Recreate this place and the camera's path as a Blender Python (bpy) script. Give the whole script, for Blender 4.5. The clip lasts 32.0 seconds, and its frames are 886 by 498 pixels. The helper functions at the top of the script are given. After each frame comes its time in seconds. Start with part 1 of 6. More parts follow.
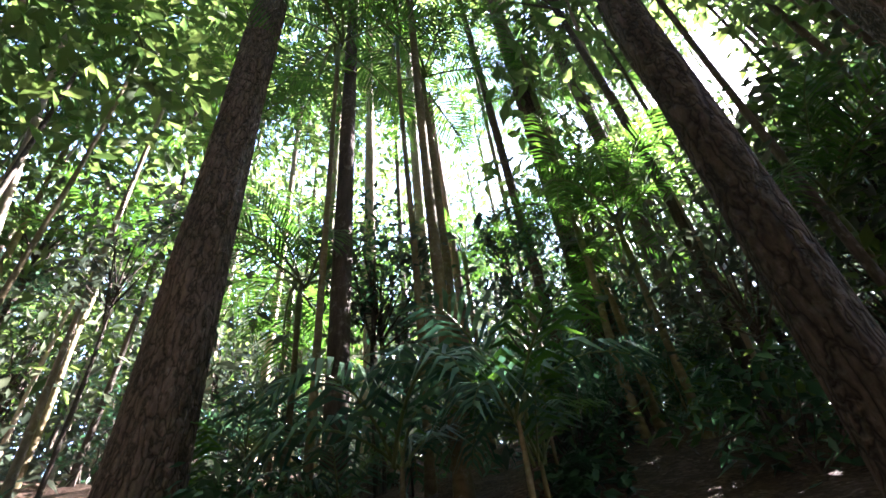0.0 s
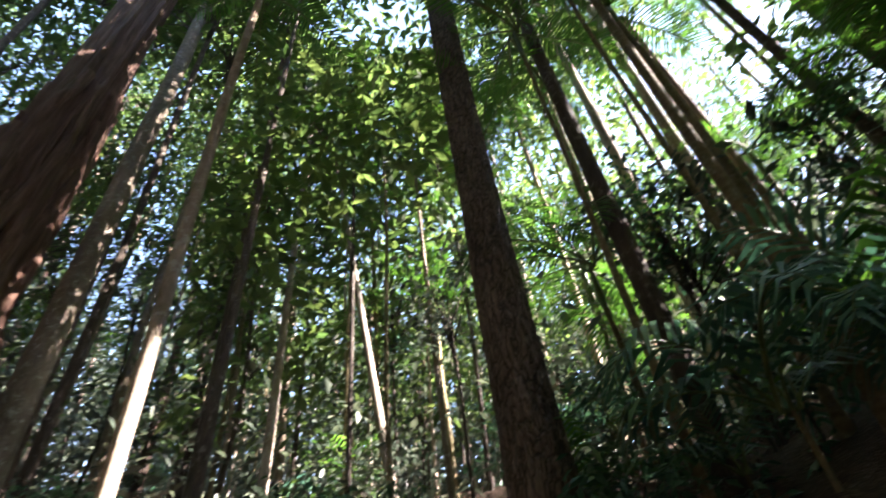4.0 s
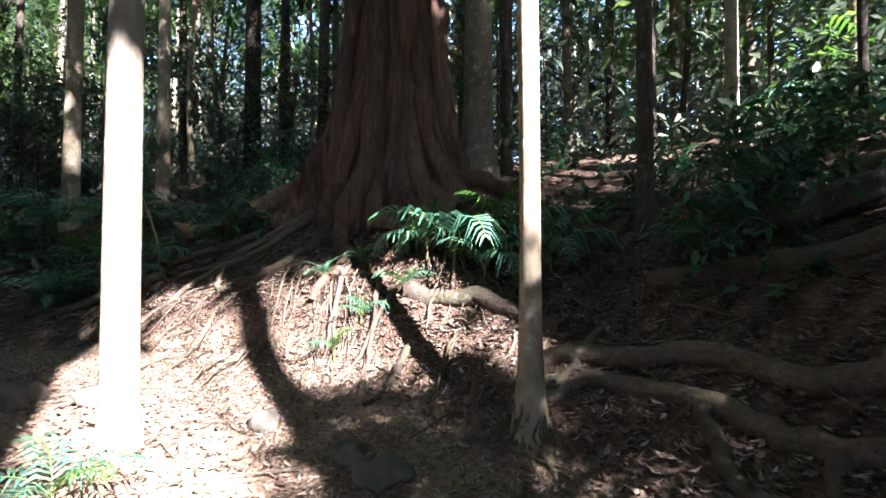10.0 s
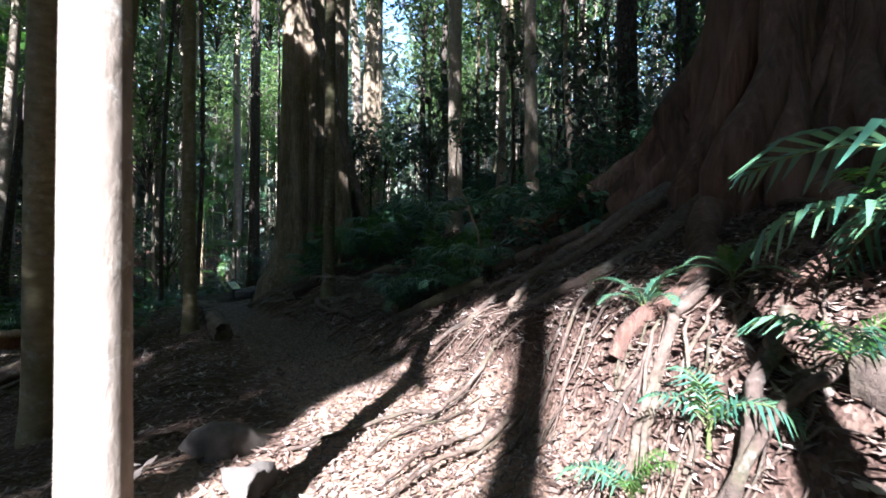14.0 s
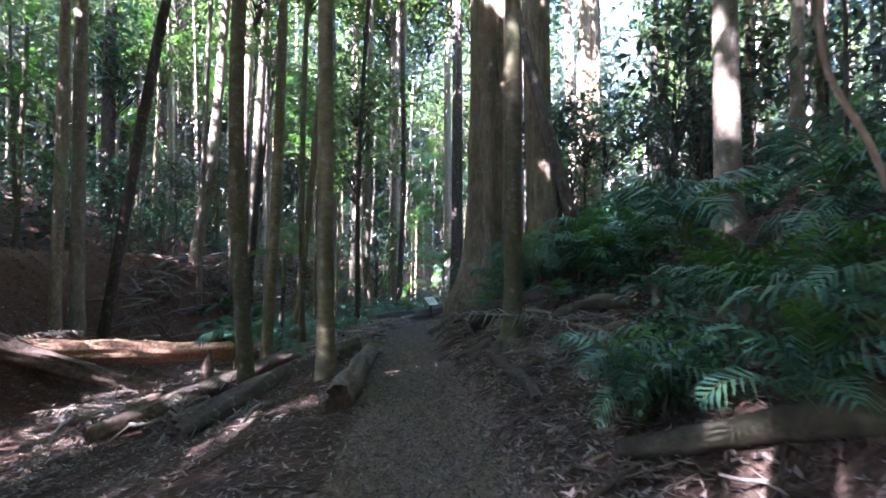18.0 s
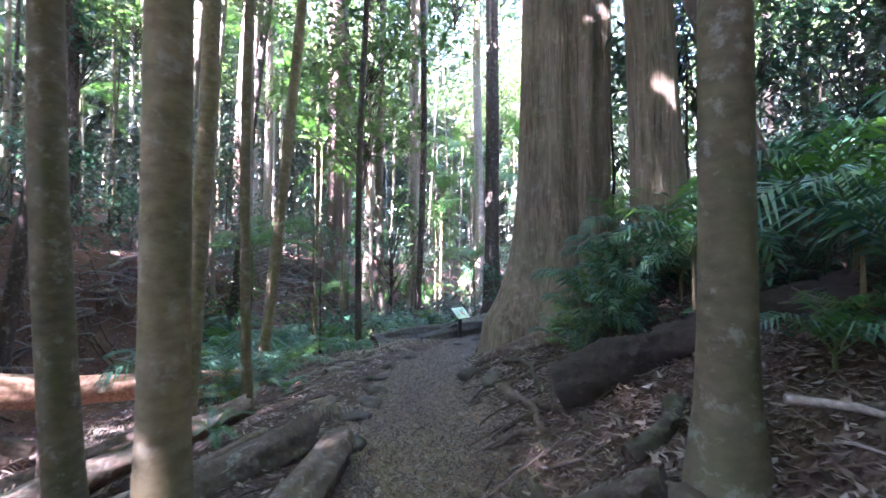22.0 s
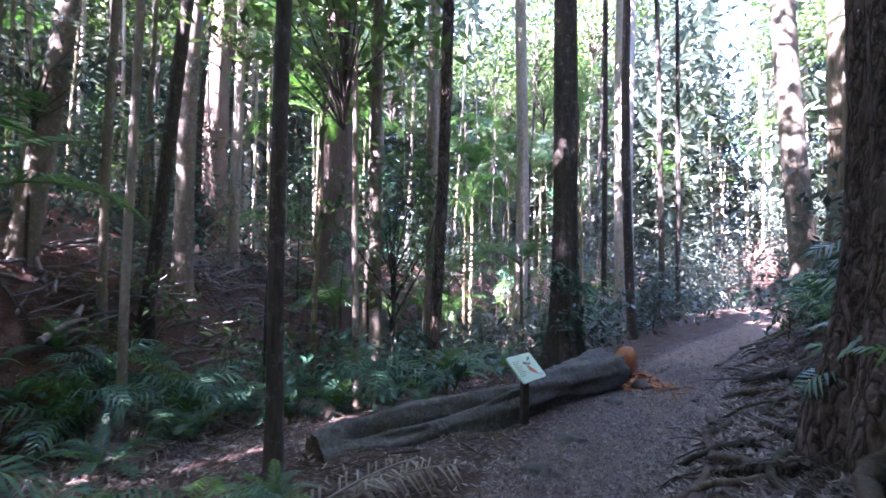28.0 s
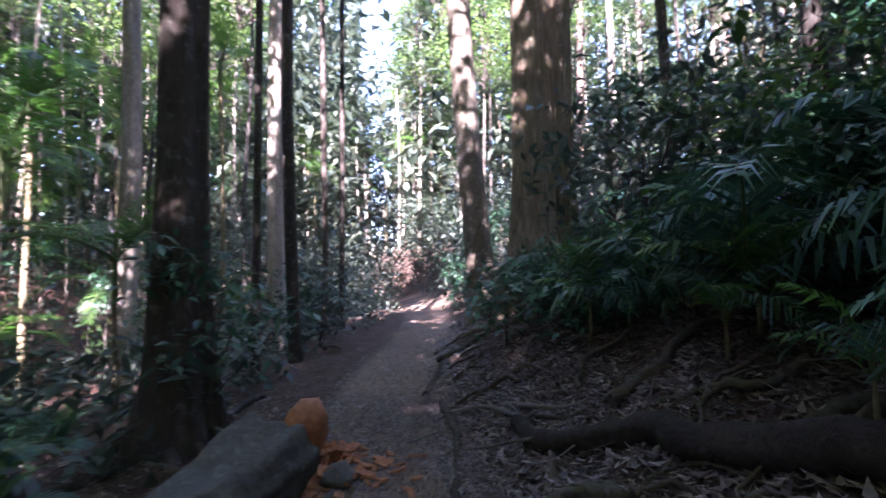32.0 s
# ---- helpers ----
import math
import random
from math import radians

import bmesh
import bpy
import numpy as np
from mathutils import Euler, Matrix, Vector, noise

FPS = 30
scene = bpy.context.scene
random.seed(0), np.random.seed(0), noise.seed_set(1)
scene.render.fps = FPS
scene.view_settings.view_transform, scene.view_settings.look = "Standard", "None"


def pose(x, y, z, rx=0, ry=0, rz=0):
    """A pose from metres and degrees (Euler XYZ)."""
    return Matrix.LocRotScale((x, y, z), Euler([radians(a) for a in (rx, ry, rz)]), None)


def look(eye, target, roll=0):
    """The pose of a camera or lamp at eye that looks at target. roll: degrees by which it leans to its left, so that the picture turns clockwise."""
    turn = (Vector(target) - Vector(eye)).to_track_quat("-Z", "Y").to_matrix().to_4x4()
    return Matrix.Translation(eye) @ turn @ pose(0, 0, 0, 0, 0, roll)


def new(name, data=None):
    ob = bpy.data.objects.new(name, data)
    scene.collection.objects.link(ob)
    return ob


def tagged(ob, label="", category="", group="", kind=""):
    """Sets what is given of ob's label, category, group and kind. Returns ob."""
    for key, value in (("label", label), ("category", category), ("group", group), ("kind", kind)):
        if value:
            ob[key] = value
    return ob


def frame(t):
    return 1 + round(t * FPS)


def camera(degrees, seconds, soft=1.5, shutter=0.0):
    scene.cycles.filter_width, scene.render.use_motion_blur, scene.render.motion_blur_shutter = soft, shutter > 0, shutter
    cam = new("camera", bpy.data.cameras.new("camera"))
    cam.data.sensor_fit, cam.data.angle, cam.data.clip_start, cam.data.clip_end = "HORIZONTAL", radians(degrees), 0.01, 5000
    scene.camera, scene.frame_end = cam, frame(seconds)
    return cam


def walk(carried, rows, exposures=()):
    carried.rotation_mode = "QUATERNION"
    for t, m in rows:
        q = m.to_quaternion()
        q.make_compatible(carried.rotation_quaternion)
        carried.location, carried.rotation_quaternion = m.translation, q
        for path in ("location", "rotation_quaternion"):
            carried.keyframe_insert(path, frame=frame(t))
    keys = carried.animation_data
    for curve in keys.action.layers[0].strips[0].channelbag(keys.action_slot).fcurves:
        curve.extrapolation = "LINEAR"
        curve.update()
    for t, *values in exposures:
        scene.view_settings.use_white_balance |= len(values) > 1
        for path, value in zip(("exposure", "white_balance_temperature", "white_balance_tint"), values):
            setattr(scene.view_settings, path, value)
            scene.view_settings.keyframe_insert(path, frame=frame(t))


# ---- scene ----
# ---------------------------------------------------------------- camera and walk
cam = camera(85.6, 32.0, soft=1.6, shutter=0.3)
PATH = [
    (0, (-1.230, -0.518, 1.541), (0.336, -0.741, 2.766), -7.01),
    (0.5, (-1.230, -0.518, 1.541), (0.286, -0.757, 2.824), -7.87),
    (1, (-1.230, -0.518, 1.541), (0.250, -0.770, 2.862), -8.93),
    (1.5, (-1.230, -0.518, 1.541), (0.190, -0.782, 2.925), -10.04),
    (2, (-1.230, -0.518, 1.541), (0.087, -0.786, 3.023), -11.23),
    (2.5, (-1.230, -0.518, 1.541), (0.080, -0.769, 3.032), -16.77),
    (3, (-1.230, -0.518, 1.541), (0.117, -0.534, 3.020), -18.54),
    (3.5, (-1.230, -0.518, 1.541), (0.129, -0.139, 2.959), -14.51),
    (4, (-1.230, -0.518, 1.541), (0.067, 0.306, 2.822), -7.80),
    (4.5, (-1.230, -0.518, 1.541), (-0.125, 0.717, 2.662), -4.04),
    (6.5, (-1.230, -0.518, 1.541), (-1.069, 1.456, 1.825), 3.93),
    (7, (-1.229, -0.504, 1.543), (-1.075, 1.478, 1.763), 3.05),
    (7.5, (-1.226, -0.466, 1.546), (-1.072, 1.520, 1.726), 2.27),
    (8, (-1.217, -0.375, 1.552), (-1.044, 1.612, 1.693), 1.62),
    (8.5, (-0.958, -0.217, 1.483), (-0.783, 1.772, 1.605), 0.92),
    (9, (-0.695, 0.024, 1.492), (-0.515, 2.013, 1.590), 0.41),
    (9.5, (-0.516, 0.388, 1.502), (-0.351, 2.379, 1.582), 0.13),
    (10, (-0.298, 0.669, 1.526), (-0.197, 2.665, 1.603), 0.12),
    (10.5, (-0.149, 0.900, 1.534), (-0.230, 2.897, 1.601), 0.24),
    (11, (-0.041, 1.307, 1.586), (-0.403, 3.273, 1.645), 0.43),
    (11.5, (0.093, 1.708, 1.612), (-0.733, 3.529, 1.658), 0.06),
    (12, (0.154, 2.007, 1.625), (-1.046, 3.606, 1.669), 0.43),
    (12.5, (0.072, 2.350, 1.642), (-1.223, 3.874, 1.676), 0.36),
    (13, (0.045, 2.768, 1.666), (-1.335, 4.215, 1.698), 0.38),
    (13.5, (-0.092, 3.195, 1.686), (-1.484, 4.632, 1.715), 0.48),
    (15.5, (-1.067, 4.685, 1.783), (-2.743, 5.774, 1.844), -0.20),
    (16, (-1.450, 4.980, 1.816), (-3.221, 5.909, 1.870), 0.06),
    (16.5, (-1.840, 5.283, 1.839), (-3.633, 6.168, 1.897), -0.05),
    (17, (-2.185, 5.548, 1.856), (-4.027, 6.324, 1.916), 0.07),
    (17.5, (-2.752, 5.785, 1.864), (-4.606, 6.530, 1.924), 0.02),
    (18, (-3.220, 6.009, 1.880), (-5.111, 6.655, 1.945), 0.30),
    (18.5, (-3.745, 6.121, 1.878), (-5.677, 6.634, 1.937), 0.46),
    (19, (-4.256, 6.266, 1.871), (-6.190, 6.771, 1.933), 0.37),
    (19.5, (-4.771, 6.407, 1.855), (-6.710, 6.895, 1.923), 0.45),
    (20, (-5.321, 6.618, 1.863), (-7.260, 7.105, 1.933), 0.18),
    (20.5, (-5.838, 6.838, 1.873), (-7.777, 7.324, 1.945), 0.32),
    (21, (-6.402, 6.990, 1.847), (-8.340, 7.480, 1.919), 0.31),
    (21.5, (-7.004, 7.174, 1.837), (-8.936, 7.684, 1.909), 0.32),
    (22, (-7.625, 7.302, 1.813), (-9.549, 7.845, 1.883), 0.31),
    (22.5, (-8.220, 7.468, 1.804), (-10.109, 8.119, 1.888), -0.09),
    (23, (-8.807, 7.611, 1.782), (-10.693, 8.271, 1.866), 0.26),
    (23.5, (-9.320, 7.732, 1.805), (-11.205, 8.395, 1.897), 0.26),
    (24, (-9.765, 7.884, 1.813), (-11.666, 8.498, 1.910), 0.43),
    (24.5, (-10.306, 7.931, 1.788), (-12.227, 8.479, 1.879), 0.75),
    (25, (-10.799, 8.013, 1.782), (-12.732, 8.518, 1.875), 0.90),
    (25.5, (-11.377, 8.062, 1.759), (-13.338, 8.445, 1.851), 1.11),
    (27.5, (-13.918, 8.780, 1.734), (-15.878, 9.166, 1.830), 0.58),
    (28, (-14.523, 9.010, 1.676), (-16.472, 9.449, 1.775), 0.87),
    (28.5, (-15.091, 9.220, 1.611), (-17.016, 9.752, 1.720), 0.92),
    (29, (-15.680, 9.375, 1.568), (-17.604, 9.913, 1.678), 1.01),
    (29.5, (-16.201, 9.542, 1.549), (-18.092, 10.182, 1.670), 0.76),
    (30, (-16.638, 9.763, 1.538), (-18.490, 10.508, 1.661), 0.60),
    (30.5, (-17.091, 10.030, 1.532), (-18.803, 11.057, 1.656), 0.04),
    (31, (-17.512, 10.377, 1.508), (-19.079, 11.614, 1.633), -0.47),
    (31.5, (-17.940, 10.773, 1.479), (-19.406, 12.127, 1.606), -0.68),
    (32, (-18.371, 11.248, 1.456), (-19.565, 12.847, 1.583), -1.22),
]
EXPOSURES = [(0.0, 4.84, 6100, 26), (2.0, 4.48, 6100, 25), (5.0, 3.84, 6600, 20), (8.0, 4.01, 6000, 17), (11.0, 3.74, 5650, 16), (14.0, 3.36, 5350, 18), (16.0, 3.86, 5350, 24), (18.0, 5.12, 5250, 33), (20.0, 5.86, 5250, 42), (22.0, 6.2, 5300, 43), (25.0, 6.14, 5300, 44), (29.0, 5.2, 5350, 47), (31.4, 4.78, 5500, 44), (32.0, 4.36, 5600, 42)]
walk(cam, [(t, look(eye, target, roll)) for t, eye, target, roll in PATH], EXPOSURES)

# ---------------------------------------------------------------- sky and sun
SUN = Vector((0.39, -0.68, 0.62)).normalized()
world = bpy.data.worlds.new("sky")
scene.world = world
world.use_nodes = True
sky = world.node_tree.nodes.new("ShaderNodeTexSky")
sky.sky_type, sky.sun_disc = "NISHITA", False
sky.sun_elevation, sky.sun_rotation = math.asin(SUN.z), math.atan2(SUN.x, SUN.y)
sky.dust_density, sky.air_density, sky.ozone_density = 0.6, 1.1, 1.4
back = world.node_tree.nodes["Background"]
back.inputs["Strength"].default_value = 0.088
world.node_tree.links.new(sky.outputs[0], back.inputs["Color"])
sun = new("sun", bpy.data.lights.new("sun", "SUN"))
sun.data.energy, sun.data.angle, sun.data.color = 5.0, radians(0.53), (1.0, 0.94, 0.84)
sun.matrix_world = look(SUN * 60, (0, 0, 0))

# ---------------------------------------------------------------- the lie of the land
TRAIL = [(-4.2, -16.0, 0.0), (-2.6, -7.0, 0.0), (-1.25, -0.8, 0.05), (-0.1, 1.5, 0.1), (0.0, 3.0, 0.18), (-1.1, 4.7, 0.28),
         (-2.7, 5.7, 0.34), (-5.3, 6.6, 0.36), (-8.2, 7.45, 0.32), (-10.8, 8.0, 0.27), (-13.9, 8.75, 0.18),
         (-16.6, 9.8, 0.0), (-18.6, 11.3, -0.1), (-21.0, 13.9, -0.12), (-24.0, 17.4, -0.05), (-29.0, 24.5, 0.1), (-40.0, 36.0, 0.0)]


def smooth(a, b, x):
    x = np.clip((x - a) / (b - a), 0.0, 1.0)
    return x * x * (3.0 - 2.0 * x)


def spline(points, steps):
    """A Catmull-Rom curve through the points."""
    p = np.array(points, float)
    p = np.vstack([2 * p[0] - p[1], p, 2 * p[-1] - p[-2]])
    u = np.linspace(0, 1, steps, endpoint=False)[:, None]
    out = [0.5 * (2 * b + (c - a) * u + (2 * a - 5 * b + 4 * c - d) * u * u + (3 * b - a - 3 * c + d) * u**3) for a, b, c, d in zip(p, p[1:], p[2:], p[3:])]
    return np.vstack(out + [p[-2:-1]])


LINE = spline(TRAIL, 10)


def beside(x, y):
    """Signed distance from the trail (positive: downhill side), the trail's height there and the share of the walk done."""
    x, y = np.broadcast_arrays(np.asarray(x, float), np.asarray(y, float))
    best, off, high, along = np.full(x.shape, 1e9), np.zeros(x.shape), np.zeros(x.shape), np.zeros(x.shape)
    for n, (a, b) in enumerate(zip(LINE[:-1], LINE[1:])):
        d = b[:2] - a[:2]
        u = np.clip(((x - a[0]) * d[0] + (y - a[1]) * d[1]) / (d @ d), 0, 1)
        px, py = x - a[0] - u * d[0], y - a[1] - u * d[1]
        dist = np.hypot(px, py)
        side = np.where(d[0] * py - d[1] * px > 0, 1.0, -1.0)
        near = dist < best
        best, off = np.where(near, dist, best), np.where(near, side * dist, off)
        high, along = np.where(near, a[2] + u * (b[2] - a[2]), high), np.where(near, n + u, along)
    return off, high, along / (len(LINE) - 1)


def wavy(x, y):
    return (0.5 * np.sin(1.7 * x + 0.6 * y + 1.0) * np.sin(0.9 * y - 0.5 * x) + 0.3 * np.sin(3.1 * x - 1.3 * y) * np.sin(2.3 * y + 0.7 * x + 2.0)
            + 0.2 * np.sin(5.3 * x + 2.0 * y) * np.sin(4.7 * y - 1.9 * x + 0.5))


def land(x, y):
    off, high, along = beside(x, y)
    up, down = np.maximum(-off, 0), np.maximum(off, 0) / (1 + 0.5 * smooth(0.72, 0.9, along))
    near = np.maximum(off, 0) / (1 + 0.55 * smooth(0.62, 0.76, along))
    gully = smooth(0.36, 0.5, along)
    rise = 7.5 * (1 - np.exp(-np.maximum(up - 0.62, 0) / 11.5))
    # the undercut bank of roots below the great tree
    bank = np.exp(-((x + 1.6) ** 2 / 5.0 + (y - 6.1) ** 2 / 1.6)) * smooth(0.7, 1.15, up)
    mound = 0.75 * np.exp(-((x + 0.9) ** 2 + (y - 9.3) ** 2) / 9.0)
    fall = gully * (-1.1 * smooth(0.9, 4.4, near) - 0.55 * smooth(3.8, 6.8, near) + 3.9 * smooth(7.6, 12.2, down) + 8.0 * (1 - np.exp(-np.maximum(down - 13.5, 0) / 16.0)))
    fall = fall - (1 - gully) * 0.9 * smooth(2.5, 14.0, down)
    rough = 0.1 * wavy(x, y) * smooth(0.6, 1.6, np.abs(off)) + 0.022 * wavy(2.3 * x, 2.3 * y + 3) * smooth(0, 0.5, np.abs(off))
    rough = rough + 0.035 * wavy(3.7 * x + 1, 3.7 * y) * smooth(0.7, 1.3, np.abs(off)) + 0.02 * wavy(7.1 * x, 7.1 * y + 2) * smooth(0.75, 1.2, np.abs(off))
    camber = 0.06 * smooth(0.35, 0.75, up) * smooth(1.6, 0.8, up)
    return high + rise + 0.42 * bank + mound + fall + rough + camber

# ---------------------------------------------------------------- materials
def material(name, build, rough=0.8, spec=0.3):
    m = bpy.data.materials.new(name)
    m.use_nodes = True
    t = m.node_tree
    b = t.nodes["Principled BSDF"]
    b.inputs["Roughness"].default_value, b.inputs["Specular IOR Level"].default_value = rough, spec
    build(t, b)
    return m


def node(t, kind, **values):
    n = t.nodes.new(kind)
    for key, v in values.items():
        if key in n.inputs:
            n.inputs[key].default_value = v
    return n


def coords(t, stretch=(1, 1, 1), space="Object"):
    c = t.nodes.new("ShaderNodeTexCoord")
    m = t.nodes.new("ShaderNodeMapping")
    m.inputs["Scale"].default_value = stretch
    t.links.new(c.outputs[space], m.inputs["Vector"])
    return m.outputs[0]


def speckle(t, where, scale, detail=5.0, rough=0.6):
    n = node(t, "ShaderNodeTexNoise", Scale=scale, Detail=detail, Roughness=rough)
    t.links.new(where, n.inputs["Vector"])
    return n.outputs["Fac"]


def ramp(t, fac, stops):
    r = t.nodes.new("ShaderNodeValToRGB")
    e = r.color_ramp.elements
    while len(e) < len(stops):
        e.new(0.5)
    for slot, (at, c) in zip(e, stops):
        slot.position, slot.color = at, (*c, 1)
    t.links.new(fac, r.inputs[0])
    return r.outputs[0]


def blend(t, fac, a, b, mode="MIX"):
    n = t.nodes.new("ShaderNodeMix")
    n.data_type, n.blend_type = "RGBA", mode
    for k, v in ((0, fac), (6, a), (7, b)):
        if isinstance(v, (int, float)):
            n.inputs[k].default_value = v
        elif isinstance(v, tuple):
            n.inputs[k].default_value = (*v, 1)
        else:
            t.links.new(v, n.inputs[k])
    return n.outputs[2]


def relief(t, b, height, strength=0.5, distance=0.02):
    n = node(t, "ShaderNodeBump", Strength=strength, Distance=distance)
    t.links.new(height, n.inputs["Height"])
    t.links.new(n.outputs[0], b.inputs["Normal"])


def random_of(t, what="object"):
    if what == "object":
        return t.nodes.new("ShaderNodeObjectInfo").outputs["Random"]
    return t.nodes.new("ShaderNodeNewGeometry").outputs["Random Per Island"]


def node_colour(t, where):
    n = node(t, "ShaderNodeTexNoise", Scale=2.0, Detail=3.0)
    t.links.new(where, n.inputs["Vector"])
    return n.outputs["Color"]


def bark(name, dark, mid, light, stretch=(9, 9, 1.6), ring=0.0, depth=0.03, moss=0.0, lichen=0.0, vary=0.35, plates=None):
    def build(t, b):
        at = coords(t, stretch)
        grain = speckle(t, at, 2.2, 8, 0.65)
        wide = speckle(t, coords(t, (1.2, 1.2, 0.5)), 1.5, 4)
        c = ramp(t, grain, [(0.3, dark), (0.52, mid), (0.75, light)])
        c = blend(t, ramp(t, wide, [(0.35, (0, 0, 0)), (0.7, (0.6, 0.6, 0.6))]), c, light)
        shade = ramp(t, random_of(t), [(0, (1 - vary,) * 3), (1, (1 + vary, 1 + vary * 0.9, 1 + vary * 0.8))])
        c = blend(t, 1.0, c, shade, "MULTIPLY")
        high = grain
        if plates:
            bend = t.nodes.new("ShaderNodeVectorMath")
            bend.operation = "MULTIPLY_ADD"
            t.links.new(node_colour(t, coords(t, (4, 4, 2))), bend.inputs[0])
            bend.inputs[1].default_value = (2.6, 2.6, 2.6)
            t.links.new(coords(t, plates), bend.inputs[2])
            warp = bend.outputs[0]
            cell = node(t, "ShaderNodeTexVoronoi", Scale=1.0)
            cell.feature = "DISTANCE_TO_EDGE"
            t.links.new(warp, cell.inputs["Vector"])
            crack = ramp(t, cell.outputs["Distance"], [(0.0, (0.8,) * 3), (0.14, (0, 0, 0))])
            c = blend(t, crack, c, tuple(0.4 * v for v in dark))
            deep = node(t, "ShaderNodeMath")
            deep.operation = "MULTIPLY_ADD"
            t.links.new(ramp(t, cell.outputs["Distance"], [(0.0, (0, 0, 0)), (0.25, (1, 1, 1))]), deep.inputs[0])
            deep.inputs[1].default_value = 1.2
            t.links.new(grain, deep.inputs[2])
            high = deep.outputs[0]
        if ring:
            w = node(t, "ShaderNodeTexWave", Scale=ring, Distortion=6.0, Detail=2.0)
            w.wave_type, w.bands_direction = "BANDS", "Z"
            t.links.new(coords(t), w.inputs["Vector"])
            c = blend(t, ramp(t, w.outputs["Fac"], [(0.0, (0.10,) * 3), (0.2, (0, 0, 0))]), c, dark)
            high = w.outputs["Fac"]
        if moss:
            spot = ramp(t, speckle(t, coords(t, (2, 2, 1.0)), 2.0, 6), [(0.5 - 0.1 * moss, (0, 0, 0)), (0.72, (moss,) * 3)])
            c = blend(t, spot, c, (0.055, 0.075, 0.02))
        if lichen:
            spot = ramp(t, speckle(t, coords(t, (5, 5, 5)), 1.6, 7, 0.7), [(0.55, (0, 0, 0)), (0.64, (lichen,) * 3)])
            c = blend(t, spot, c, (0.42, 0.42, 0.36))
        t.links.new(c, b.inputs["Base Color"])
        relief(t, b, high, 0.8, depth)
    return material(name, build, 0.85, 0.25)


def leafy(name, colours, gloss=0.42, shine=0.35, spread="island", glow=(1.45, 1.6, 0.95)):
    def build(t, b):
        c = ramp(t, random_of(t, spread), [(n / max(1, len(colours) - 1), x) for n, x in enumerate(colours)])
        tone = ramp(t, random_of(t), [(0, (0.75, 0.78, 0.8)), (1, (1.25, 1.2, 1.1))])
        c = blend(t, 1.0, c, tone, "MULTIPLY")
        c = blend(t, ramp(t, speckle(t, coords(t), 9.0, 3), [(0.35, (0.3,) * 3), (0.65, (0, 0, 0))]), c, colours[0])
        t.links.new(c, b.inputs["Base Color"])
        if shine:
            back = t.nodes.new("ShaderNodeBsdfTranslucent")
            t.links.new(blend(t, 1.0, c, glow, "MULTIPLY"), back.inputs["Color"])
            both = t.nodes.new("ShaderNodeMixShader")
            both.inputs[0].default_value = shine
            t.links.new(b.outputs[0], both.inputs[1])
            t.links.new(back.outputs[0], both.inputs[2])
            t.links.new(both.outputs[0], t.nodes["Material Output"].inputs["Surface"])
    return material(name, build, gloss, 0.5)


def plain(name, dark, light, scale=8.0, rough=0.8, bump=0.4, metal=0.0, stretch=(1, 1, 1), distance=0.01):
    def build(t, b):
        g = speckle(t, coords(t, stretch), scale, 7, 0.6)
        t.links.new(ramp(t, g, [(0.3, dark), (0.7, light)]), b.inputs["Base Color"])
        b.inputs["Metallic"].default_value = metal
        relief(t, b, g, bump, distance)
    return material(name, build, rough)


def soil(t, b):
    at = coords(t)
    fine, mid, wide = speckle(t, at, 26, 8, 0.7), speckle(t, at, 5, 6), speckle(t, at, 0.7, 4)
    leaf = node(t, "ShaderNodeTexVoronoi", Scale=42.0)
    t.links.new(coords(t, (1.0, 0.55, 1.0)), leaf.inputs["Vector"])
    litter = ramp(t, leaf.outputs["Color"], [(0.1, (0.04, 0.024, 0.018)), (0.45, (0.08, 0.05, 0.036)), (0.7, (0.125, 0.082, 0.06)), (0.95, (0.21, 0.155, 0.12))])
    litter = blend(t, ramp(t, mid, [(0.35, (0.75,) * 3), (0.65, (0, 0, 0))]), litter, (0.05, 0.028, 0.02))
    earth = ramp(t, fine, [(0.28, (0.13, 0.08, 0.053)), (0.5, (0.285, 0.19, 0.13)), (0.72, (0.45, 0.33, 0.24))])
    earth = blend(t, ramp(t, wide, [(0.35, (0.55,) * 3), (0.65, (0, 0, 0))]), earth, (0.13, 0.075, 0.055))
    red = ramp(t, mid, [(0.3, (0.12, 0.055, 0.038)), (0.7, (0.24, 0.125, 0.088))])
    worn, bare = t.nodes.new("ShaderNodeAttribute"), t.nodes.new("ShaderNodeAttribute")
    worn.attribute_name, bare.attribute_name = "worn", "bare"
    edge = node(t, "ShaderNodeMath")
    edge.operation = "MULTIPLY_ADD"
    t.links.new(fine, edge.inputs[0])
    edge.inputs[1].default_value = 0.9
    t.links.new(worn.outputs["Fac"], edge.inputs[2])
    c = blend(t, bare.outputs["Fac"], litter, red)
    c = blend(t, ramp(t, edge.outputs[0], [(0.6, (0, 0, 0)), (1.05, (1, 1, 1))]), c, earth)
    t.links.new(c, b.inputs["Base Color"])
    h = node(t, "ShaderNodeMath")
    h.operation = "ADD"
    t.links.new(fine, h.inputs[0])
    t.links.new(leaf.outputs["Distance"], h.inputs[1])
    relief(t, b, h.outputs[0], 0.7, 0.03)


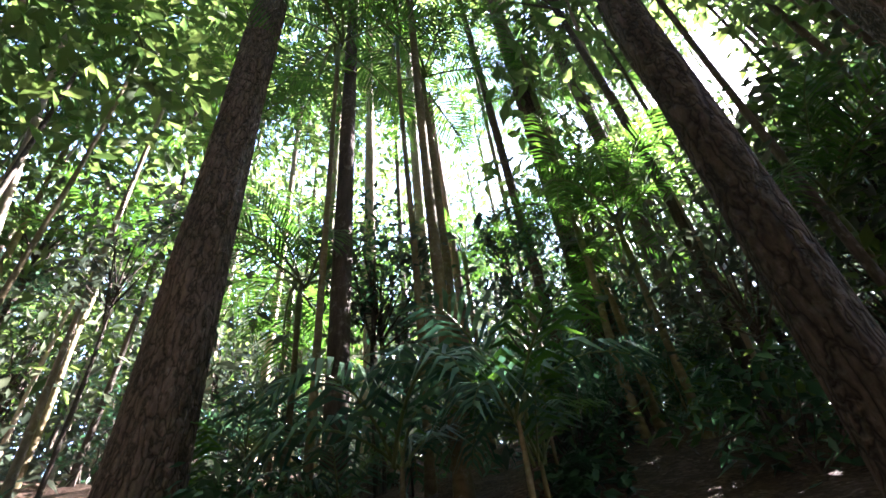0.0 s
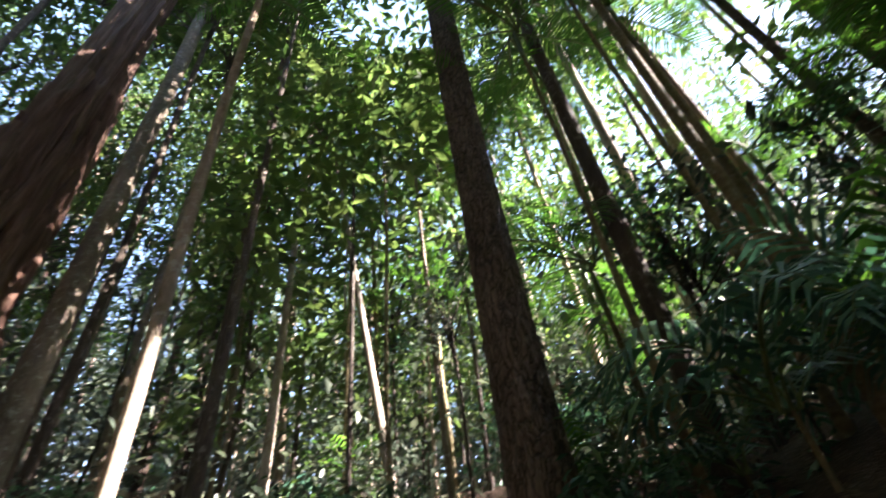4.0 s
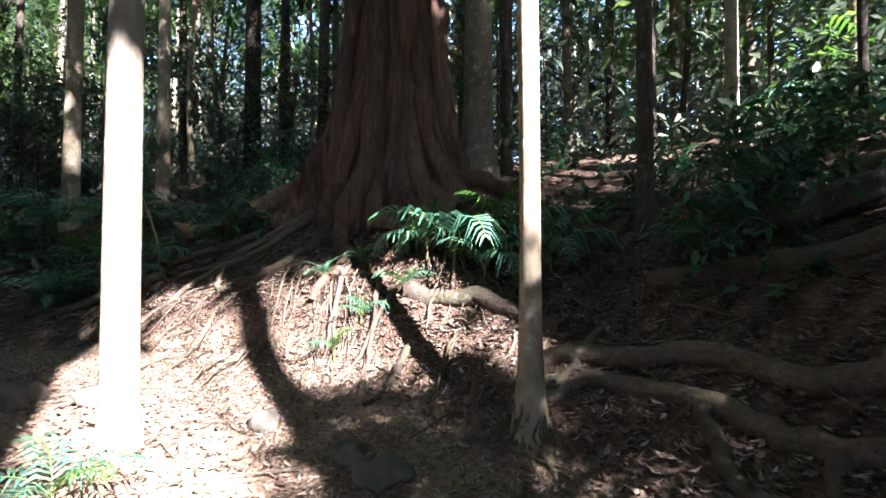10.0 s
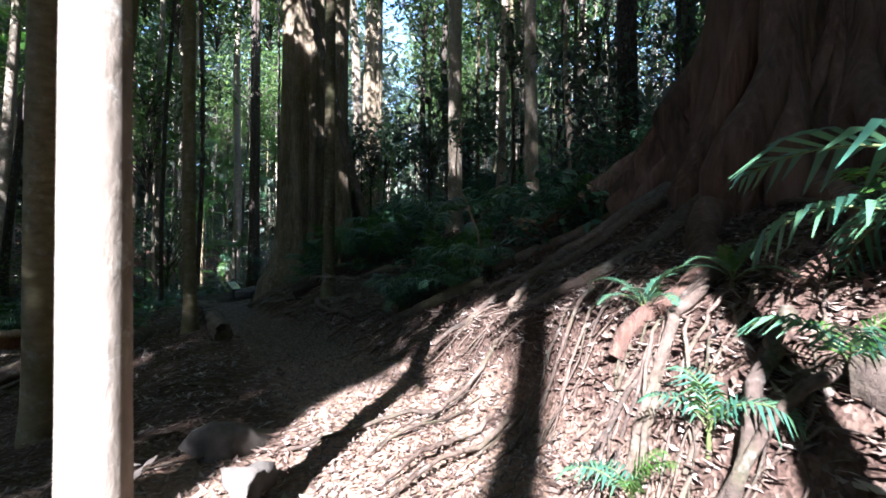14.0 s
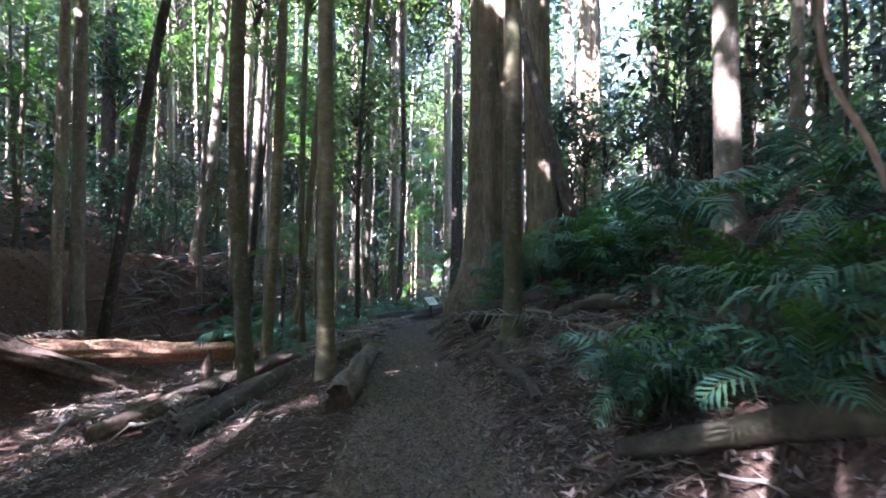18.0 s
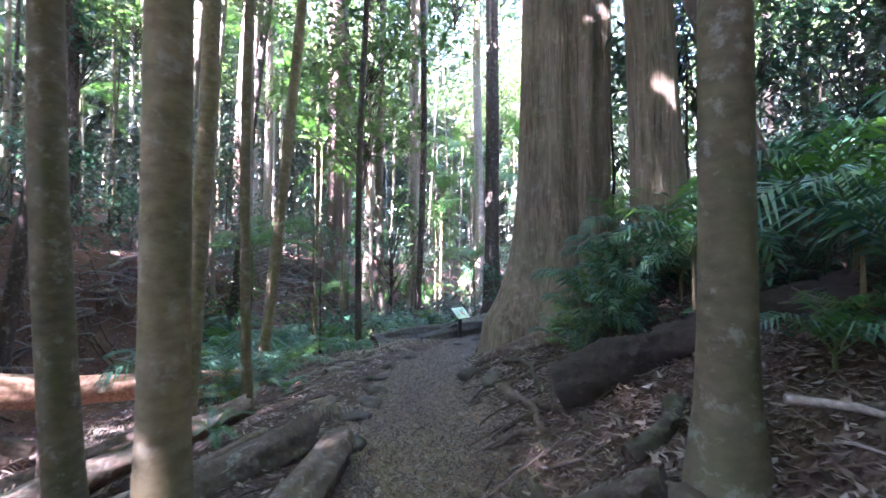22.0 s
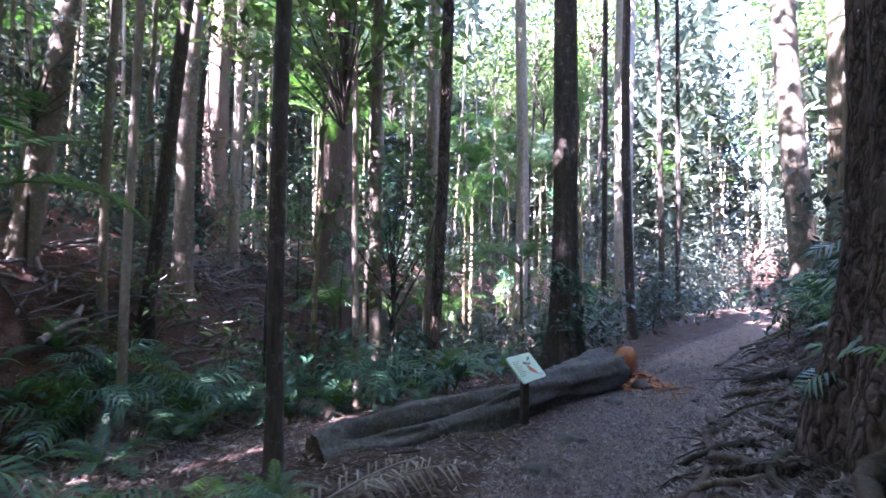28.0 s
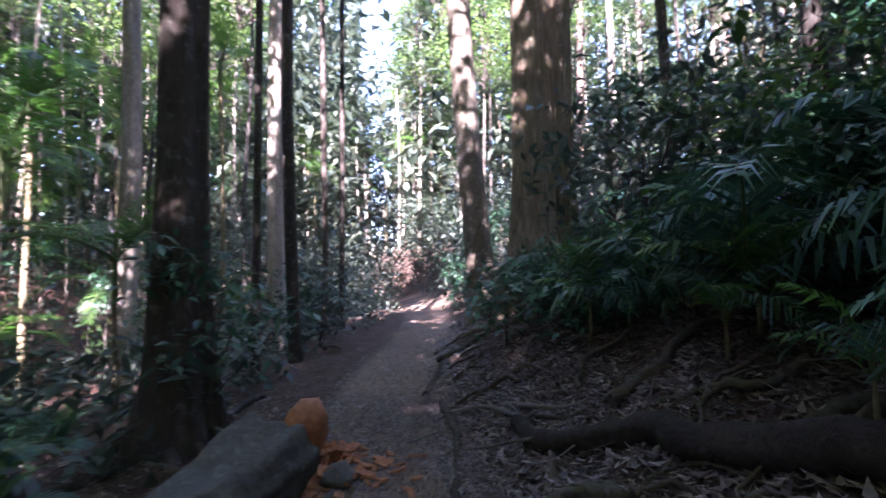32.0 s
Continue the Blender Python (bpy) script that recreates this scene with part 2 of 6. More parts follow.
SOIL = material("forest_soil", soil, 0.9, 0.2)
BARK_BIG = bark("fig_bark", (0.026, 0.014, 0.01), (0.095, 0.05, 0.036), (0.23, 0.145, 0.108), (8, 8, 0.4), depth=0.12, vary=0.3)
BARK_ROUGH = bark("rough_bark", (0.03, 0.021, 0.017), (0.09, 0.064, 0.05), (0.19, 0.142, 0.112), (9, 9, 3.0), depth=0.07, lichen=0.1, plates=(13.0, 13.0, 2.6))
BARK_PALM = bark("palm_bark", (0.065, 0.051, 0.028), (0.145, 0.115, 0.064), (0.22, 0.18, 0.108), (4, 4, 7), ring=2.2, depth=0.008, moss=0.6, lichen=0.25)
BARK_PALE = bark("pale_bark", (0.12, 0.098, 0.075), (0.23, 0.19, 0.15), (0.37, 0.32, 0.26), (5, 5, 2.2), depth=0.015, lichen=0.6)
BARK_DARK = bark("dark_bark", (0.018, 0.014, 0.011), (0.05, 0.039, 0.031), (0.105, 0.085, 0.07), (10, 10, 2.0), depth=0.03, lichen=0.25)
BARK_GREY = bark("grey_bark", (0.10, 0.075, 0.055), (0.2, 0.155, 0.115), (0.32, 0.27, 0.21), (6, 6, 3), depth=0.015, moss=0.35, lichen=0.5)
BARK_RED = bark("stringy_bark", (0.055, 0.034, 0.025), (0.15, 0.10, 0.078), (0.29, 0.215, 0.175), (14, 14, 0.6), depth=0.04)
BARK_LOG = bark("fallen_bark", (0.03, 0.021, 0.016), (0.085, 0.06, 0.047), (0.19, 0.145, 0.115), (6, 6, 6), depth=0.03, moss=0.35, lichen=0.4)
BARK_BLACK = bark("black_log_bark", (0.008, 0.006, 0.005), (0.026, 0.018, 0.015), (0.07, 0.05, 0.041), (5, 5, 5), depth=0.06, moss=0.1, vary=0.1)
BARK_MOSS = bark("mossy_wood", (0.022, 0.018, 0.012), (0.05, 0.041, 0.028), (0.10, 0.083, 0.06), (7, 7, 7), depth=0.03, moss=0.45, lichen=0.1)
BARK_GREYLOG = bark("weathered_log", (0.03, 0.025, 0.021), (0.085, 0.074, 0.063), (0.18, 0.16, 0.14), (9, 9, 9), depth=0.04, moss=0.2, lichen=0.2, vary=0.1)
BARK_STICK = bark("dry_sticks", (0.07, 0.056, 0.048), (0.16, 0.132, 0.118), (0.30, 0.26, 0.235), (9, 9, 9), depth=0.01)
BARK_OLD = bark("old_grey_bark", (0.045, 0.03, 0.019), (0.165, 0.122, 0.08), (0.35, 0.28, 0.195), (9, 9, 0.9), depth=0.12, moss=0.4, lichen=0.3, vary=0.1)
ROOT = bark("root_bark", (0.024, 0.017, 0.013), (0.07, 0.049, 0.037), (0.145, 0.108, 0.085), (12, 12, 12), depth=0.03, moss=0.35, lichen=0.15)
WOOD_SPLIT = plain("split_wood", (0.20, 0.10, 0.055), (0.50, 0.31, 0.20), 3.0, 0.75, 0.6, 0, (1, 6, 6), 0.02)
WOOD_CUT = plain("fresh_sawn_wood", (0.30, 0.105, 0.045), (0.55, 0.23, 0.11), 14, 0.8, 0.5)
WOOD_ROT = plain("rotten_wood", (0.035, 0.025, 0.02), (0.16, 0.11, 0.08), 9, 0.9, 0.8, 0, (1, 1, 1), 0.03)
STONE = plain("mossy_stone", (0.045, 0.038, 0.032), (0.15, 0.13, 0.11), 6, 0.85, 0.6, 0, (1, 1, 1), 0.02)
LEAF = leafy("tree_leaves", [(0.027, 0.061, 0.022), (0.048, 0.092, 0.034), (0.080, 0.129, 0.040), (0.127, 0.170, 0.050)], 0.42, 0.42)
# greyer and bluer than the tree leaves: the haze of distance put into colour
LEAF_HAZE = leafy("hazed_distant_leaves", [(0.034, 0.05, 0.04), (0.055, 0.076, 0.056), (0.085, 0.108, 0.076), (0.125, 0.145, 0.1)], 0.5, 0.3, "island", (1.25, 1.3, 1.2))
LEAF_HIGH = leafy("canopy_leaves", [(0.042, 0.08, 0.03), (0.07, 0.115, 0.042), (0.10, 0.15, 0.055), (0.14, 0.185, 0.07)], 0.45, 0.5, "island", (1.35, 1.45, 1.0))
LEAF_DARK = leafy("understorey_leaves", [(0.022, 0.066, 0.035), (0.04, 0.108, 0.06), (0.066, 0.15, 0.072)], 0.35, 0.25, "island", (1.2, 1.3, 1.15))
FROND = leafy("palm_fronds", [(0.03, 0.085, 0.018), (0.05, 0.125, 0.022), (0.085, 0.17, 0.028)], 0.4, 0.42)
FROND_BLUE = leafy("fern_fronds", [(0.032, 0.09, 0.064), (0.055, 0.138, 0.094), (0.09, 0.185, 0.095)], 0.33, 0.25, "island", (1.2, 1.3, 1.15))
DEAD = leafy("dead_fronds", [(0.10, 0.07, 0.05), (0.20, 0.155, 0.125), (0.33, 0.275, 0.235)], 0.75, 0.1)
LITTER = leafy("leaf_litter", [(0.035, 0.02, 0.014), (0.08, 0.048, 0.035), (0.14, 0.092, 0.07), (0.23, 0.17, 0.14), (0.40, 0.33, 0.29)], 0.6, 0.0)
STALK = plain("green_stalk", (0.05, 0.07, 0.02), (0.12, 0.15, 0.05), 8, 0.5)
POST = plain("dark_post", (0.03, 0.022, 0.018), (0.07, 0.055, 0.045), 12, 0.7)
BOARD = plain("pale_green_board", (0.45, 0.60, 0.42), (0.56, 0.70, 0.50), 3, 0.3, 0.02)
INK_RED = plain("orange_print", (0.50, 0.09, 0.03), (0.58, 0.15, 0.05), 5, 0.35, 0.0)
INK_DARK = plain("dark_print", (0.10, 0.14, 0.10), (0.16, 0.2, 0.14), 5, 0.35, 0.0)
INK_BLUE = plain("blue_print", (0.30, 0.40, 0.62), (0.4, 0.5, 0.7), 5, 0.35, 0.0)


# ---------------------------------------------------------------- mesh helpers
RNG = np.random.default_rng(7)


def shaped(name, pieces, mats, soft=True):
    """One mesh from pieces (vertices, faces, material slot)."""
    vs, loops, sizes, slots, base = [], [], [], [], 0
    for v, f, slot in pieces:
        f = np.asarray(f, np.int64)
        vs.append(np.asarray(v, float))
        loops.append((f + base).ravel())
        sizes.append(np.full(len(f), f.shape[1]))
        slots.append(np.full(len(f), slot))
        base += len(v)
    vs, loops, sizes, slots = np.vstack(vs), np.concatenate(loops), np.concatenate(sizes), np.concatenate(slots)
    me = bpy.data.meshes.new(name)
    me.vertices.add(len(vs))
    me.vertices.foreach_set("co", vs.ravel())
    me.loops.add(len(loops))
    me.loops.foreach_set("vertex_index", loops.astype(np.int32))
    me.polygons.add(len(sizes))
    me.polygons.foreach_set("loop_start", np.r_[0, np.cumsum(sizes)[:-1]].astype(np.int32))
    me.polygons.foreach_set("material_index", slots.astype(np.int32))
    me.polygons.foreach_set("use_smooth", np.full(len(sizes), soft))
    for m in mats:
        me.materials.append(m)
    me.update(calc_edges=True)
    me.validate()
    return me


def part(name, me, parent, label="", m=None):
    ob = new(name, me)
    ob.parent = parent
    if m is not None:
        ob.matrix_basis = m
    if label:
        ob["label"] = label
    return ob


def thing(name, label, category, m=None, group="", kind=""):
    ob = new(name)
    ob.empty_display_size = 0.2
    if m is not None:
        ob.matrix_basis = m
    return tagged(ob, label, category, group, kind)


def tube(points, radii, sides=10, flute=None, ends=True):
    """A round skin along points; flute(angle, share along) scales the radius."""
    p, r = np.asarray(points, float), np.asarray(radii, float)
    d = np.gradient(p, axis=0)
    d /= np.linalg.norm(d, axis=1)[:, None] + 1e-9
    ref = np.array([1.0, 0, 0]) if abs(d[0, 2]) > 0.7 else np.array([0, 0, 1.0])
    u = np.cross(d, ref)
    u /= np.linalg.norm(u, axis=1)[:, None]
    w = np.cross(d, u)
    a = np.linspace(0, 2 * np.pi, sides, endpoint=False)
    share = np.linspace(0, 1, len(p))
    k = np.ones((len(p), sides)) if flute is None else flute(a[None, :], share[:, None]) * np.ones((len(p), sides))
    v = p[:, None] + (r[:, None] * k)[..., None] * (np.cos(a)[None, :, None] * u[:, None] + np.sin(a)[None, :, None] * w[:, None])
    n, i = len(p), np.arange(sides)
    j = (i + 1) % sides
    f = np.vstack([np.stack([b * sides + i, b * sides + j, (b + 1) * sides + j, (b + 1) * sides + i], 1) for b in range(n - 1)])
    v = v.reshape(-1, 3)
    pieces = [(v, f, 0)]
    if ends:
        for b, centre in ((0, p[0]), (n - 1, p[-1])):
            ring = v[b * sides:(b + 1) * sides]
            cap = np.stack([i, j, np.full(sides, sides)], 1)
            pieces.append((np.vstack([ring, centre]), cap if b == 0 else cap[:, ::-1], 1 if len(ends if isinstance(ends, tuple) else ()) else 0))
    return pieces


def lumpy(seed, amount=0.08):
    g = np.random.default_rng(seed)
    ph, k = g.uniform(0, 6.28, 6), g.uniform(2, 14, 6)
    return lambda a, s: 1 + amount * (0.5 * np.sin(2 * a + ph[0] + k[0] * s) + 0.35 * np.sin(3 * a + ph[1] - k[1] * s) + 0.3 * np.sin(5 * a + ph[2] + k[2] * s) + 0.3 * np.sin(k[3] * 2 * s + ph[3]))


def trunk_mesh(name, mat, r, height, lean=(0, 0), bend=0.3, flare=1.6, flare_high=0.7, sides=12, rings=26, fluted=0.0, taper=0.6, seed=0):
    g = np.random.default_rng(seed)
    z = height * np.linspace(0, 1, rings) ** 1.6 - 0.35 - r
    s = np.clip(z / height, 0, 1)
    wob = g.uniform(-1, 1, 4) * bend
    x = lean[0] * z + wob[0] * np.sin(2.2 * s * np.pi) * 0.4 + wob[1] * s * s
    y = lean[1] * z + wob[2] * np.sin(1.9 * s * np.pi) * 0.4 + wob[3] * s * s
    rad = r * (1 - (1 - taper) * s) * (1 + (flare - 1) * np.exp(-np.maximum(z, 0) / flare_high))
    lump, turn, n = lumpy(seed, 0.07), g.uniform(0, 6.28), int(g.integers(5, 9))

    def skin(a, share):
        zz = height * share**1.6
        low = np.exp(-zz / max(flare_high * 1.6, 0.3))
        return lump(a, share) * (1 + fluted * low * np.abs(np.sin(0.5 * n * a + turn)) + 0.25 * fluted * np.sin(n * a + 3 * share))
    return shaped(name, tube(np.stack([x, y, z], 1), rad, sides, skin), [mat]), (x[-1], y[-1], z[-1])


def leaves(centres, size, seed, narrow=0.42, flat=0.5):
    """Folded leaves (two quads each) at the centres."""
    g = np.random.default_rng(seed)
    n = len(centres)
    d = g.normal(size=(n, 3)) * (1, 1, flat)
    d[:, 2] -= 0.35
    d /= np.linalg.norm(d, axis=1)[:, None]
    side = np.cross(d, g.normal(size=(n, 3)) * (0.35, 0.35, 0.2) + (0, 0, 1))
    side /= np.linalg.norm(side, axis=1)[:, None] + 1e-9
    up = np.cross(side, d)
    L = size * g.uniform(0.65, 1.35, n)[:, None]
    w = L * narrow * 0.5
    c = np.asarray(centres)
    mid = c + d * L * 0.45 - up * L * 0.05
    v = np.stack([c, mid + side * w + up * w * 0.4, c + d * L - up * L * 0.12, mid - side * w + up * w * 0.4, mid], 1).reshape(-1, 3)
    b = 5 * np.arange(n)[:, None]
    f = np.vstack([b + [0, 1, 4], b + [1, 2, 4], b + [2, 3, 4], b + [3, 0, 4]])
    return v, f


def frond(length, pairs, leaflet, droop, width=0.035, arch=0.6, ragged=0.0, hang=0.3, seed=0, stalk=0.18):
    """A pinnate frond along +x from the origin: a rib and its leaflets."""
    g = np.random.default_rng(seed)
    s = np.linspace(0, 1, 10)
    ang = arch - droop * s**1.3
    step = length / 9
    x = np.r_[0, np.cumsum(np.cos(ang[:-1]) * step)]
    z = np.r_[0, np.cumsum(np.sin(ang[:-1]) * step)]
    rib = np.stack([x, 0.04 * length * np.sin(3 * s + seed), z], 1)
    pieces = tube(rib, 0.010 * length * (1 - 0.8 * s) + 0.003, 4, None, False)
    t = np.linspace(stalk, 0.99, pairs)
    vs, fs = [], []
    for sign in (-1, 1):
        keep = g.random(pairs) > ragged
        tt = t[keep] + g.uniform(-0.006, 0.006, keep.sum())
        n = len(tt)
        base = np.stack([np.interp(tt, s, rib[:, k]) for k in range(3)], 1)
        a = np.interp(tt, s, ang)
        along = np.stack([np.cos(a), 0 * a, np.sin(a)], 1)
        rise = np.stack([-np.sin(a), 0 * a, np.cos(a)], 1)
        out = np.array([0, sign, 0.0]) + 0 * base
        long = leaflet * (np.sin(np.pi * np.clip(0.12 + 0.86 * tt, 0, 1)) ** 0.6) * g.uniform(0.85, 1.12, n)
        d = out * 0.85 + along * (0.35 + 0.5 * tt)[:, None] + rise * (0.28 + g.uniform(-0.1, 0.1, n))[:, None]
        d /= np.linalg.norm(d, axis=1)[:, None]
        mid = base + d * long[:, None] * 0.5
        tip = base + d * long[:, None] - np.array([0, 0, 1.0]) * (hang * long * g.uniform(0.6, 1.4, n))[:, None]
        w = along * (width * g.uniform(0.8, 1.2, n))[:, None] * 0.5
        v = np.stack([base - w * 0.5, base + w * 0.5, mid + w, mid - w, tip + w * 0.12, tip - w * 0.12], 1).reshape(-1, 3)
        b = 6 * np.arange(n)[:, None]
        vs.append(v)
        fs.append(np.vstack([b + [0, 1, 2, 3], b + [3, 2, 4, 5]]))
    for v, f in zip(vs, fs):
        pieces.append((v, f, 1))
    return pieces


def stone(seed, size, rough=0.34):
    bm = bmesh.new()
    bmesh.ops.create_icosphere(bm, subdivisions=2, radius=0.5)
    for v in bm.verts:
        k = 1 + rough * noise.noise(v.co * 2.2 + Vector((seed * 3.1, 0, 0))) * 2.5
        v.co = Vector((v.co.x * k * size[0], v.co.y * k * size[1], max(v.co.z, -0.3) * k * size[2]))
    me = bpy.data.meshes.new("stone")
    bm.to_mesh(me)
    bm.free()
    me.materials.append(STONE)
    for p in me.polygons:
        p.use_smooth = True
    return me


# ---------------------------------------------------------------- ground
def graded(lo, hi, a, b, fine):
    """Grid lines from lo to hi, fine between a and b and ever coarser outside."""
    inner = np.arange(a, b, fine)
    out, step, x = [], fine, a
    while x > lo:
        step *= 1.12
        x -= step
        out.append(x)
    right, step, x = [], fine, inner[-1]
    while x < hi:
        step *= 1.12
        x += step
        right.append(x)
    return np.r_[out[::-1], inner, right]


gx, gy = graded(-900, 900, -27.0, 4.0, 0.145), graded(-900, 900, -1.0, 18.5, 0.145)
GX, GY = np.meshgrid(gx, gy, indexing="ij")
gz = land(GX, GY)
g_off, _, g_along = beside(GX, GY)
nx, ny = len(gx), len(gy)
ii = (np.arange(nx - 1)[:, None] * ny + np.arange(ny - 1)[None, :]).ravel()
ground_mesh = shaped("ground", [(np.stack([GX, GY, gz], -1).reshape(-1, 3), np.stack([ii, ii + ny, ii + ny + 1, ii + 1], 1), 0)], [SOIL])
worn = (1 - smooth(0.35, 0.95, np.abs(g_off + 0.05))) * 0.85
worn = np.maximum(worn, 0.8 * np.exp(-((GX + 2.6) ** 2 / 2.5 + (GY - 3.9) ** 2 / 1.6)))
side_trail = smooth(11.0, 11.8, g_off) * smooth(13.6, 12.8, g_off) * smooth(0.4, 0.5, g_along) * smooth(0.72, 0.62, g_along)
bare = np.clip(0.75 * smooth(5.5, 8.5, g_off) * smooth(0.42, 0.5, g_along) * (0.55 + 0.45 * wavy(GX * 0.6, GY * 0.6)) * smooth(0.985, 0.95, g_along), 0, 1)
for key, values in (("worn", np.maximum(worn, side_trail * 0.7)), ("bare", bare)):
    ground_mesh.attributes.new(key, "FLOAT", "POINT").data.foreach_set("value", values.ravel().astype(np.float32))
ground = tagged(new("ground", ground_mesh), "brown forest floor with a worn dirt trail and leaf litter", "ground", "", "structure")


def at(x, y, lift=0.0, turn=0.0, scale=1.0, tilt=(0, 0)):
    z = float(land(x, y)) + lift
    return Matrix.Translation((x, y, z)) @ Euler((tilt[0], tilt[1], turn)).to_matrix().to_4x4() @ Matrix.Diagonal((scale, scale, scale, 1))


# ---------------------------------------------------------------- canopy
# openings left for the sun's patches: across the sun's way, and along it, on the ground
OPEN = [(-0.55, 1.25, 2.6, 6.7), (0.35, 1.2, 6.7, 8.75), (1.6, 3.3, 5.6, 8.0), (3.3, 4.1, 6.7, 8.2), (8.0, 14.5, 9.8, 16.5)]


def sunny(x, y, z, r):
    """Whether a crown there would shade one of the sunlit spots."""
    k, f = x + 0.5735 * y, y + 1.097 * (z - 0.3)
    return any(a - 1.05 * r < k < b + 1.05 * r and c - 1.5 * r < f < d + 1.5 * r for a, b, c, d in OPEN)


def crown_mesh(name, seed, wide, high, clumps, per, size, mat, bark_mat):
    g = np.random.default_rng(seed)
    d = g.normal(size=(clumps, 3))
    d /= np.linalg.norm(d, axis=1)[:, None]
    c = d * g.uniform(0.45, 1.0, (clumps, 1)) * (wide, wide, high)
    pieces = []
    for e in c:
        foot = np.array([0, 0, -high * g.uniform(0.6, 1.3)])
        mid = foot * 0.4 + e * 0.5 + g.normal(size=3) * 0.2
        pieces += [(v, f, 0) for v, f, _ in tube([foot, mid, e], [0.016 * high, 0.008 * high, 0.003], 3, None, False)]
    spots = np.repeat(c, per, 0) + g.normal(size=(clumps * per, 3)) * (0.2 * wide, 0.2 * wide, 0.14 * wide)
    v, f = leaves(spots, size, seed + 50)
    q = np.arange(len(spots))[:, None] * 5
    pieces.append((v, np.vstack([q + [0, 1, 2], q + [0, 2, 3]]), 1))
    return shaped(name, pieces, [bark_mat, mat])


CROWNS = [crown_mesh("crown", 100 + n, w, h, c, p, s, m, BARK_DARK) for n, (w, h, c, p, s, m) in enumerate([
    (2.7, 2.3, 24, 31, 0.35, LEAF_HIGH), (3.2, 1.9, 26, 30, 0.33, LEAF_HIGH), (2.2, 2.9, 22, 31, 0.31, LEAF_HIGH),
    (3.4, 2.4, 28, 28, 0.36, LEAF_HIGH), (2.5, 1.9, 22, 32, 0.30, LEAF)])]
SPRAYS = [crown_mesh("foliage", 140 + n, w, h, c, p, s, m, BARK_DARK) for n, (w, h, c, p, s, m) in enumerate([
    (0.9, 1.5, 14, 28, 0.165, LEAF_DARK), (1.2, 1.1, 16, 27, 0.19, LEAF_HAZE), (0.8, 0.7, 12, 28, 0.15, LEAF_DARK), (1.4, 1.8, 18, 27, 0.19, LEAF), (1.0, 0.55, 13, 26, 0.21, LEAF_DARK)])]
PALM_FRONDS = [shaped("frond", frond(*a, seed=n), [STALK, FROND]) for n, a in enumerate([
    (2.6, 30, 0.62, 1.5, 0.045, 0.75), (2.8, 30, 0.66, 2.1, 0.045, 0.55), (2.4, 28, 0.58, 1.0, 0.045, 1.05)])]
LOW_FRONDS = [shaped("frond", frond(*a, seed=10 + n), [STALK, m]) for n, (m, a) in enumerate([
    (FROND_BLUE, (1.2, 14, 0.46, 1.6, 0.05, 0.95, 0, 0.5)), (FROND_BLUE, (1.4, 15, 0.50, 2.0, 0.055, 0.85, 0, 0.6)), (FROND, (1.1, 13, 0.42, 1.3, 0.045, 1.15, 0, 0.45))])]
FERN_FRONDS = [shaped("frond", frond(*a, seed=20 + n), [STALK, m]) for n, (m, a) in enumerate([
    (FROND_BLUE, (0.9, 34, 0.17, 1.5, 0.022, 0.9, 0, 0.15)), (FROND_BLUE, (1.0, 36, 0.19, 1.9, 0.022, 0.75, 0, 0.2)), (FROND, (0.8, 32, 0.15, 1.3, 0.02, 1.0, 0, 0.12))])]
DEAD_FRONDS = [shaped("dead_palm_frond", frond(*a, seed=30 + n), [DEAD, DEAD]) for n, a in enumerate([
    (2.2, 28, 0.42, 0.35, 0.03, 0.22, 0.15, 0.45), (1.8, 26, 0.36, 0.5, 0.03, 0.3, 0.3, 0.6), (1.4, 22, 0.30, 0.6, 0.03, 0.35, 0.25, 0.7)])]
FAN = {"palm": PALM_FRONDS, "seedling": LOW_FRONDS, "fern": FERN_FRONDS}


def crown_of_fronds(parent, kind, count, z, scale=1.0, seed=0, low=-0.5, high=0.5):
    g = np.random.default_rng(seed)
    for n in range(count):
        m = Matrix.Translation((0, 0, z)) @ Euler((0, -g.uniform(low, high), 2.4 * n + g.uniform(-0.3, 0.3))).to_matrix().to_4x4() @ Matrix.Scale(scale * g.uniform(0.8, 1.15), 4)
        part("frond", FAN[kind][int(g.integers(0, 3))], parent, "", m)


NAMED = []


def tree(x, y, r, mat, height=20.0, lean=(0, 0), flare=1.5, flare_high=0.4, fluted=0.0, label="tall straight rainforest tree with dark bark", sides=14, crowns=2, seed=None, taper=0.65, bend=None, wide=1.0):
    bend = bend if bend is not None else 0.5 if x < -12 else 0.15
    seed = len(NAMED) + 11 if seed is None else seed
    NAMED.append((x, y))
    t = thing("tree", label, "tree", Matrix.Translation((x, y, float(land(x, y)))))
    me, top = trunk_mesh("trunk", mat, r, height, lean, bend, flare, flare_high, sides, 30, fluted, taper, seed)
    part("trunk", me, t)
    g = np.random.default_rng(seed)
    base = t.matrix_basis.translation
    if height <= 17:
        crowns, wide = min(crowns, 1), 0.6
    for n in range(crowns):
        p = Vector(top) * (1 - 0.13 * n) + Vector((*g.uniform(-1.6, 1.6, 2), 0))
        k = wide * g.uniform(0.9, 1.25)
        if not sunny(*(base + p), 3.5 * k) and ((base + p - Vector((-1.2, -0.5, 1.5))).length > 14 or n == 0):
            part("crown", CROWNS[int(g.integers(0, 5))], t, "", Matrix.Translation(p) @ Matrix.Rotation(g.uniform(0, 6.28), 4, "Z") @ Matrix.Scale(k, 4))
    return t


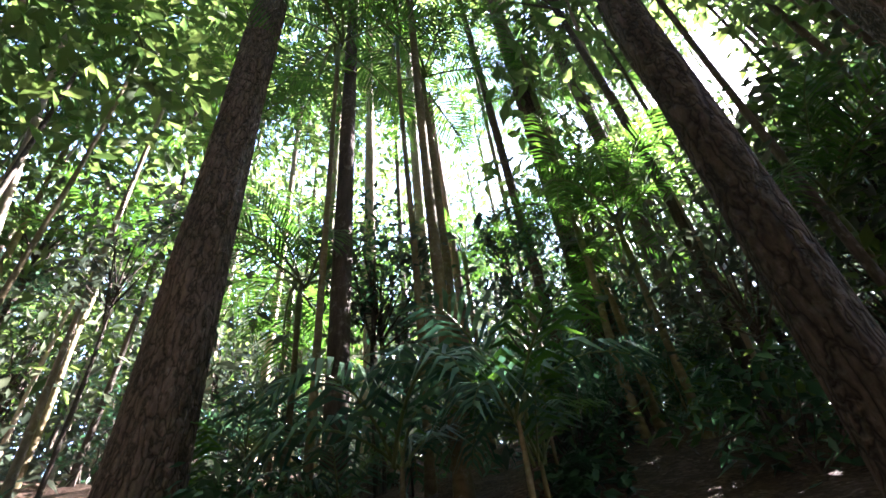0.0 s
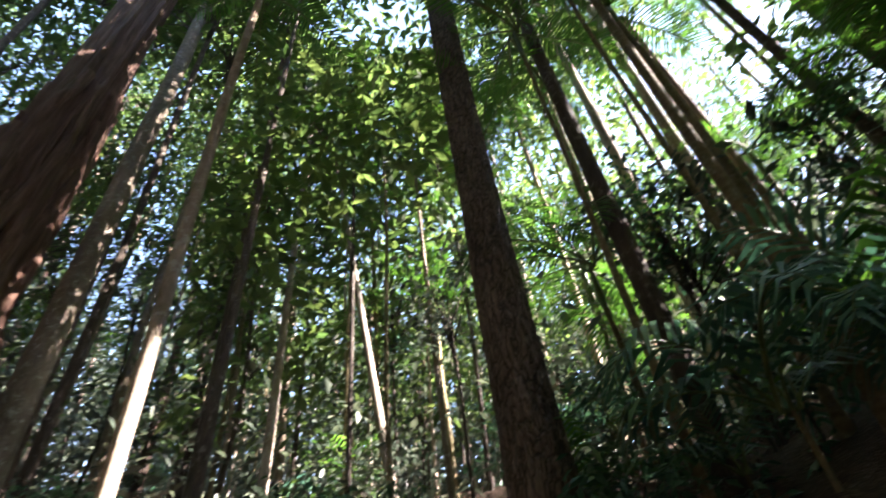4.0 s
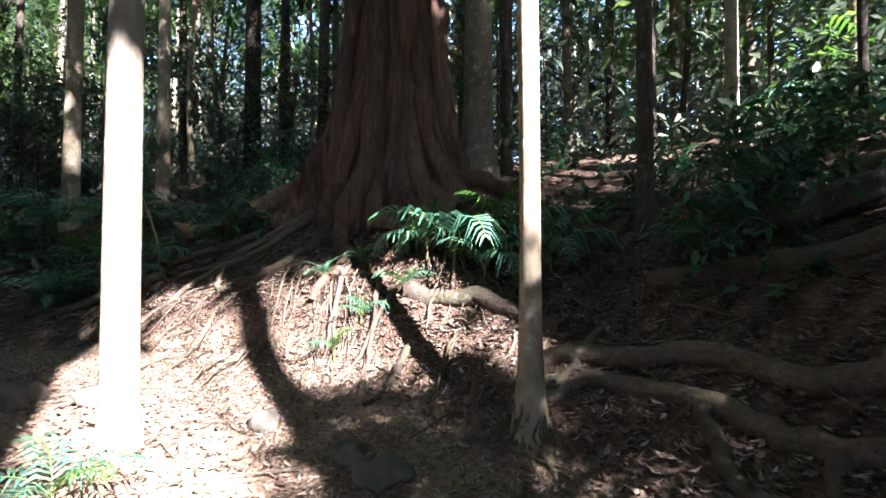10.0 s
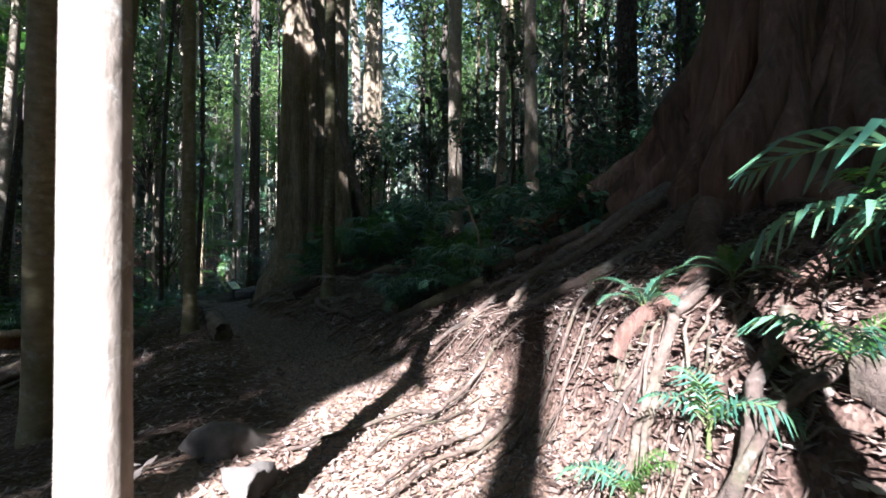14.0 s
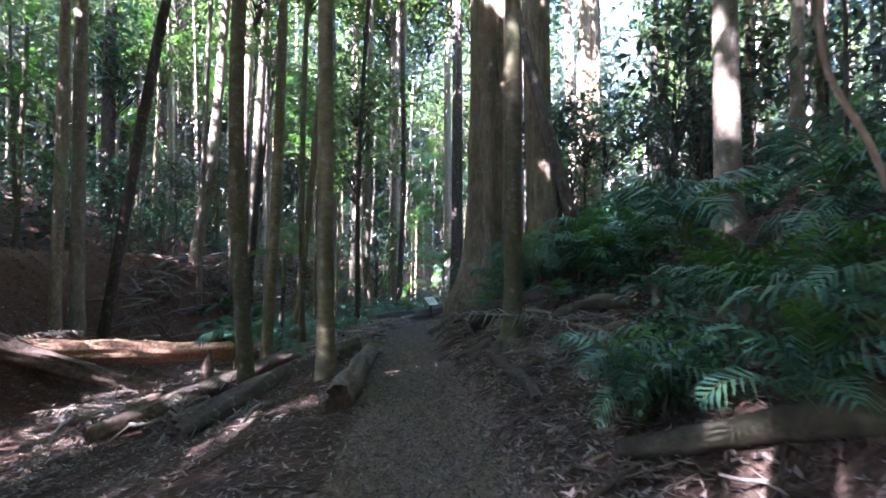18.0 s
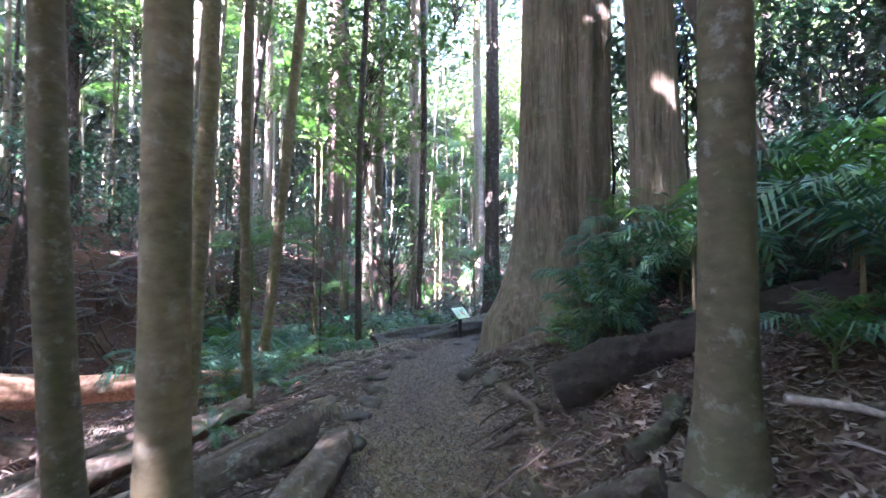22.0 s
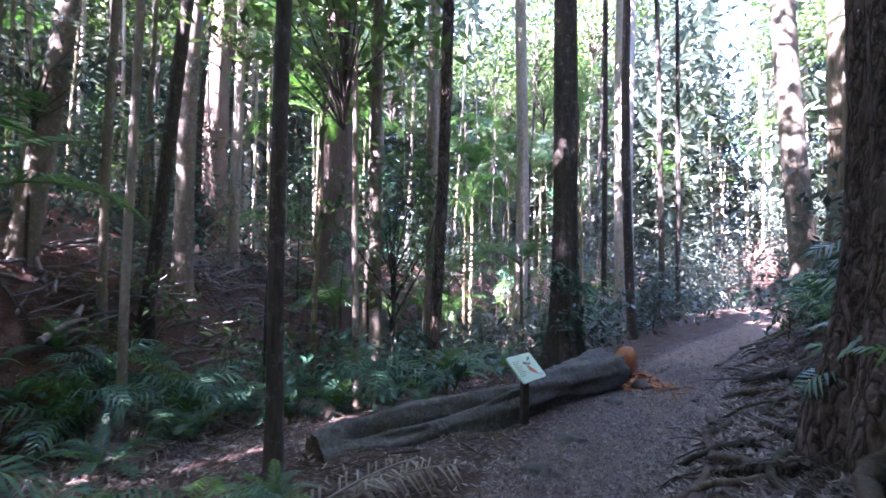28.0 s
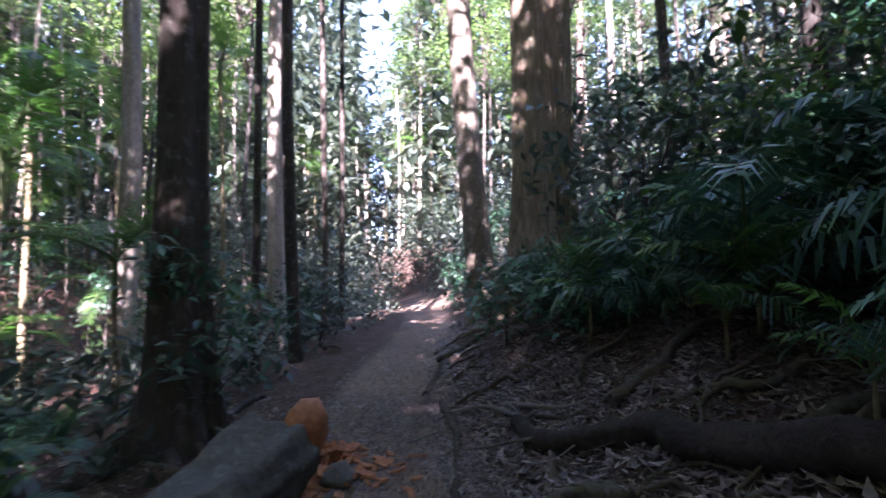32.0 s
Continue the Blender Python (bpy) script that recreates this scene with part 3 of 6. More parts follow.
def palm(x, y, r=0.09, height=11.0, mat=None, fronds=9, lean=(0, 0), label="slender palm with a ringed trunk and arching green fronds", seed=None, scale=1.0, group=""):
    seed = len(NAMED) + 11 if seed is None else seed
    NAMED.append((x, y))
    t = thing("palm_tree", label, "palm", Matrix.Translation((x, y, float(land(x, y)))), group)
    me, top = trunk_mesh("trunk", mat or BARK_PALM, r, height, lean, 0.12, 1.5, 0.25, 12, 22, 0.0, 0.72, seed)
    part("trunk", me, t)
    shaft = shaped("crownshaft", tube([(0, 0, 0), (0, 0, 0.5), (0, 0, 0.95)], [r * 0.85, r * 1.0, r * 0.5], 8), [STALK])
    part("crownshaft", shaft, t, "smooth green crownshaft", Matrix.Translation(Vector(top) - Vector((0, 0, 0.1))))
    hub = Vector(top) + Vector((0, 0, 0.75))
    g = np.random.default_rng(seed)
    for n in range(fronds):
        m = Matrix.Translation(hub) @ Euler((0, -g.uniform(-0.45, 0.5), 2.4 * n + g.uniform(-0.3, 0.3))).to_matrix().to_4x4() @ Matrix.Scale(scale * g.uniform(0.8, 1.15), 4)
        part("frond", PALM_FRONDS[int(g.integers(0, 3))], t, "", m)
    return t

# ---------------------------------------------------------------- the great strangler fig
FIG = (-0.85, 9.55)
fig_z = 2.45
NAMED.append(FIG)
fig = thing("strangler_fig", "massive fluted fig tree with reddish brown bark and spreading buttress roots", "tree", Matrix.Translation((*FIG, fig_z)))


def fig_skin(a, s):
    z = np.maximum(27 * s**1.6 - 1.9, 0)
    low = np.exp(-z / 1.3)
    ridges = 0.27 * (1 - np.abs(np.sin(4.5 * a + 0.7 * np.sin(14 * s)))) ** 1.5 + 0.12 * (1 - np.abs(np.sin(7.5 * a + 1.0 - 4 * s))) + 0.03 * np.sin(29 * a - 9 * s)
    toes = low * (0.18 * np.maximum(0, np.cos(a - 3.3)) ** 3 + 0.32 * np.abs(np.sin(3.5 * a + 0.6)) ** 3)
    return 1 + ridges * (0.6 + 0.8 * low) + toes


fz = 27 * np.linspace(0, 1, 90) ** 1.6 - 1.9
frad = 0.70 + 0.48 * np.exp(-np.maximum(fz, 0) / 1.6) - 0.012 * np.maximum(fz, 0)
part("trunk", shaped("trunk", tube(np.stack([0.05 + 0.012 * fz, 0 * fz, fz], 1), frad, 160, fig_skin), [BARK_BIG]), fig)
for n in range(70):
    g = np.random.default_rng(300 + n)
    a0 = g.uniform(2.7, 6.7)
    z = np.linspace(-1.1, g.uniform(3.5, 11), 26)
    a = a0 + 0.2 * np.sin(z * g.uniform(0.4, 1.1) + n) + 0.04 * z * g.uniform(-1, 1)
    share = ((z + 1.9) / 27) ** (1 / 1.6)
    thick = g.uniform(0.03, 0.13) * (1 + 0.5 * np.exp(-np.maximum(z, 0)))
    r = (0.70 + 0.48 * np.exp(-np.maximum(z, 0) / 1.6) - 0.012 * np.maximum(z, 0)) * np.minimum(fig_skin(a - math.pi / 2, share), 1.65) + 0.45 * thick
    pts = np.stack([0.05 + 0.012 * z + r * np.cos(a), r * np.sin(a), z], 1)
    part("aerial_root", shaped("aerial_root", tube(pts, thick, 8, lumpy(n, 0.14)), [BARK_BIG]), fig)
for n in range(5):
    g = np.random.default_rng(330 + n)
    part("crown", CROWNS[n], fig, "", Matrix.Translation((*g.uniform(-3, 3, 2), 26 + g.uniform(-2, 2))) @ Matrix.Scale(1.7, 4))


def creeping(points, r0, r1, sink=0.3, sides=8, seed=0, steps=8, mat=None, arch=0.0):
    """A root or vine that follows the ground through plan points."""
    p = spline([(x, y, 0) for x, y in points], steps)
    s = np.linspace(0, 1, len(p))
    r = r0 + (r1 - r0) * s
    g = np.random.default_rng(seed)
    p[:, :2] += g.normal(size=(len(p), 2)) * 0.012
    p[:, 2] = land(p[:, 0], p[:, 1]) + r * (1 - 2 * sink) + 0.02 * np.sin(9 * s + seed) + arch * np.sin(np.pi * s)
    return shaped("root", tube(p, r, sides, lumpy(seed, 0.12)), [mat or ROOT])


# buttress roots of the fig
for n, (pts, a, b) in enumerate([
    ([(-1.6, 9.2), (-2.6, 9.2), (-3.5, 9.35), (-4.4, 9.45)], 0.42, 0.13), ([(-1.5, 8.9), (-2.3, 8.3), (-3.1, 8.1), (-3.9, 8.0)], 0.11, 0.03),
    ([(-1.2, 8.6), (-1.6, 7.9), (-1.9, 7.3), (-2.6, 6.9)], 0.11, 0.04), ([(-0.8, 8.5), (-0.8, 7.8), (-0.5, 7.1), (-0.7, 6.5)], 0.15, 0.05),
    ([(-0.3, 8.6), (0.1, 8.0), (0.1, 7.2), (0.35, 6.6)], 0.18, 0.08), ([(-1.9, 9.0), (-3.0, 8.6), (-4.2, 8.6), (-5.2, 8.9)], 0.10, 0.04),
    ([(0.0, 9.0), (0.9, 8.4), (1.4, 7.6)], 0.22, 0.06), ([(-1.0, 8.4), (-1.4, 7.5), (-1.2, 6.7), (-1.5, 6.2)], 0.15, 0.05),
    ([(-1.6, 8.8), (-2.4, 8.0), (-3.3, 7.75), (-3.9, 7.1)], 0.09, 0.025)]):
    r = creeping(pts, a, b, 0.25, 12, 400 + n)
    r.materials[0] = BARK_BIG if a > 0.13 else ROOT
    r.transform(Matrix.Translation((-FIG[0], -FIG[1], -fig_z)))
    part("buttress_root", r, fig)

# pale broken root end catching the sun
stub = shaped("root_end", tube([(-4.15, 9.5, 2.05), (-4.4, 9.42, 2.2), (-4.62, 9.36, 2.3)], [0.16, 0.12, 0.03], 8, lumpy(5, 0.25)), [WOOD_SPLIT])
stub.transform(Matrix.Translation((-FIG[0], -FIG[1], -fig_z)))
part("root_end", stub, fig, "pale broken root end")

# ---------------------------------------------------------------- trees beside the walk
PALE_LABEL = "straight young palm trunk, pale and sunlit, beside the trail"
tree(-2.24, 3.93, 0.107, BARK_PALE, 16, (0.0, 0.0), 1.35, 0.25, 0, PALE_LABEL, 20, 1, taper=0.8, bend=0.1)
t = tree(0.46, 3.9, 0.074, BARK_GREY, 12.5, (-0.012, 0.0), 1.9, 0.28, 0.25, "slim grey trunk with a skirt of fine roots at its foot", 16, 0, taper=0.85, bend=0.1)
crown_of_fronds(t, "palm", 9, 11.6, 1.15, 40)
for n in range(34):
    g = np.random.default_rng(n)
    a, high, k = g.uniform(0, 6.28), g.uniform(0.08, 0.34), g.uniform(0.13, 0.30)
    b = a + g.uniform(-0.4, 0.4)
    pts = [(0.07 * math.cos(a), 0.07 * math.sin(a), high), (0.115 * math.cos(a), 0.115 * math.sin(a), high * 0.5), (0.6 * k * math.cos(b), 0.6 * k * math.sin(b), 0.03), (k * math.cos(b + 0.2), k * math.sin(b + 0.2), -0.05)]
    part("prop_root", shaped("prop_root", tube(pts, np.array([0.6, 1.0, 1.0, 0.7]) * g.uniform(0.006, 0.015), 5), [ROOT]), t)
tree(-4.27, 3.57, 0.135, BARK_PALM, 17, (0, 0), 1.3, 0.3, 0, "yellowish straight trunk with mossy bark", 18, 1, taper=0.8, bend=0.02)
tree(-5.5, 4.06, 0.12, BARK_PALM, 18, (0, 0), 1.3, 0.3, 0, "yellowish straight trunk with mossy bark", 18, 1, taper=0.8)
ROUGH_LABEL = "tall forest tree with deeply furrowed dark bark"
GREY_LABEL = "tall slim tree with greyish brown bark"
DARK_LABEL = "thin dark straight trunk rising into the canopy"
for x, y, r, mat, h, lean, fl, lab in [
    (0.75, 9.1, 0.25, BARK_GREY, 24, (0.0, 0.0), 1.6, GREY_LABEL), (1.3, 9.3, 0.10, BARK_DARK, 20, (0, 0), 1.2, DARK_LABEL),
    (2.3, 6.0, 0.088, BARK_DARK, 17, (0.0, 0.0), 1.3, DARK_LABEL), (5.4, 9.0, 0.11, BARK_PALE, 19, (0, 0), 1.2, "thin pale trunk standing in the sun"),
    (5.7, 6.75, 0.06, BARK_DARK, 14, (0, 0), 1.2, DARK_LABEL), (8.3, 11.8, 0.07, BARK_DARK, 15, (0, 0), 1.2, DARK_LABEL),
    (-6.7, 12.9, 0.15, BARK_GREY, 22, (0, 0), 1.4, GREY_LABEL), (-2.7, 12.6, 0.14, BARK_DARK, 22, (0, 0), 1.3, DARK_LABEL),
    (6.7, 6.4, 0.10, BARK_PALE, 14, (-0.06, 0.14), 1.3, "thin pale trunk leaning on the slope"), (3.3, 7.9, 0.13, BARK_DARK, 20, (0, 0), 1.3, DARK_LABEL),
    (-4.9, 14.0, 0.22, BARK_ROUGH, 22, (0, 0), 1.4, ROUGH_LABEL), (-8.2, 11.9, 0.17, BARK_GREY, 20, (0, 0), 1.4, GREY_LABEL),
    # round the first standpoint
    (3.48, 1.7, 0.34, BARK_ROUGH, 26, (0.005, 0.0), 1.35, ROUGH_LABEL), (4.73, 0.2, 0.155, BARK_DARK, 25, (0, 0), 1.4, DARK_LABEL),
    (0.71, -2.61, 0.158, BARK_ROUGH, 24, (0, 0), 1.4, ROUGH_LABEL), (0.87, -6.3, 0.40, BARK_ROUGH, 27, (0, 0), 1.3, ROUGH_LABEL),
    (8.76, 0.0, 0.17, BARK_PALE, 24, (0, 0), 1.3, "tall pale grey forest trunk"), (9.72, -1.53, 0.18, BARK_GREY, 24, (0, 0), 1.3, GREY_LABEL),
    (10.6, -2.5, 0.15, BARK_RED, 15, (0, 0), 1.2, "reddish stringy-barked broken trunk"), (7.15, -3.8, 0.13, BARK_DARK, 22, (-0.01, 0.02), 1.3, DARK_LABEL),
    (6.84, -4.6, 0.30, BARK_ROUGH, 20, (0, 0), 1.3, ROUGH_LABEL), (7.7, -6.95, 0.24, BARK_DARK, 22, (0, 0), 1.3, ROUGH_LABEL),
    (13.0, -1.0, 0.12, BARK_DARK, 20, (0, 0), 1.2, DARK_LABEL), (12.2, 3.2, 0.13, BARK_GREY, 20, (0, 0), 1.2, GREY_LABEL),
    (7.0, 3.6, 0.06, BARK_PALE, 14, (0, 0), 1.2, DARK_LABEL), (9.0, 5.6, 0.07, BARK_DARK, 15, (0.05, 0), 1.2, DARK_LABEL), (6.2, 4.7, 0.06, BARK_GREY, 12, (0.03, 0.03), 1.2, DARK_LABEL),
    # gully side
    (-12.1, 5.52, 0.135, BARK_PALM, 20, (0.005, -0.015), 1.25, "straight mossy trunk among fallen logs"), (-10.2, 6.66, 0.115, BARK_PALM, 20, (0.0, -0.012), 1.5, "mossy straight trunk beside a fallen log"),
    (-14.9, 5.72, 0.125, BARK_PALM, 19, (0.01, 0.02), 1.3, GREY_LABEL), (-9.44, 9.2, 0.122, BARK_PALM, 20, (0, 0), 1.7, "mossy brown trunk with a flared foot on the bank"),
    (-19.6, 0.55, 0.19, BARK_PALE, 22, (0, 0), 1.3, "pale blotched trunk on the slope"), (-19.1, 0.2, 0.15, BARK_GREY, 20, (0, 0), 1.3, GREY_LABEL),
    (-19.9, 1.1, 0.16, BARK_DARK, 20, (0.073, 0.156), 1.3, "dark trunk leaning over the slope"), (-24.4, 3.0, 0.11, BARK_GREY, 18, (0, 0), 1.2, DARK_LABEL),
    (-14.7, 6.54, 0.07, BARK_PALM, 17, (0.005, 0.01), 1.4, "straight mossy trunk in the gully"), (-18.1, 6.4, 0.115, BARK_PALM, 18, (0.03, 0.1), 1.3, "straight mossy trunk in the gully"),
    (-27.2, 4.66, 0.17, BARK_DARK, 19, (0.0, 0.07), 1.5, "dark trunk with spreading roots leaning over the gully"), (-26.6, 4.0, 0.1, BARK_GREY, 18, (0, 0.01), 1.3, GREY_LABEL), (-29.6, 4.75, 0.25, BARK_GREY, 20, (0.01, 0.03), 1.4, GREY_LABEL), (-26.4, 2.5, 0.24, BARK_GREY, 19, (0.02, 0.09), 1.3, "grey trunk leaning over the side trail"), (-22.6, 10.65, 0.105, BARK_ROUGH, 24, (0.005, 0.01), 1.4, "dark straight trunk rising from the gully"),
    (-25.6, 10.0, 0.15, BARK_GREY, 24, (0, 0), 1.2, GREY_LABEL), (-38.0, 3.6, 0.6, BARK_RED, 24, (0.04, 0.02), 1.4, "stringy-barked tree with peeling strips"),
    (-12.9, 11.8, 0.33, BARK_OLD, 24, (0, 0), 1.3, "broad grey tree with a patchy trunk"), (-10.8, 11.4, 0.12, BARK_DARK, 16, (-0.28, -0.12), 1.3, "dark trunk leaning over the slope"),
    # last stretch
    (-36.0, 8.9, 0.75, BARK_RED, 27, (0.02, 0), 1.9, "great shaggy tree with a sunlit side"), (-19.32, 8.5, 0.08, BARK_DARK, 20, (0.005, 0.02), 1.4, "dark trunk close to the trail"),
    (-26.9, 11.6, 0.17, BARK_GREY, 22, (0, 0), 1.2, GREY_LABEL), (-26.4, 17.1, 0.125, BARK_DARK, 24, (0, 0), 1.2, "black straight trunk beside the trail"),
    (-31.6, 20.2, 0.28, BARK_PALE, 24, (0, 0), 1.3, "pale smooth trunk beyond the trail"), (-29.6, 20.5, 0.1, BARK_DARK, 22, (0, 0), 1.2, DARK_LABEL),
    (-30.2, 21.6, 0.09, BARK_DARK, 22, (0, 0), 1.2, DARK_LABEL), (-33.2, 10.2, 0.27, BARK_GREY, 24, (0, 0.01), 1.4, GREY_LABEL),
    (-27.6, 11.8, 0.10, BARK_PALE, 20, (0, 0), 1.2, "thin sunlit pale trunk"), (-25.8, 15.85, 0.075, BARK_DARK, 20, (0, 0), 1.2, DARK_LABEL),
    (-29.0, 12.0, 0.15, BARK_PALE, 21, (0, 0), 1.2, "pale trunk catching the sun"), (-36.7, 23.8, 0.42, BARK_PALE, 25, (0, 0), 1.3, "pale smooth trunk beyond the trail"),
    (-33.9, 16.75, 0.29, BARK_PALE, 24, (0.0, 0.0), 1.5, "pale trunk shining white in the sun"), (-24.3, 20.7, 0.31, BARK_GREY, 24, (-0.035, -0.03), 1.4, "large grey trunk leaning over the trail")]:
    named_tree = tree(x, y, r, mat, h, lean, fl, 0.5 if r > 0.2 else 0.3, 0.15 if r > 0.25 else 0.0, lab, 32 if r > 0.2 else 16)


def buttressed(x, y, r, h, mat, label, stems=((0, 0),), toes=9, reach=2.0, seed=0):
    """A big tree of one or more fused stems with toes of root round its foot."""
    NAMED.append((x, y))
    t = thing("tree", label, "tree", Matrix.Translation((x, y, float(land(x, y)))))
    for n, (dx, dy, k) in enumerate(stems):
        me, top = trunk_mesh("trunk", mat, r * k, h, (dx * 0.02, dy * 0.02), 0.2, 1.7, 0.8, 64, 60, 0.5, 0.6, seed + n)
        part("trunk", me, t, "", Matrix.Translation((dx, dy, 0)))
        for c in range(2):
            part("crown", CROWNS[(n + 2 * c + seed) % 5], t, "", Matrix.Translation(Vector(top) + Vector((dx + c, dy - c, -2 * c))) @ Matrix.Scale(1.3, 4))
    base = t.matrix_basis.translation
    for n in range(toes):
        g = np.random.default_rng(seed * 31 + n)
        a, far = 6.283 * n / toes + g.uniform(-0.2, 0.2), reach * g.uniform(0.6, 1.1)
        pts = [(x + q * math.cos(a + b), y + q * math.sin(a + b)) for q, b in ((r * 0.7, 0), (r * 1.4, 0.05), (far * 0.7, g.uniform(-0.25, 0.25)), (far, g.uniform(-0.4, 0.4)))]
        if min(abs(float(beside(*p)[0])) for p in pts[1:]) < 0.62:
            continue
        me = creeping(pts, r * g.uniform(0.28, 0.42), 0.03, 0.2, 9, seed * 7 + n)
        me.materials[0] = mat
        me.transform(Matrix.Translation(-base))
        part("buttress_root", me, t)
    return t


buttressed(-14.6, 11.2, 0.54, 26, BARK_OLD, "huge old tree of fused grey stems close beside the trail", ((0.0, -0.05, 1.0), (0.15, 0.3, 0.72)), 10, 1.7, 3)
buttressed(-23.65, 13.65, 0.25, 25, BARK_DARK, "dark tree with a buttressed mossy foot behind the log", ((0, 0, 1.0),), 11, 1.5, 5)
buttressed(-22.4, 19.7, 0.42, 26, BARK_OLD, "big strangler fig with twisting grey roots on the bank", ((0, 0, 1.0), (0.4, 0.2, 0.5)), 9, 1.8, 8)

buttressed(-16.75, 12.5, 0.25, 25, BARK_ROUGH, "stout mossy grey-brown tree with a spreading foot on the bank", ((0, 0, 1.0),), 9, 1.3, 11)

# ---------------------------------------------------------------- fallen logs
def log(name, label, a, b, r0, r1, mat=None, end=None, sides=30, lift=0.0, seed=0, category="log", sag=0.0, cracks=3, ridge=0.03, gap=None, ends=None):
    """A log from plan point a to b; each point is (x, y) on the ground or (x, y, z). gap: (angle, from, to, width, depth) of a wide split."""
    pa, pb = [Vector(p) if len(p) == 3 else Vector((*p, float(land(*p)) + r * 0.75 + lift)) for p, r in ((a, r0), (b, r1))]
    mid = (pa + pb) / 2
    n = int(max(14, (pb - pa).length / 0.11))
    s = np.linspace(0, 1, n)
    p = np.array(pa)[None] * (1 - s)[:, None] + np.array(pb)[None] * s[:, None] - np.array(mid)
    g = np.random.default_rng(seed)
    p += np.stack([0.05 * np.sin(4 * s + seed), 0.05 * np.sin(3 * s + 2 * seed), sag * np.sin(np.pi * s)], 1)
    lump = lumpy(seed, 0.2)
    splits = [(g.uniform(3.2, 6.2), *np.sort(g.uniform(0, 1, 2)), g.uniform(0.08, 0.16), g.uniform(0.12, 0.3)) for _ in range(cracks)] + ([gap] if gap else [])
    jitter = g.normal(size=(n, sides)) * 0.028

    def skin(t, q):
        k = lump(t, q) + ridge * np.sin(9 * t + 4 * np.sin(5 * q + seed)) + 0.6 * ridge * np.sin(17 * t + 30 * q) * np.sin(41 * q + t) + jitter
        for at_, q0, q1, w, deep in splits:
            off = (t - at_ - 0.25 * np.sin(7 * q + seed) + np.pi) % (2 * np.pi) - np.pi
            k = k - deep * np.exp(-(off / w) ** 2) * smooth(q0 - 0.03, q0 + 0.05, q) * smooth(q1 + 0.03, q1 - 0.05, q)
        return k
    t = thing(name, label, category, Matrix.Translation(mid))
    pieces = tube(p, (r0 + (r1 - r0) * s) * (1 + 0.06 * np.sin(7 * s + seed)), sides, skin, False)
    v, f, _ = pieces[0]
    line = (p[-1] - p[0]) / np.linalg.norm(p[-1] - p[0])
    v[:sides] -= line * g.uniform(0, 0.35 * r0 if end is None else 0.12 * r0, (sides, 1))
    v[-sides:] += line * g.uniform(0, 0.35 * r1 if end is None else 0.05 * r1, (sides, 1))
    part("bark", shaped("bark", pieces, [mat or BARK_LOG]), t)
    for k, sign, centre in ((0, -1, p[0]), (n - 1, 1, p[-1])):
        ring = v[k * sides:(k + 1) * sides]
        axis = line * sign
        inner = centre + (ring - centre) * 0.55 + axis * g.uniform(-0.05, 0.03, (sides, 1))
        i = np.arange(sides)
        j = (i + 1) % sides
        cap = np.stack([i, j, sides + j, sides + i], 1)
        fan = np.stack([sides + i, sides + j, np.full(sides, 2 * sides)], 1)
        all_v = np.vstack([ring, inner, centre + axis * 0.01])
        part("broken_end", shaped("broken_end", [(all_v, cap, 0), (all_v, fan, 0)], [ends[k > 0] if ends else end or WOOD_ROT]), t)
    return t


log("fallen_log", "pale split fallen trunk lying across the gully floor", (-19.1, 6.0), (-17.2, 0.2), 0.24, 0.30, WOOD_SPLIT, WOOD_SPLIT, seed=1, cracks=7, ridge=0.07, gap=(4.3, -0.1, 0.35, 0.35, 0.5))
log("fallen_log", "weathered brown slab of a fallen trunk in the gully", (-16.9, 3.1), (-15.6, -1.0), 0.20, 0.26, WOOD_ROT, WOOD_SPLIT, seed=2, cracks=6, ridge=0.08)
log("fallen_log", "mossy brown log lying down the gully bank", (-11.8, 7.3), (-9.95, 4.85), 0.18, 0.23, seed=3, ridge=0.06, cracks=5)
log("fallen_log", "mossy fallen log low on the uphill bank", (-5.5, 7.85), (-4.2, 8.3), 0.065, 0.075, BARK_MOSS, WOOD_ROT, 20, seed=33, ridge=0.06)
log("fallen_log", "short rotting log along the edge of the trail", (-11.55, 7.5), (-8.5, 6.68), 0.14, 0.17, seed=4, ridge=0.06, cracks=5)
log("fallen_log", "grey rotting log half buried in litter", (-14.2, 6.6), (-12.2, 3.2), 0.15, 0.18, seed=5)
log("fallen_log", "long grey-brown log beside the sign with a sawn end", (-19.4, 8.9, -0.18), (-21.58, 13.4, 0.17), 0.27, 0.29, BARK_GREYLOG, WOOD_CUT, 40, seed=6, cracks=9, ridge=0.07, gap=(5.1, 0.04, 0.6, 0.15, 0.7), ends=(WOOD_ROT, WOOD_CUT))
log("fallen_log", "dark fallen log reaching down the bank to the trail", (-11.15, 9.3, 0.82), (-9.8, 11.3, 1.72), 0.21, 0.24, BARK_BLACK, WOOD_ROT, 30, seed=8, ridge=0.06, cracks=5)
log("fallen_log", "short mossy log end sticking out of the bank", (-9.9, 9.05), (-10.15, 9.5), 0.055, 0.06, BARK_MOSS, WOOD_ROT, 16, seed=31)
log("bark_strip", "curled strip of reddish bark lying on a rotten log", (-12.4, 7.2), (-13.3, 7.62), 0.045, 0.06, BARK_RED, WOOD_ROT, 14, seed=32, category="bark")
log("fallen_log", "thin dark log on the root-covered bank", (-14.3, 9.85), (-12.9, 10.25), 0.09, 0.12, seed=9)
tagged(new("fallen_log", creeping([(-20.3, 14.82), (-19.9, 14.42), (-19.2, 14.28), (-18.4, 13.72), (-17.4, 13.35)], 0.07, 0.115, 0.15, 16, 510, 9, BARK_BLACK)), "dark bent log lying on the bank above the trail", "log")
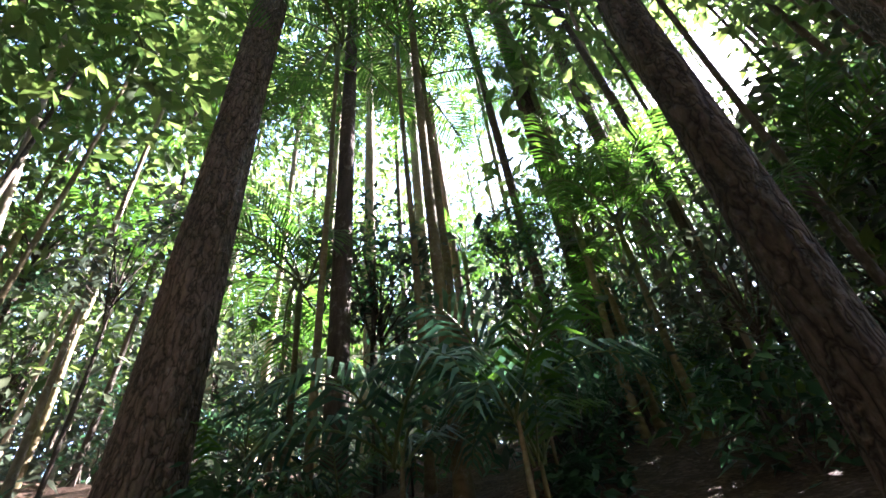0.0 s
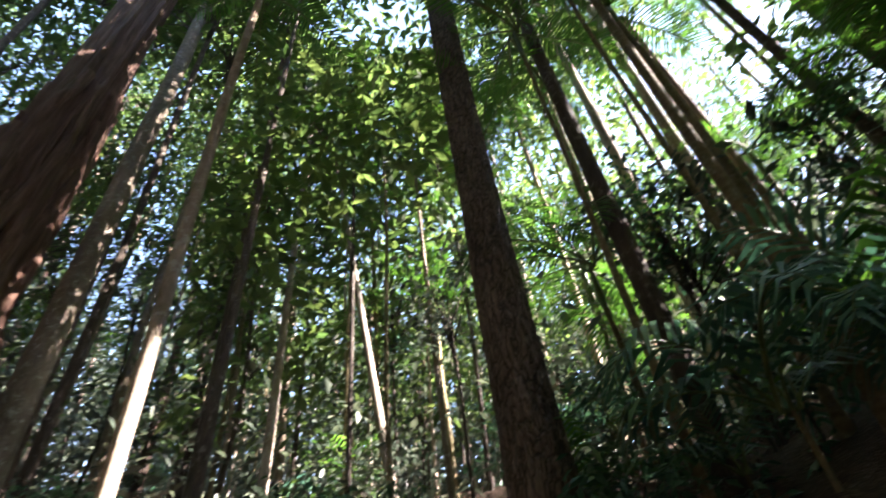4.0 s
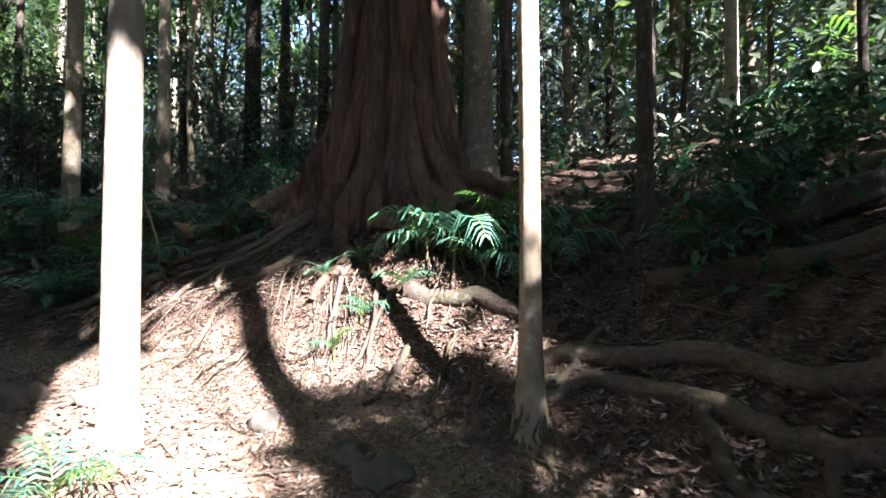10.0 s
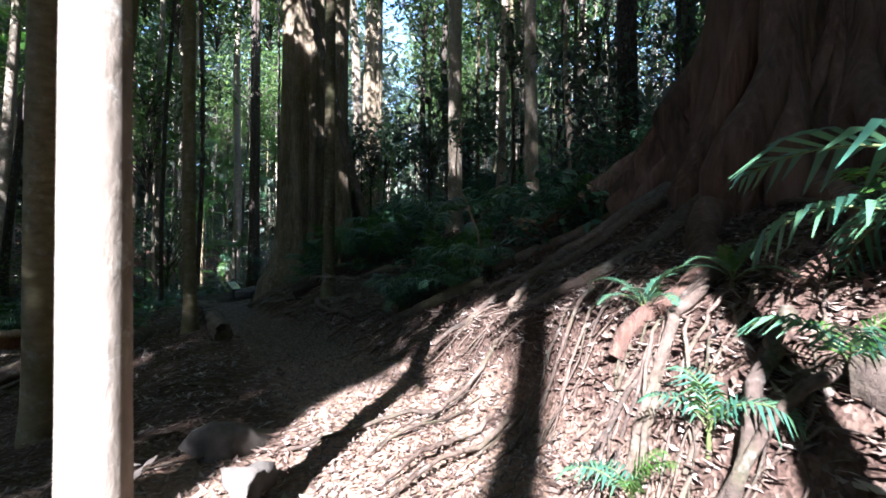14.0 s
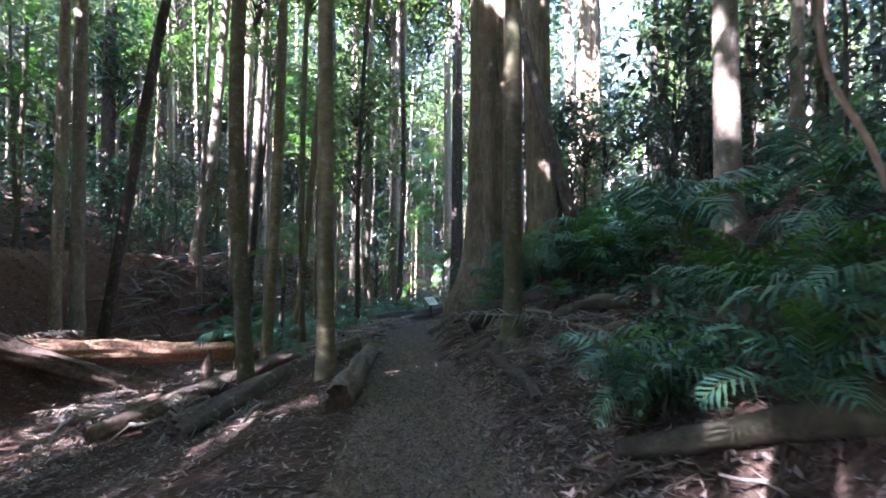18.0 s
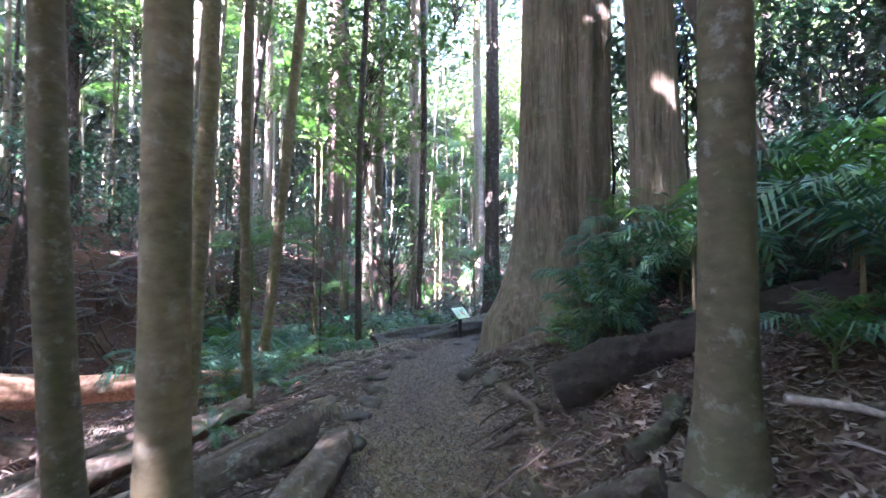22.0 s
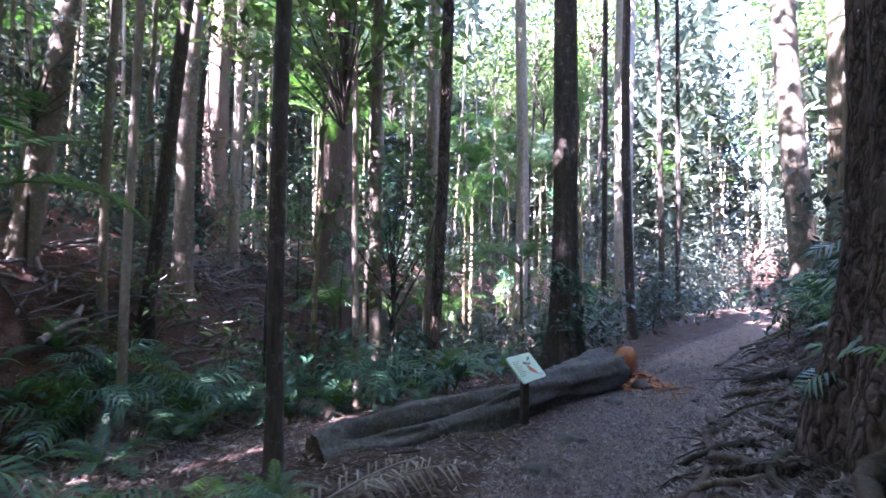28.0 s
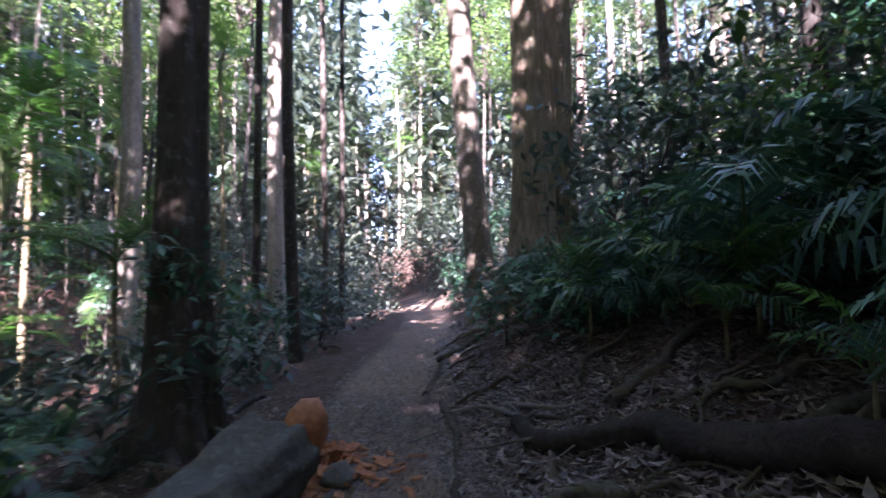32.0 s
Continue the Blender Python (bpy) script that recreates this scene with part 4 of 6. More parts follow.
log("fallen_log", "old log lying across the slope", (-7.2, 9.2), (-4.9, 9.0), 0.11, 0.13, seed=11)
log("fallen_log", "fallen dark log on the slope", (2.6, 4.8), (5.6, 4.2), 0.12, 0.15, BARK_DARK, seed=12)
log("fallen_log", "thin fallen pole in the gully", (-13.3, 7.5), (-16.4, 5.9), 0.05, 0.035, BARK_GREY, seed=13, sides=8)
log("fallen_log", "bent mossy branch lying on the bank", (-9.0, 9.55), (-7.6, 9.75), 0.07, 0.08, BARK_MOSS, WOOD_ROT, 14, seed=22, sag=0.1)
log("fallen_log", "grey rotting branch among dead fronds", (-14.9, 4.6), (-12.9, 5.0), 0.10, 0.08, seed=24, sides=16)
log("fallen_log", "brown rotting log half sunk in the gully", (-15.9, 4.9), (-14.4, 2.6), 0.14, 0.17, WOOD_ROT, seed=25, sides=20)
log("fallen_log", "thin grey log leaning into the gully", (-12.4, 6.9), (-11.4, 5.4), 0.08, 0.1, seed=26, sides=14)
log("fallen_log", "fallen grey pole pointing to the sign", (-17.0, 8.75), (-16.0, 7.6), 0.05, 0.06, BARK_GREY, seed=27, sides=12)
stump_m = Matrix.Translation((-13.7, 4.7, float(land(-13.7, 4.7))))
stump = thing("stump", "short dark broken stump among the fallen logs", "stump", stump_m)
part("wood", shaped("wood", tube([(0, 0, -0.2), (0.01, 0, 0.35), (-0.03, 0, 0.62), (-0.1, 0.02, 0.95)], [0.13, 0.11, 0.10, 0.015], 10, lumpy(9, 0.25)), [WOOD_ROT]), stump)

# fresh sawn heap at the log's end
chips = thing("wood_chips", "heap of fresh orange wood at the sawn log end", "wood chips", at(-21.75, 13.85))
for n in range(95):
    g = np.random.default_rng(600 + n)
    a, q = g.uniform(0, 6.28), abs(g.normal()) * 0.3
    size = np.array([g.uniform(0.05, 0.16), g.uniform(0.03, 0.08), 0.02])
    x, y = 0.16 + 1.25 * q * math.cos(a), 0.1 + q * math.sin(a) * 1.4
    drop = float(land(x - 21.75, y + 13.85)) - chips.matrix_basis.translation.z
    c = np.array([[i, j, k] for i in (-1, 1) for j in (-1, 1) for k in (-1, 1)]) * size * 0.5
    me = shaped("chip", [(c, [[0, 1, 3, 2], [4, 6, 7, 5], [0, 4, 5, 1], [2, 3, 7, 6], [0, 2, 6, 4], [1, 5, 7, 3]], 0)], [WOOD_CUT], False)
    part("chip", me, chips, "", Matrix.Translation((x, y, drop + 0.01 + max(0.02, 0.2 - 0.5 * q) * g.uniform(0.3, 1))) @ Euler(g.uniform(-0.6, 0.6, 3) + (0, 0, a)).to_matrix().to_4x4())
dust = creeping([(-21.45, 13.55), (-21.65, 13.85), (-21.75, 14.2), (-21.7, 14.5)], 0.34, 0.14, 0.9, 14, 61, 8, WOOD_CUT)
dust.transform(Matrix.Translation(-chips.matrix_basis.translation))
part("sawdust", dust, chips, "low drift of orange sawdust")
part("splintered_block", stone(77, (0.5, 0.46, 0.62), 0.3), chips, "splintered orange heartwood block", Matrix.Translation((0.03, -0.1, 0.3)))
chips.children[-1].data.materials[0] = WOOD_CUT

# ---------------------------------------------------------------- information sign
sign = thing("information_sign", "small tilted pale green nature sign on a dark post", "sign", Matrix.Translation((-20.0, 11.28, float(land(-20.0, 11.28)))))
sz = 0.52 - sign.matrix_basis.translation.z


def slab(w, d, h, bevel=0.0, mat=None, name="slab"):
    bm = bmesh.new()
    bmesh.ops.create_cube(bm, size=1)
    for v in bm.verts:
        v.co = Vector((v.co.x * w, v.co.y * d, v.co.z * h))
    if bevel:
        up = [e for e in bm.edges if abs(e.verts[0].co.z - e.verts[1].co.z) > 1e-6]
        bmesh.ops.bevel(bm, geom=up, offset=bevel, segments=4, profile=0.5, affect="EDGES")
    me = bpy.data.meshes.new(name)
    bm.to_mesh(me)
    bm.free()
    me.materials.append(mat)
    return me


part("post", slab(0.085, 0.085, sz + 0.3, 0.01, POST, "post"), sign, "", Matrix.Translation((0, 0, (sz - 0.35) / 2)))
board_m = Matrix.Translation((-0.03, 0.03, sz + 0.02)) @ Matrix.Rotation(radians(129), 4, "Z") @ Matrix.Rotation(radians(47), 4, "X")
part("bracket", slab(0.3, 0.16, 0.02, 0.0, POST, "bracket"), sign, "", board_m @ Matrix.Translation((0, 0, -0.022)))
board = part("board", slab(0.58, 0.36, 0.018, 0.035, BOARD, "board"), sign, "pale green printed board with rounded corners", board_m)


def blob(points, mat, name):
    n = len(points)
    v = [(x, y, 0) for x, y in points] + [(x, y, -0.003) for x, y in points]
    i = np.arange(n)
    j = (i + 1) % n
    return shaped(name, [(v, [list(range(n))], 0), (v, np.stack([i, i + n, j + n, j], 1), 0)], [mat], False)


for name, mat, pts in [("bird_shape", INK_RED, [(0.02, -0.05), (0.09, -0.10), (0.15, -0.12), (0.13, -0.06), (0.08, -0.01), (0.02, 0.03)]),
                       ("branch_shape", INK_DARK, [(-0.04, 0.05), (0.10, 0.02), (0.17, 0.06), (0.10, 0.045), (0.0, 0.08)]),
                       ("leaf_shape", INK_DARK, [(0.08, 0.07), (0.17, 0.09), (0.22, 0.13), (0.14, 0.12)]),
                       ("corner_shape", INK_BLUE, [(0.17, -0.15), (0.25, -0.15), (0.25, -0.10), (0.19, -0.12)])]:
    part(name, blob(pts, mat, name), board, "", Matrix.Translation((0, 0, 0.0125)))
for n in range(9):
    part("text_line", slab(0.17 - 0.03 * (n % 3), 0.007, 0.002, 0, INK_DARK, "text_line"), board, "", Matrix.Translation((-0.16 - 0.015 * (n % 3), 0.10 - 0.024 * n, 0.0105)))

# ---------------------------------------------------------------- stones
for n, (x, y, w, d, h) in enumerate([
    (-0.74, 3.85, 0.26, 0.24, 0.2), (-0.5, 3.62, 0.34, 0.26, 0.22), (-3.7, 4.95, 0.5, 0.35, 0.28), (-2.95, 4.75, 0.3, 0.25, 0.2), (-1.45, 4.35, 0.22, 0.2, 0.18),
    (-13.2, 8.0, 0.34, 0.25, 0.10), (-13.75, 8.15, 0.30, 0.28, 0.11), (-14.6, 8.3, 0.36, 0.26, 0.12), (-15.7, 8.65, 0.3, 0.24, 0.12), (-12.65, 7.8, 0.3, 0.3, 0.12), (-11.9, 7.65, 0.36, 0.3, 0.12), 
    (-16.8, 9.25, 0.3, 0.22, 0.1), (-21.35, 13.85, 0.38, 0.3, 0.17), (-20.7, 12.9, 0.3, 0.22, 0.08), (-19.3, 11.5, 0.34, 0.26, 0.07), (-18.6, 10.8, 0.25, 0.2, 0.07), (-13.9, 9.5, 0.3, 0.25, 0.2),
    (-16.2, 10.6, 0.5, 0.4, 0.3), (-12.9, 9.4, 0.3, 0.25, 0.2), (1.2, 2.55, 0.3, 0.24, 0.14), (0.75, 2.2, 0.26, 0.2, 0.12)]):
    tagged(new("stone", stone(n, (w, d, h))), "brown mossy stone set in the trail's edge", "stone", "stones along the trail").matrix_basis = at(x, y, 0.02 + 0.1 * h, 0.7 * n)

# ---------------------------------------------------------------- roots across the bank
ROOT_LABEL = "bare brown tree root winding over the leaf litter"
for n, (pts, a, b) in enumerate([
    ([(-0.45, 5.85), (0.1, 5.6), (0.55, 5.2), (0.95, 4.75)], 0.10, 0.08), ([(0.6, 4.55), (1.03, 4.33), (1.65, 3.7), (1.95, 3.0), (2.7, 2.2)], 0.075, 0.10),
    ([(0.55, 4.15), (1.0, 3.95), (1.45, 3.3), (1.75, 2.45), (2.5, 1.5)], 0.05, 0.09), ([(1.35, 3.4), (1.2, 2.9), (1.25, 2.55), (1.05, 2.3)], 0.055, 0.02), ([(1.6, 2.75), (1.35, 2.5), (1.3, 2.2)], 0.05, 0.02),
    ([(0.5, 3.75), (0.55, 3.3), (0.8, 2.8), (0.9, 2.3)], 0.035, 0.015), ([(0.45, 3.75), (0.25, 3.3), (0.3, 2.9)], 0.03, 0.012), ([(0.3, 4.5), (0.7, 4.2), (1.2, 4.6)], 0.05, 0.04),
    ([(-0.4, 5.3), (-0.6, 5.0), (-0.75, 4.75)], 0.05, 0.02), ([(1.8, 4.9), (2.6, 4.2), (3.6, 3.5)], 0.09, 0.12), ([(-7.0, 8.2), (-7.9, 8.5), (-8.9, 8.7), (-9.5, 9.0)], 0.05, 0.09),
    ([(-9.6, 9.0), (-9.9, 8.75), (-10.1, 8.6), (-10.6, 8.75)], 0.08, 0.03), ([(-10.6, 8.9), (-11.4, 9.2), (-12.2, 9.3), (-13.2, 9.55)], 0.03, 0.06), ([(-8.3, 8.5), (-7.6, 8.9), (-6.6, 9.1)], 0.06, 0.03),
    ([(-9.0, 8.35), (-9.8, 8.55), (-10.5, 8.6)], 0.03, 0.02), ([(-18.6, 12.7), (-19.3, 13.3), (-19.6, 13.9), (-19.9, 14.6)], 0.05, 0.02), ([(-17.8, 11.95), (-18.5, 12.6), (-18.8, 13.3)], 0.04, 0.02),
    ([(-20.3, 13.9), (-20.9, 14.8), (-21.9, 15.9)], 0.03, 0.05), ([(-16.4, 10.9), (-17.2, 11.3), (-18.0, 12.2)], 0.07, 0.03), ([(-22.4, 16.2), (-22.9, 17.2), (-23.4, 17.9)], 0.06, 0.03)]):
    tagged(new("tree_root", creeping(pts, a, b, 0.32, 12, 500 + n)), ROOT_LABEL, "root", "roots over the bank")
# fine roots that hang from the cut bank
for n in range(90):
    g = np.random.default_rng(700 + n)
    k = int(g.integers(46, 122))
    a, b = LINE[k], LINE[k + 1]
    d = (b - a)[:2] / np.linalg.norm((b - a)[:2])
    right = np.array([d[1], -d[0]])
    o, slide = g.uniform(0.95, 1.5), g.uniform(-0.4, 0.4)
    pts = [tuple(a[:2] + right * q + d * e) for q, e in ((o, 0), (o - 0.25, slide * 0.4), (0.72, slide * 0.7), (0.58, slide))]
    thick = g.choice([0.007, 0.011, 0.018, 0.032], p=[0.4, 0.3, 0.2, 0.1])
    tagged(new("tree_root", creeping(pts, thick, thick * 0.5, 0.1, 6, 700 + n, 5, None, g.uniform(0, 0.07))), "thin root hanging down the cut bank", "root", "roots over the bank")

# the curtain of fine roots on the sunlit bank below the fig
for n in range(56):
    g = np.random.default_rng(820 + n)
    x, y = g.uniform(-3.1, 0.5), g.uniform(6.1, 7.0)
    k = g.uniform(-0.3, 0.3)
    pts = [(x, y), (x + 0.3 * k, y - 0.35), (x + 0.7 * k, y - 0.7), (x + k, y - g.uniform(0.85, 1.15))]
    thick = g.choice([0.008, 0.013, 0.022, 0.04], p=[0.35, 0.35, 0.2, 0.1])
    tagged(new("tree_root", creeping(pts, thick, thick * 0.5, 0.05, 6, 820 + n, 5, None, g.uniform(0, 0.08))), "thin root hanging down the cut bank", "root", "roots over the bank")
# longer roots and fallen sticks that wander over the uphill bank
for n in range(58):
    g = np.random.default_rng(900 + n)
    k = int(g.integers(58, 128))
    d = (LINE[k + 1] - LINE[k])[:2]
    d = d / np.linalg.norm(d)
    right = np.array([d[1], -d[0]])
    o, run, slope = g.uniform(1.0, 3.6), g.uniform(0.5, 1.6) * g.choice([-1, 1]), g.uniform(-0.5, 0.9)
    pts = [tuple(LINE[k][:2] + right * max(0.75, o - slope * q + 0.12 * math.sin(5 * q + n)) + d * run * q) for q in (0, 0.33, 0.66, 1)]
    thick = g.choice([0.014, 0.024, 0.04, 0.07], p=[0.35, 0.35, 0.2, 0.1])
    tagged(new("tree_root", creeping(pts, thick, thick * 0.55, 0.1, 7, 900 + n, 6, BARK_MOSS if n % 3 == 0 else ROOT, g.uniform(0, 0.05))), ROOT_LABEL, "root", "roots over the bank")


STICKS = []
for n in range(6):
    g = np.random.default_rng(950 + n)
    q = np.linspace(-0.5, 0.5, 6)
    L = g.uniform(0.8, 1.8)
    p = np.stack([q * L, 0.06 * L * np.sin(4 * q + n), 0.05 * L * np.sin(5 * q + 2 * n)], 1)
    STICKS.append(shaped("stick", tube(p, g.uniform(0.012, 0.035) * (1.1 - q * 0.8), 6, lumpy(n, 0.1)), [BARK_STICK]))


def brushwood(x, y, wide, deep, high, count, seed, label="tangled heap of dry grey branches and sticks on the slope"):
    g = np.random.default_rng(seed)
    t = thing("branch_heap", label, "branches", at(x, y))
    base = t.matrix_basis.translation
    for n in range(count):
        u, w = g.normal() * wide * 0.4, g.normal() * deep * 0.4
        z = float(land(x + u, y + w)) - base.z + g.random() * high * math.exp(-(u / wide) ** 2 - (w / deep) ** 2) + 0.03
        m = Matrix.Translation((u, w, z)) @ Euler((g.uniform(-0.4, 0.4), min(0.45, 1.5 * high + 0.05) * g.uniform(-1, 1), g.uniform(0, 6.28))).to_matrix().to_4x4() @ Matrix.Scale(g.uniform(0.7, 1.5) if high > 0.16 else g.uniform(0.25, 0.6), 4)
        part("stick", STICKS[int(g.integers(0, 6))], t, "", m)


for n, (x, y, w, d, h, c) in enumerate([(-34.2, 5.9, 2.6, 2.0, 0.9, 80), (-31.6, 5.2, 2.2, 1.6, 0.6, 50), (-36.3, 7.3, 1.8, 1.5, 0.8, 40), (-23.2, 2.0, 1.2, 1.0, 0.4, 26), (-26.2, 3.4, 1.4, 1.1, 0.35, 24), (-21.0, 1.6, 1.4, 1.0, 0.25, 18), (-28.4, 5.6, 1.4, 1.1, 0.3, 20), (-24.6, 5.0, 1.2, 1.0, 0.2, 14), (-13.2, 3.9, 1.6, 1.0, 0.2, 14), (-14.9, 2.6, 1.5, 1.2, 0.2, 12)]):
    brushwood(x, y, w, d, h, c, 970 + n)
for n, (x, y, w, d, h, c) in enumerate([(-7.0, 8.9, 1.3, 0.9, 0.12, 15), (-8.3, 9.6, 1.4, 1.0, 0.15, 16), (-6.2, 9.5, 1.2, 0.9, 0.12, 12), (-10.2, 10.2, 1.1, 0.8, 0.12, 10), (-5.6, 8.7, 1.0, 0.7, 0.1, 9), (-18.3, 12.6, 1.2, 0.8, 0.1, 12), (-20.6, 15.0, 1.2, 0.9, 0.12, 13), (-13.0, 4.2, 1.3, 0.9, 0.12, 10), (-15.6, 7.4, 1.3, 0.6, 0.08, 8), (-9.6, 5.2, 1.2, 0.7, 0.1, 9)]):
    brushwood(x, y, w, d, h, c, 1990 + n, "loose dry sticks and broken twigs lying in the litter")

# ---------------------------------------------------------------- palms, ferns and shrubs
for x, y, r, h, s in [(14.6, -2.8, 0.12, 19, 1.3), (12.6, 1.6, 0.12, 22, 1.3), (9.2, -6.4, 0.11, 13, 1.2), (8.6, 1.85, 0.07, 4.0, 1.1), (6.1, -1.63, 0.1, 9.8, 1.25), (3.9, 0.35, 0.05, 8.4, 1.0), (6.6, -4.7, 0.09, 9.2, 1.2), (4.9, -0.9, 0.06, 10.2, 1.0), (4.4, 1.9, 0.06, 6.6, 0.8), (5.15, -3.81, 0.07, 3.6, 0.9), (4.4, -4.2, 0.06, 2.9, 0.75), (3.0, -6.3, 0.07, 2.6, 0.9), (10.6, -2.8, 0.09, 5.6, 1.1), (8.6, 6.3, 0.08, 4.6, 1.1), (11.3, 1.6, 0.07, 2.6, 1.0), (11.5, -5.5, 0.09, 6.5, 1.1), (7.0, 8.2, 0.08, 8.0, 1.1), (5.7, -4.4, 0.07, 3.3, 1.0),
                      (11.0, 4.5, 0.1, 15, 1.2), (16.0, 3.0, 0.1, 17, 1.2), (10.5, -4.5, 0.1, 16, 1.2), (12.0, -8.0, 0.1, 15, 1.2), (5.0, 5.0, 0.05, 9.5, 1.0), (9.0, 9.0, 0.09, 11, 1.2),
                      (17.0, -6.0, 0.11, 18, 1.3), (15.0, 8.0, 0.1, 13, 1.2), (-26.3, 8.6, 0.07, 6.5, 0.9), (-31.0, 13.5, 0.07, 5.0, 1.0), (-33.5, 14.5, 0.08, 7.0, 1.0), (-29.0, 14.9, 0.06, 2.6, 0.9), (4.2, -1.2, 0.09, 16.3, 1.3), (5.97, 1.02, 0.06, 3.1, 1.0)]:
    palm(x, y, r, h, None, 10, (0, 0), scale=s)


def rosette(kind, name, label, category, x, y, count, scale, lift=0.05, seed=0, low=-0.3, high=0.45, group=""):
    t = thing(name, label, category, at(x, y), group)
    stem = shaped("stem", tube([(0, 0, -0.1), (0, 0, lift * 0.6), (0, 0, lift + 0.03)], [0.02 * scale + 0.006, 0.017 * scale + 0.005, 0.013 * scale], 6), [BARK_PALM if lift > 0.2 else STALK])
    part("stem", stem, t)
    crown_of_fronds(t, kind, count, lift, scale, seed, low, high)
    return t


SEED_LABEL, FERN_LABEL = "young palm with arching blue-green fronds on the forest floor", "lush green fern with feathery fronds"
g = np.random.default_rng(21)
for n, (x, y, s, lift) in enumerate([
    (-2.1, 3.15, 0.33, 0.08), (-2.4, 2.6, 0.26, 0.05), (0.1, 6.0, 0.8, 0.3), (0.7, 5.8, 0.75, 0.3), (1.1, 5.7, 0.7, 0.2), (-0.2, 6.2, 0.6, 0.25), (0.4, 5.7, 0.55, 0.15), (-0.9, 5.75, 0.3, 0.1), (-0.45, 5.8, 0.28, 0.08), (-1.15, 5.6, 0.28, 0.15),
    (-12.7, 10.45, 0.55, 0.35), (-10.0, 10.9, 0.8, 0.5), (-9.3, 10.6, 0.6, 0.3), (-10.6, 11.3, 0.8, 0.5), (-8.6, 10.8, 0.65, 0.3), 
    (-10.9, 10.4, 0.7, 0.6), (-9.7, 10.5, 0.6, 0.4), (-12.1, 11.1, 0.45, 0.3), (-11.6, 10.9, 0.5, 0.3), (-13.3, 10.6, 0.4, 0.2), (-17.3, 4.9, 0.9, 0.8), (-16.4, 5.4, 0.7, 0.7), (-16.9, 5.9, 0.6, 0.2), (-15.6, 6.3, 0.4, 0.1), (-17.9, 7.2, 0.6, 0.2), (-18.6, 5.7, 1.0, 0.6), (-20.0, 4.9, 1.0, 0.3), (-17.8, 8.2, 0.5, 0.1), (-17.2, 6.9, 0.7, 0.1), (-16.3, 6.8, 0.6, 0.1),
    (-19.4, 16.0, 0.8, 0.3), (-18.6, 15.0, 0.9, 0.3), (-20.2, 16.9, 0.8, 0.2), (-17.6, 14.6, 0.7, 0.3), (-18.3, 16.5, 0.75, 0.4), (-17.6, 15.9, 0.8, 0.5), (-21.2, 17.6, 0.8, 0.3), (-22.6, 19.0, 0.7, 0.3), (-19.8, 18.2, 1.0, 0.5),
    (-5.8, 10.3, 0.6, 0.15), (-4.5, 8.4, 0.5, 0.2), (-3.4, 8.9, 0.6, 0.2), (-7.6, 10.5, 0.9, 0.4), (-4.65, 8.15, 0.42, 0.08), (-4.75, 8.35, 0.38, 0.1), (-4.3, 8.55, 0.3, 0.05), (2.2, 4.9, 0.5, 0.1), (3.2, 5.5, 0.6, 0.2), (7.26, 8.56, 1.5, 0.36), (4.6, 6.4, 0.6, 0.2), (-6.3, 11.0, 0.8, 0.3), (-12.9, 10.8, 0.4, 0.1), (-11.9, 11.2, 0.5, 0.2), (-12.05, 10.32, 0.5, 0.5), (-11.84, 10.02, 0.42, 0.25), (-12.2, 10.1, 0.4, 0.12), (-12.3, 10.45, 0.5, 0.75), (-11.6, 10.2, 0.42, 0.3), (-11.75, 9.85, 0.36, 0.12), (-12.75, 10.12, 0.34, 0.12), (-12.45, 10.75, 0.5, 1.0)]):
    rosette("seedling", "palm_seedling", SEED_LABEL, "palm", x, y, 7 if s > 0.4 else 5, s, lift, 900 + n)
for n, (x, y, s) in enumerate([
    (-26.5, 10.5, 1.3), (-24.0, 11.7, 1.2), (-26.2, 9.5, 1.2), (-27.0, 10.5, 1.2), (-26.8, 12.1, 1.2), (-24.6, 12.4, 0.9), (-25.3, 11.2, 1.0), (-23.2, 11.0, 0.7), (-22.8, 12.0, 0.7), (-27.6, 13.0, 1.2), (-25.9, 13.2, 1.0), (-28.3, 9.6, 1.1), (-22.0, 10.4, 0.6),
    (-25.2, 3.9, 1.1), (-23.2, 6.8, 1.0), (-24.9, 5.9, 1.0), (-22.0, 6.0, 0.9), (-1.4, 6.35, 0.4), (-1.0, 6.5, 0.35), (-27.2, 14.8, 1.0), (-29.5, 16.4, 1.0), (-18.2, 8.6, 0.5), (-15.2, 7.0, 0.5), (-13.1, 6.4, 0.5)]):
    rosette("fern", "fern", FERN_LABEL, "fern", x, y, 9, s, 0.06, 1000 + n, -0.2, 0.5)

for n, (x, y, s) in enumerate([(-24.7, 10.1, 0.9), (-26.0, 6.9, 1.0), (-27.5, 12.3, 1.2), (-28.6, 13.2, 1.2), (-29.9, 11.0, 1.2), (-23.9, 4.5, 0.9), (-26.6, 5.9, 1.0), (-23.5, 9.6, 0.6), (-25.6, 11.9, 1.0), (-23.8, 3.2, 0.9), (-30.5, 12.4, 1.3), (-28.0, 8.0, 1.0), (-17.4, 6.6, 0.7), (-29.5, 9.3, 1.1)]):
    rosette("fern", "fern", FERN_LABEL, "fern", x, y, 9, s, 0.06, 1050 + n, -0.2, 0.5)
palm(-18.5, 6.05, 0.075, 2.6, BARK_DARK, 8, (0, 0.02), "young palm with a dark stem and drooping fronds", 78, 0.62)
